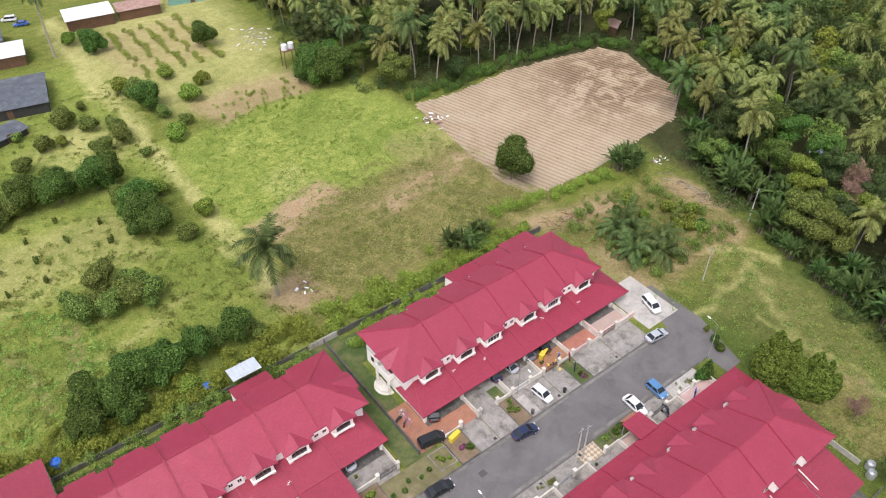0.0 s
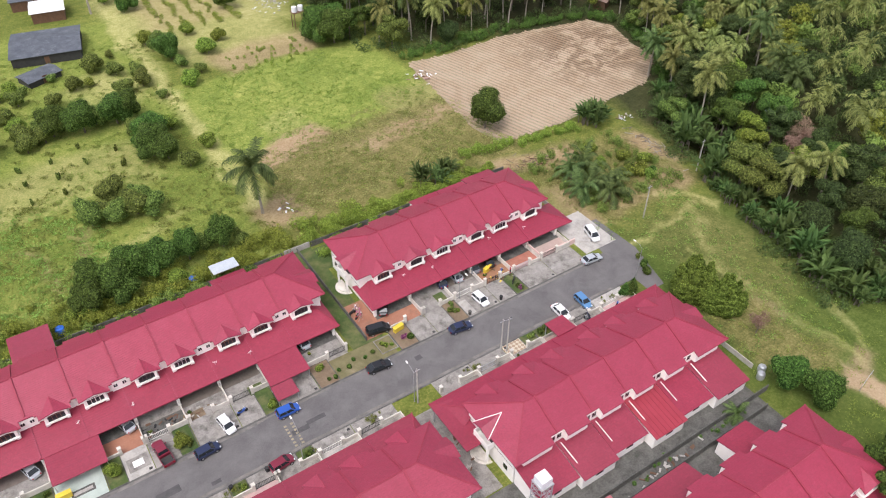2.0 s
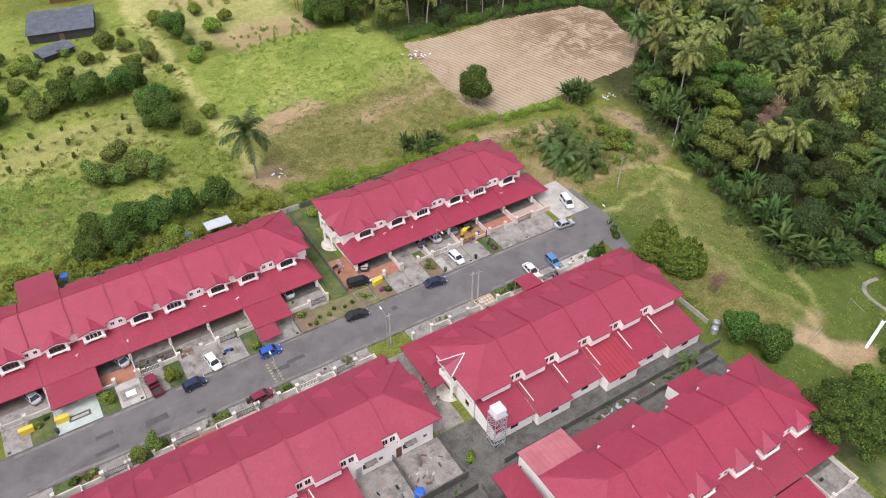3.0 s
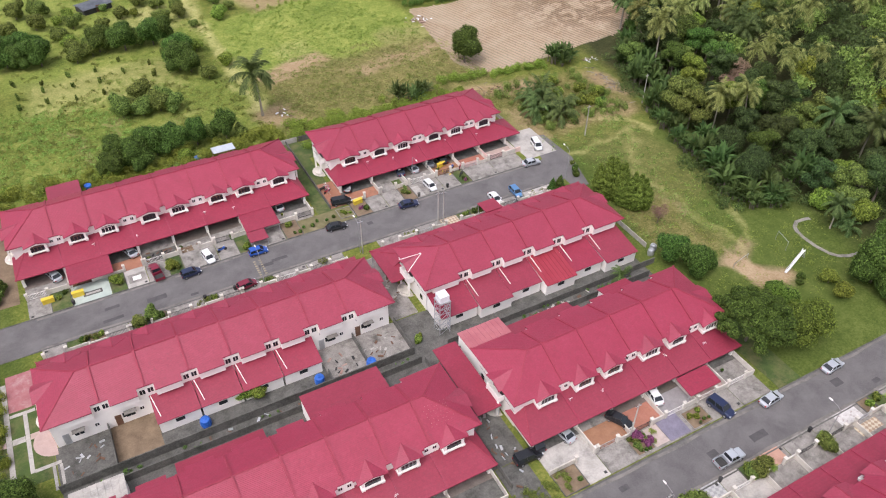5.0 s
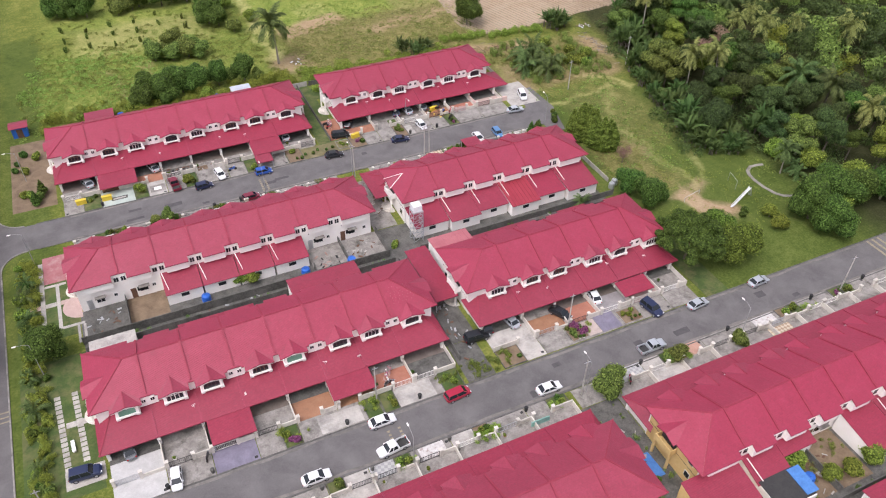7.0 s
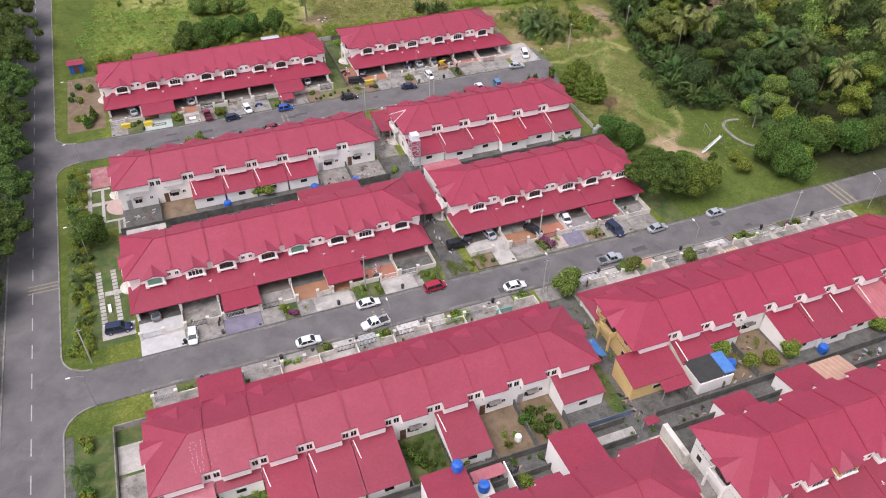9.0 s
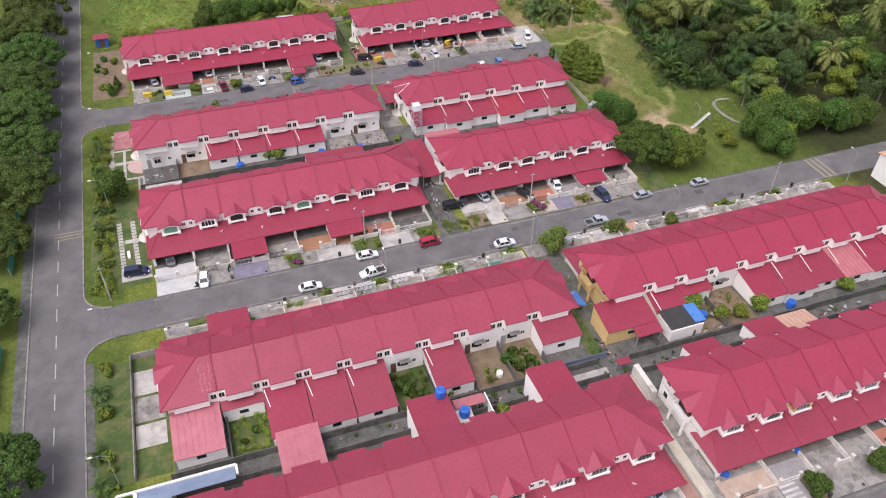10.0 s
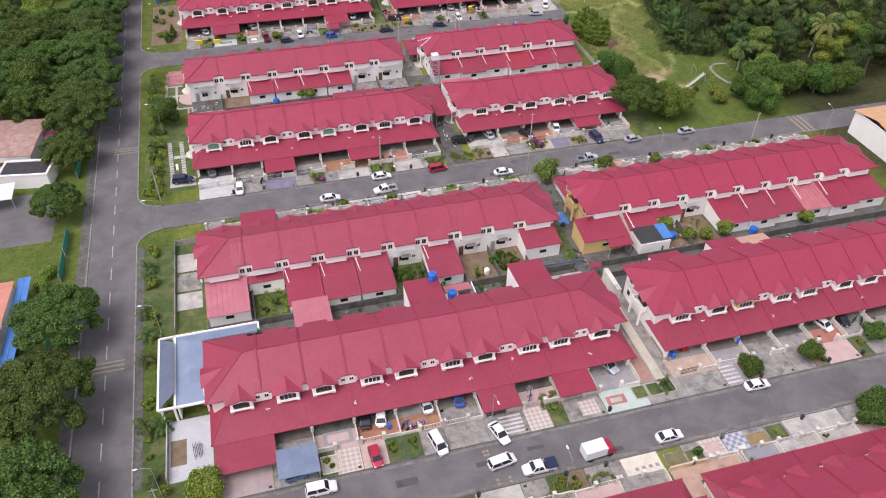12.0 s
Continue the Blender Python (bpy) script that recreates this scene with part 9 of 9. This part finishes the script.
planted_stuff(SHRUB[2:3], [(random.choice((45.0, 48.8)) + random.uniform(-0.6, 0.6), random.uniform(-57, -34)) for _ in range(26)], 0.25, 0.8, "passage_weeds", "green weeds in the side passage", "weeds", 42)
planted_stuff(SHRUB[:1], [(random.uniform(-18, 74), 8.1 + random.uniform(-0.6, 0.9)) for _ in range(44)], 0.2, 0.7, "lane_weeds", "dark weeds along the back lane walls", "weeds", 43)
planted_stuff(SHRUB[2:3], [(68 + random.uniform(-5.5, 5.5), -54.3 + random.uniform(-3.3, 3.3)) for _ in range(30)], 0.25, 0.8, "overgrowth", "straggling weeds in a rear yard", "weeds", 44)


# ---- front yards in detail ----
def bed(x0, x1, y0, y1, material, label, edging=CONC_LIGHT, z=0.09):
    """Small garden bed: earth or turf inside a low kerb."""
    t = thing("garden_bed", ((x0 + x1) / 2, (y0 + y1) / 2, 0), 0, label, "garden bed")
    hx, hy = (x1 - x0) / 2, (y1 - y0) / 2
    s = Shape()
    s.box(-hx + 0.13, -hy + 0.13, 0, hx - 0.13, hy - 0.13, z + 0.03)
    part("soil", s, material, t)
    for bb in ((-hx, -hy, hx, -hy + 0.12), (-hx, hy - 0.12, hx, hy), (-hx, -hy + 0.123, -hx + 0.12, hy - 0.123), (hx - 0.12, -hy + 0.123, hx, hy - 0.123)):
        s = Shape()
        s.box(bb[0], bb[1], 0, bb[2], bb[3], z + 0.12)
        part("edging", s, edging, t)


for x0, x1 in ((42.1, 44.25), (44.4, 46.5), (46.65, 48.7)):
    bed(x0, x1, -87.5, -85.15, LAWN, "small square of turf with cream edging")
bed(41.2, 44.2, -99.1, -97.0, DRY_TURF, "dry brown grass bed by the street wall", CONC)
bed(44.25, 46.7, -99.1, -97.2, LAWN, "grass bed by the street wall", CONC)
bed(54.0, 57.1, -98.9, -97.0, surf("orange brown earth", (0.24, 0.155, 0.06), (0.32, 0.22, 0.10), 0.8, 6, 0.95, 0.5), "bare orange-brown earth bed beside a driveway", CONC)
bed(57.2, 60.2, -98.9, -96.4, LAWN, "patchy grass bed with a pale boulder plant", CONC)
bed(34.2, 37.1, 45.6, 48.7, DRY_TURF, "overgrown corner bed beside the end house", CONC)
bed(-4.1, -1.6, -88.4, -85.6, surf("pale pebbles", (0.36, 0.31, 0.24), (0.52, 0.46, 0.36), 1.4, 9, 0.9, 0.5, (0.3, 0.26, 0.18)), "pebble bed with cream edging before a gate", WALL_OLD, 0.16)
many(SHRUB[:1], [(46.0, -98.0), (46.2, -97.7)], 0.7, 0.9, "front garden shrubs", "round dark green shrub in a grass bed")
many(SHRUB[1:2], [(58.6, -97.6), (35.1, 47.6), (36.3, 46.6), (35.6, 46.8)], 0.45, 0.7, "front garden shrubs", "low yellow-green shrub in a bed")
plant(MANGO[0], 73.2, -98.9, 0.8, 15, "front yard trees", "broad leafy tree before a front wall")
# tiled crossings on the south side of the south street
inlay("tiled_crossing", 46.85, 50.35, -99.15, -96.1, 0.084, CHECK_PINK, "pink and white checker tiled crossing")
inlay("tiled_crossing", 47.6, 49.6, -98.6, -96.9, 0.09, PINK, "pink tile centre of a checker crossing")
inlay("tiled_crossing", 50.5, 53.85, -99.15, -95.95, 0.084, CHECK_BLUE, "blue and white checker tiled crossing")
inlay("tiled_crossing", 60.5, 69.2, -99.15, -95.95, 0.084, CONC_LIGHT, "pale concrete crossing with faint stains")
for x in (36.9, 37.9, 38.9, 39.9):
    inlay("dark_tile", x - 0.26, x + 0.26, -98.4, -97.9, 0.09, GREY_TILE, "dark grey square set in a cream crossing")
inlay("tiled_court", 51.6, 57.4, -101.9, -99.6, 0.118, surf("blue grey slabs", (0.22, 0.22, 0.25), (0.32, 0.32, 0.35), 0.7, 5, 0.7, 0.1), "blue-grey slab court behind a gate")
t = thing("balustrade", (49.3, -99.5, 0), 0, "cream balustrade wall with turned balusters and piers", "balustrade")
for x in (-2.6, 2.6):
    s = Shape()
    s.box(x - 0.24, -0.24, 0, x + 0.24, 0.24, 1.5)
    s.box(x - 0.3, -0.3, 1.5, x + 0.3, 0.3, 1.62)
    part("pier", s, WALL_OLD, t)
for z0, z1 in ((0.0, 0.35), (0.95, 1.1)):
    s = Shape()
    s.box(-2.35, -0.11, z0, 2.35, 0.11, z1)
    part("rail", s, WALL_OLD, t)
for k in range(11):
    s = Shape()
    x = -2.1 + k * 0.42
    s.tube([(x, 0, 0.35), (x, 0, 0.5), (x, 0, 0.75), (x, 0, 0.95)], [0.06, 0.11, 0.06, 0.08], 8)
    part("baluster", s, WALL_OLD, t)
wall_run(40.9, -99.5, 46.4, -99.5, 1.0, surf("buff render", (0.56, 0.44, 0.27), (0.66, 0.54, 0.36), 0.6, 5, 0.85, 0.1, (0.42, 0.34, 0.22)), "buff rendered street wall", 0.2)
wall_run(51.55, -102.0, 51.55, -99.4, 1.0, WALL_OLD, "cream wall between two front courts")
# court of the alley house, drums on the porch
inlay("tiled_court", 49.3, 56.6, -85.2, -81.6, 0.116, surf("tan court tiles", (0.38, 0.27, 0.20), (0.50, 0.38, 0.30), 0.7, 5, 0.7, 0.1, (0.30, 0.22, 0.16)), "tan pink tiled court under a porch")


def drum(x, y, material, label):
    t = thing("plastic_drum", (x, y, 0.14), 0, label, "drum")
    s = Shape()
    s.tube([(0, 0, 0), (0, 0, 0.08), (0, 0, 0.45), (0, 0, 0.85), (0, 0, 0.92)], [0.27, 0.31, 0.33, 0.31, 0.27], 14)
    part("body", s, material, t)
    s = Shape()
    s.tube([(0, 0, 0.92), (0, 0, 0.98)], [0.29, 0.25], 14)
    part("lid", s, material, t)


RED_PLASTIC = surf("red plastic", (0.36, 0.015, 0.02), (0.48, 0.03, 0.03), 1, 6, 0.45, 0.05)
for x, y in ((50.7, -81.0), (51.5, -80.7), (51.2, -81.5), (62.6, -81.4), (6.0, -83.2)):
    drum(x, y, TANK_BLUE, "blue plastic drum standing under a porch")
for x, y in ((53.2, -80.7), (54.0, -80.6)):
    drum(x, y, RED_PLASTIC, "red plastic drum standing under a porch")


def drying_rack(x, y, turn, cloths, label):
    t = thing("drying_rack", (x, y, 0.13), turn, label, "drying rack")
    for sx in (-1.5, 1.5):
        for sy in (-0.4, 0.4):
            s = Shape()
            s.bar((sx, sy, 0), (sx, -sy * 0.2, 1.0), 0.04)
            part("leg", s, STEEL, t)
    for k in range(5):
        s = Shape()
        s.bar((-1.55, -0.4 + 0.2 * k, 1.0), (1.55, -0.4 + 0.2 * k, 1.0), 0.03)
        part("rail", s, STEEL, t)
    dice = random.Random(int(x * 10))
    for k in range(9):
        s = Shape()
        x0, y0 = -1.4 + 0.3 * k + dice.uniform(0, 0.1), -0.4 + 0.2 * dice.randrange(4)
        w, d = dice.uniform(0.22, 0.3), dice.uniform(0.3, 0.6)
        s.slab([(x0, y0 - 0.05, 1.05 - d), (x0 + w, y0 - 0.05, 1.05 - d), (x0 + w, y0, 1.05), (x0, y0, 1.05)], 0.03)
        s.slab([(x0, y0 + 0.004, 1.05), (x0 + w, y0 + 0.004, 1.05), (x0 + w, y0 + 0.18, 1.02), (x0, y0 + 0.18, 1.02)], 0.03)
        part("cloth", s, dice.choice(cloths), t)


PURPLE = surf("purple cloth", (0.10, 0.04, 0.14), (0.17, 0.07, 0.22), 2, 8, 0.9, 0.2)
drying_rack(9.7, -83.9, 4, (PURPLE, PURPLE, FRAME_W, PINK_CLOTH), "low drying rack hung with purple and white cloths")
drying_rack(35.2, 55.2, 78, (PURPLE, FRAME_W, PINK_CLOTH, SHEET_PALE), "low drying rack hung with laundry on a terrace")
drying_rack(26.9, -83.2, 70, (PINK_CLOTH, PURPLE, RED_TILE), "narrow rack with pink and red cloths in a court")
# steel stand on the pale court beside the annex
t = thing("steel_stand", (-20.0, -80.2, 0.07), 8, "low dark steel stand on a pale court", "stand")
for k in range(6):
    s = Shape()
    x = -0.55 + 0.22 * k
    s.bar((x, -1.5 + 0.3 * (k % 3), 0.35), (x, 1.3 - 0.35 * (k % 2), 0.35), 0.06)
    part("bar", s, SHADE, t)
for sx in (-0.5, 0.5):
    for sy in (-0.8, 0.6):
        s = Shape()
        s.box(sx - 0.03, sy - 0.03, 0, sx + 0.03, sy + 0.03, 0.36)
        part("leg", s, SHADE, t)
# north street: terrace, lawns and walls before the end row
inlay("tiled_terrace", 33.7, 37.2, 49.5, 58.0, 0.09, TERRA, "worn terracotta terrace beside the end house")
inlay("lawn_patch", 47.6, 49.4, 49.7, 52.3, 0.125, LAWN, "narrow lawn patch in a concrete court")
inlay("pale_slab", 50.2, 51.7, 45.2, 48.6, 0.078, CONC_LIGHT, "pale new concrete slab in a driveway")
inlay("lawn_patch", 14.2, 16.4, 49.3, 51.0, 0.125, LAWN, "small lawn patch beside a concrete court")
inlay("earth_patch", 4.6, 7.6, 49.7, 51.2, 0.125, SOIL, "brown earth patch in a neglected court")
debris("yard_junk", 2.0, 51.0, 3.4, 1.3, 30, 61, (TYRE, CONC_DARK, WOOD), "dark junk and boards in a neglected court", 0.45)
debris("yard_junk", 6.0, 50.6, 2.4, 1.0, 18, 62, (WOOD, SOIL, CONC_LIGHT), "broken bricks and boards in a court", 0.3)
debris("yard_junk", 59.6, 49.6, 1.2, 1.6, 16, 63, (WOOD, TYRE, YELLOW), "pots, boards and scraps beside a gate", 0.3)
PINK_WALL = surf("pink render", (0.60, 0.42, 0.38), (0.72, 0.54, 0.49), 0.6, 5, 0.85, 0.1, (0.48, 0.34, 0.31))
wall_run(68.6, 49.75, 76.6, 49.75, 1.1, PINK_WALL, "pink rendered front wall with coping", 0.25)
wall_run(68.5, 49.9, 68.5, 54.2, 1.3, PINK_WALL, "pink rendered wall between two courts", 0.2)
wall_run(62.9, 49.75, 66.8, 49.75, 0.8, PINK_WALL, "pink rendered front wall with coping", 0.25)
# faded yellow speed blocks on the streets
for x0, x1, ya, yb in ((17.3, 19.3, -26.5, -24.2), (18.0, 20.1, -95.7, -94.3), (17.5, 18.4, -91.0, -89.4), (15.9, 17.3, 37.7, 42.5)):
    for i in range(2):
        x = x0 if i == 0 else x1 - 0.4
        for k in range(int((yb - ya) / 0.62)):
            s = Shape()
            s.box(x, ya + k * 0.62, 0.031, x + 0.4, ya + k * 0.62 + 0.34, 0.041)
            tagged(new("speed_block", s.mesh("speed_block", LINE_Y)), "faded yellow paint block on the street", "road marking", "speed blocks")
# middle street: beds, tiled drives and crossings
bed(50.0, 53.1, -21.5, -18.3, SOIL, "planter crowded with pink flowering shrubs", CONC)
many([FLOWER], [(51.6, -19.0), (52.5, -20.4), (51.9, -18.9)], 0.6, 0.85, "front garden shrubs", "pink flowering shrub in a kerb planter")
many(SHRUB[1:3], [(50.8, -20.3), (51.2, -19.3), (50.6, -18.9), (52.4, -19.6)], 0.6, 0.9, "front garden shrubs", "leafy green shrub in a kerb planter")
bed(59.7, 63.4, -21.7, -18.6, SOIL, "planter with yellow-green shrubs and pots", CONC)
many(SHRUB[1:2], [(60.6, -19.6), (61.5, -20.2), (62.4, -19.4)], 0.5, 0.85, "front garden shrubs", "yellow-green shrub in a kerb planter")
for x, y in ((61.2, -21.2), (62.0, -21.0), (62.8, -21.1), (51.4, -21.2), (52.0, -21.3)):
    pot(x, y, SHRUB[0])
inlay("tiled_driveway", 55.6, 59.2, -21.6, -17.7, 0.122, MAT["u"], "slate violet tiled driveway")
inlay("tiled_driveway", 53.2, 55.5, -21.4, -18.3, 0.078, surf("pale pink concrete", (0.42, 0.33, 0.29), (0.52, 0.43, 0.38), 0.7, 5, 0.8, 0.1, (0.34, 0.28, 0.25)), "pale pink concrete driveway")
inlay("worn_patch", 20.6, 26.4, -21.9, -18.3, 0.077, CONC_LIGHT, "pale worn concrete apron before a gate")
inlay("worn_patch", 9.0, 15.2, -21.8, -18.9, 0.077, CONC_LIGHT, "pale worn concrete apron before a gate")
MOSAIC = surf("white broken tile mosaic", (0.46, 0.43, 0.40), (0.66, 0.64, 0.61), 2.5, 14, 0.7, 0.2, (0.36, 0.30, 0.27), stain_at=(0.52, 0.6))
inlay("mosaic_crossing", 20.0, 23.7, -31.4, -29.35, 0.078, MOSAIC, "white broken tile mosaic crossing")
inlay("mosaic_crossing", 78.7, 82.9, -31.3, -29.1, 0.078, MOSAIC, "white broken tile mosaic crossing")
inlay("tiled_driveway", 63.0, 67.8, -31.3, -29.0, 0.079, surf("salmon tiles", (0.42, 0.235, 0.165), (0.52, 0.31, 0.23), 0.7, 5, 0.7, 0.1, (0.34, 0.2, 0.15)), "salmon tiled crossing before a gate")
inlay("checker_court", 79.7, 84.0, -33.6, -32.0, 0.118, CHECK_TAN, "cream and red-brown checker tiled court")
planted_stuff(SHRUB[1:2], [(29.8 + random.uniform(-2.1, 2.2), -31.3 + random.uniform(-0.9, 0.9)) for _ in range(22)], 0.35, 0.8, "verge_planting", "lush yellow-green plants in a kerb bed", "plants", 49)
planted_stuff(SHRUB[2:3], [(29.6 + random.uniform(-2.4, 6.6), -19.4 + random.uniform(-0.9, 0.9)) for _ in range(40)], 0.25, 0.55, "verge_planting", "dry straggling weeds in a kerb bed", "plants", 50)
wall_run(36.0, -32.65, 38.9, -32.65, 1.1, SHEET_TEAL, "pale green painted front wall", 0.16)
drying_rack(20.9, -16.0, 60, (FRAME_W, PINK_CLOTH, SHEET_PALE), "drying rack with white and pink laundry")
s = Shape()
s.slab([(46.6, -46.6, 0.16), (48.6, -46.6, 0.14), (48.4, -42.8, 0.15), (46.7, -42.8, 0.2)], 0.12)
tagged(new("tarpaulin", s.mesh("tarpaulin", TARP)), "crumpled blue tarpaulin lying in a side passage", "tarpaulin")
# pale dust along the street edges and dark mended patches in the asphalt
DUST = surf("pale road dust", (0.15, 0.138, 0.122), (0.24, 0.222, 0.198), 0.6, 7, 0.95, 0.15, (0.11, 0.103, 0.096), stain_at=(0.45, 0.65))
MENDED = surf("dark mended asphalt", (0.06, 0.058, 0.058), (0.095, 0.09, 0.088), 0.8, 9, 0.9, 0.25)
for (ya, yb), x1 in ((R1, 74), (R2, 120), (R3, 120)):
    for y, sg in ((ya + 0.12, 1), (yb - 0.12, -1)):
        edge_line = edge_wobble([(-19, y + sg * 0.45), (x1, y + sg * 0.45), (x1, y), (-19, y)][:: 1 if sg < 0 else -1], 1.6, 0.32, y)
        s = Shape()
        s.poly([(x, min(max(v, ya + 0.1), yb - 0.1), 0.036) for x, v in edge_line])
        flat("dust_strip", s, DUST, "pale dust gathered along the street edge", "road dust")
dice = random.Random(44)
for y0, x1 in ((R1[0], 70), (R2[0], 110), (R3[0], 100)):
    for k in range(7):
        x, y, w, d = dice.uniform(-14, x1), y0 + dice.uniform(1.4, 5.2), dice.uniform(0.5, 1.6), dice.uniform(0.3, 0.7)
        s = Shape()
        s.poly([(px, py, 0.0365) for px, py in edge_wobble([(x - w, y - d), (x + w, y - d), (x + w, y + d), (x - w, y + d)], 0.5, 0.16, x)])
        flat("mended_patch", s, MENDED, "dark mended patch in worn asphalt", "road patch")
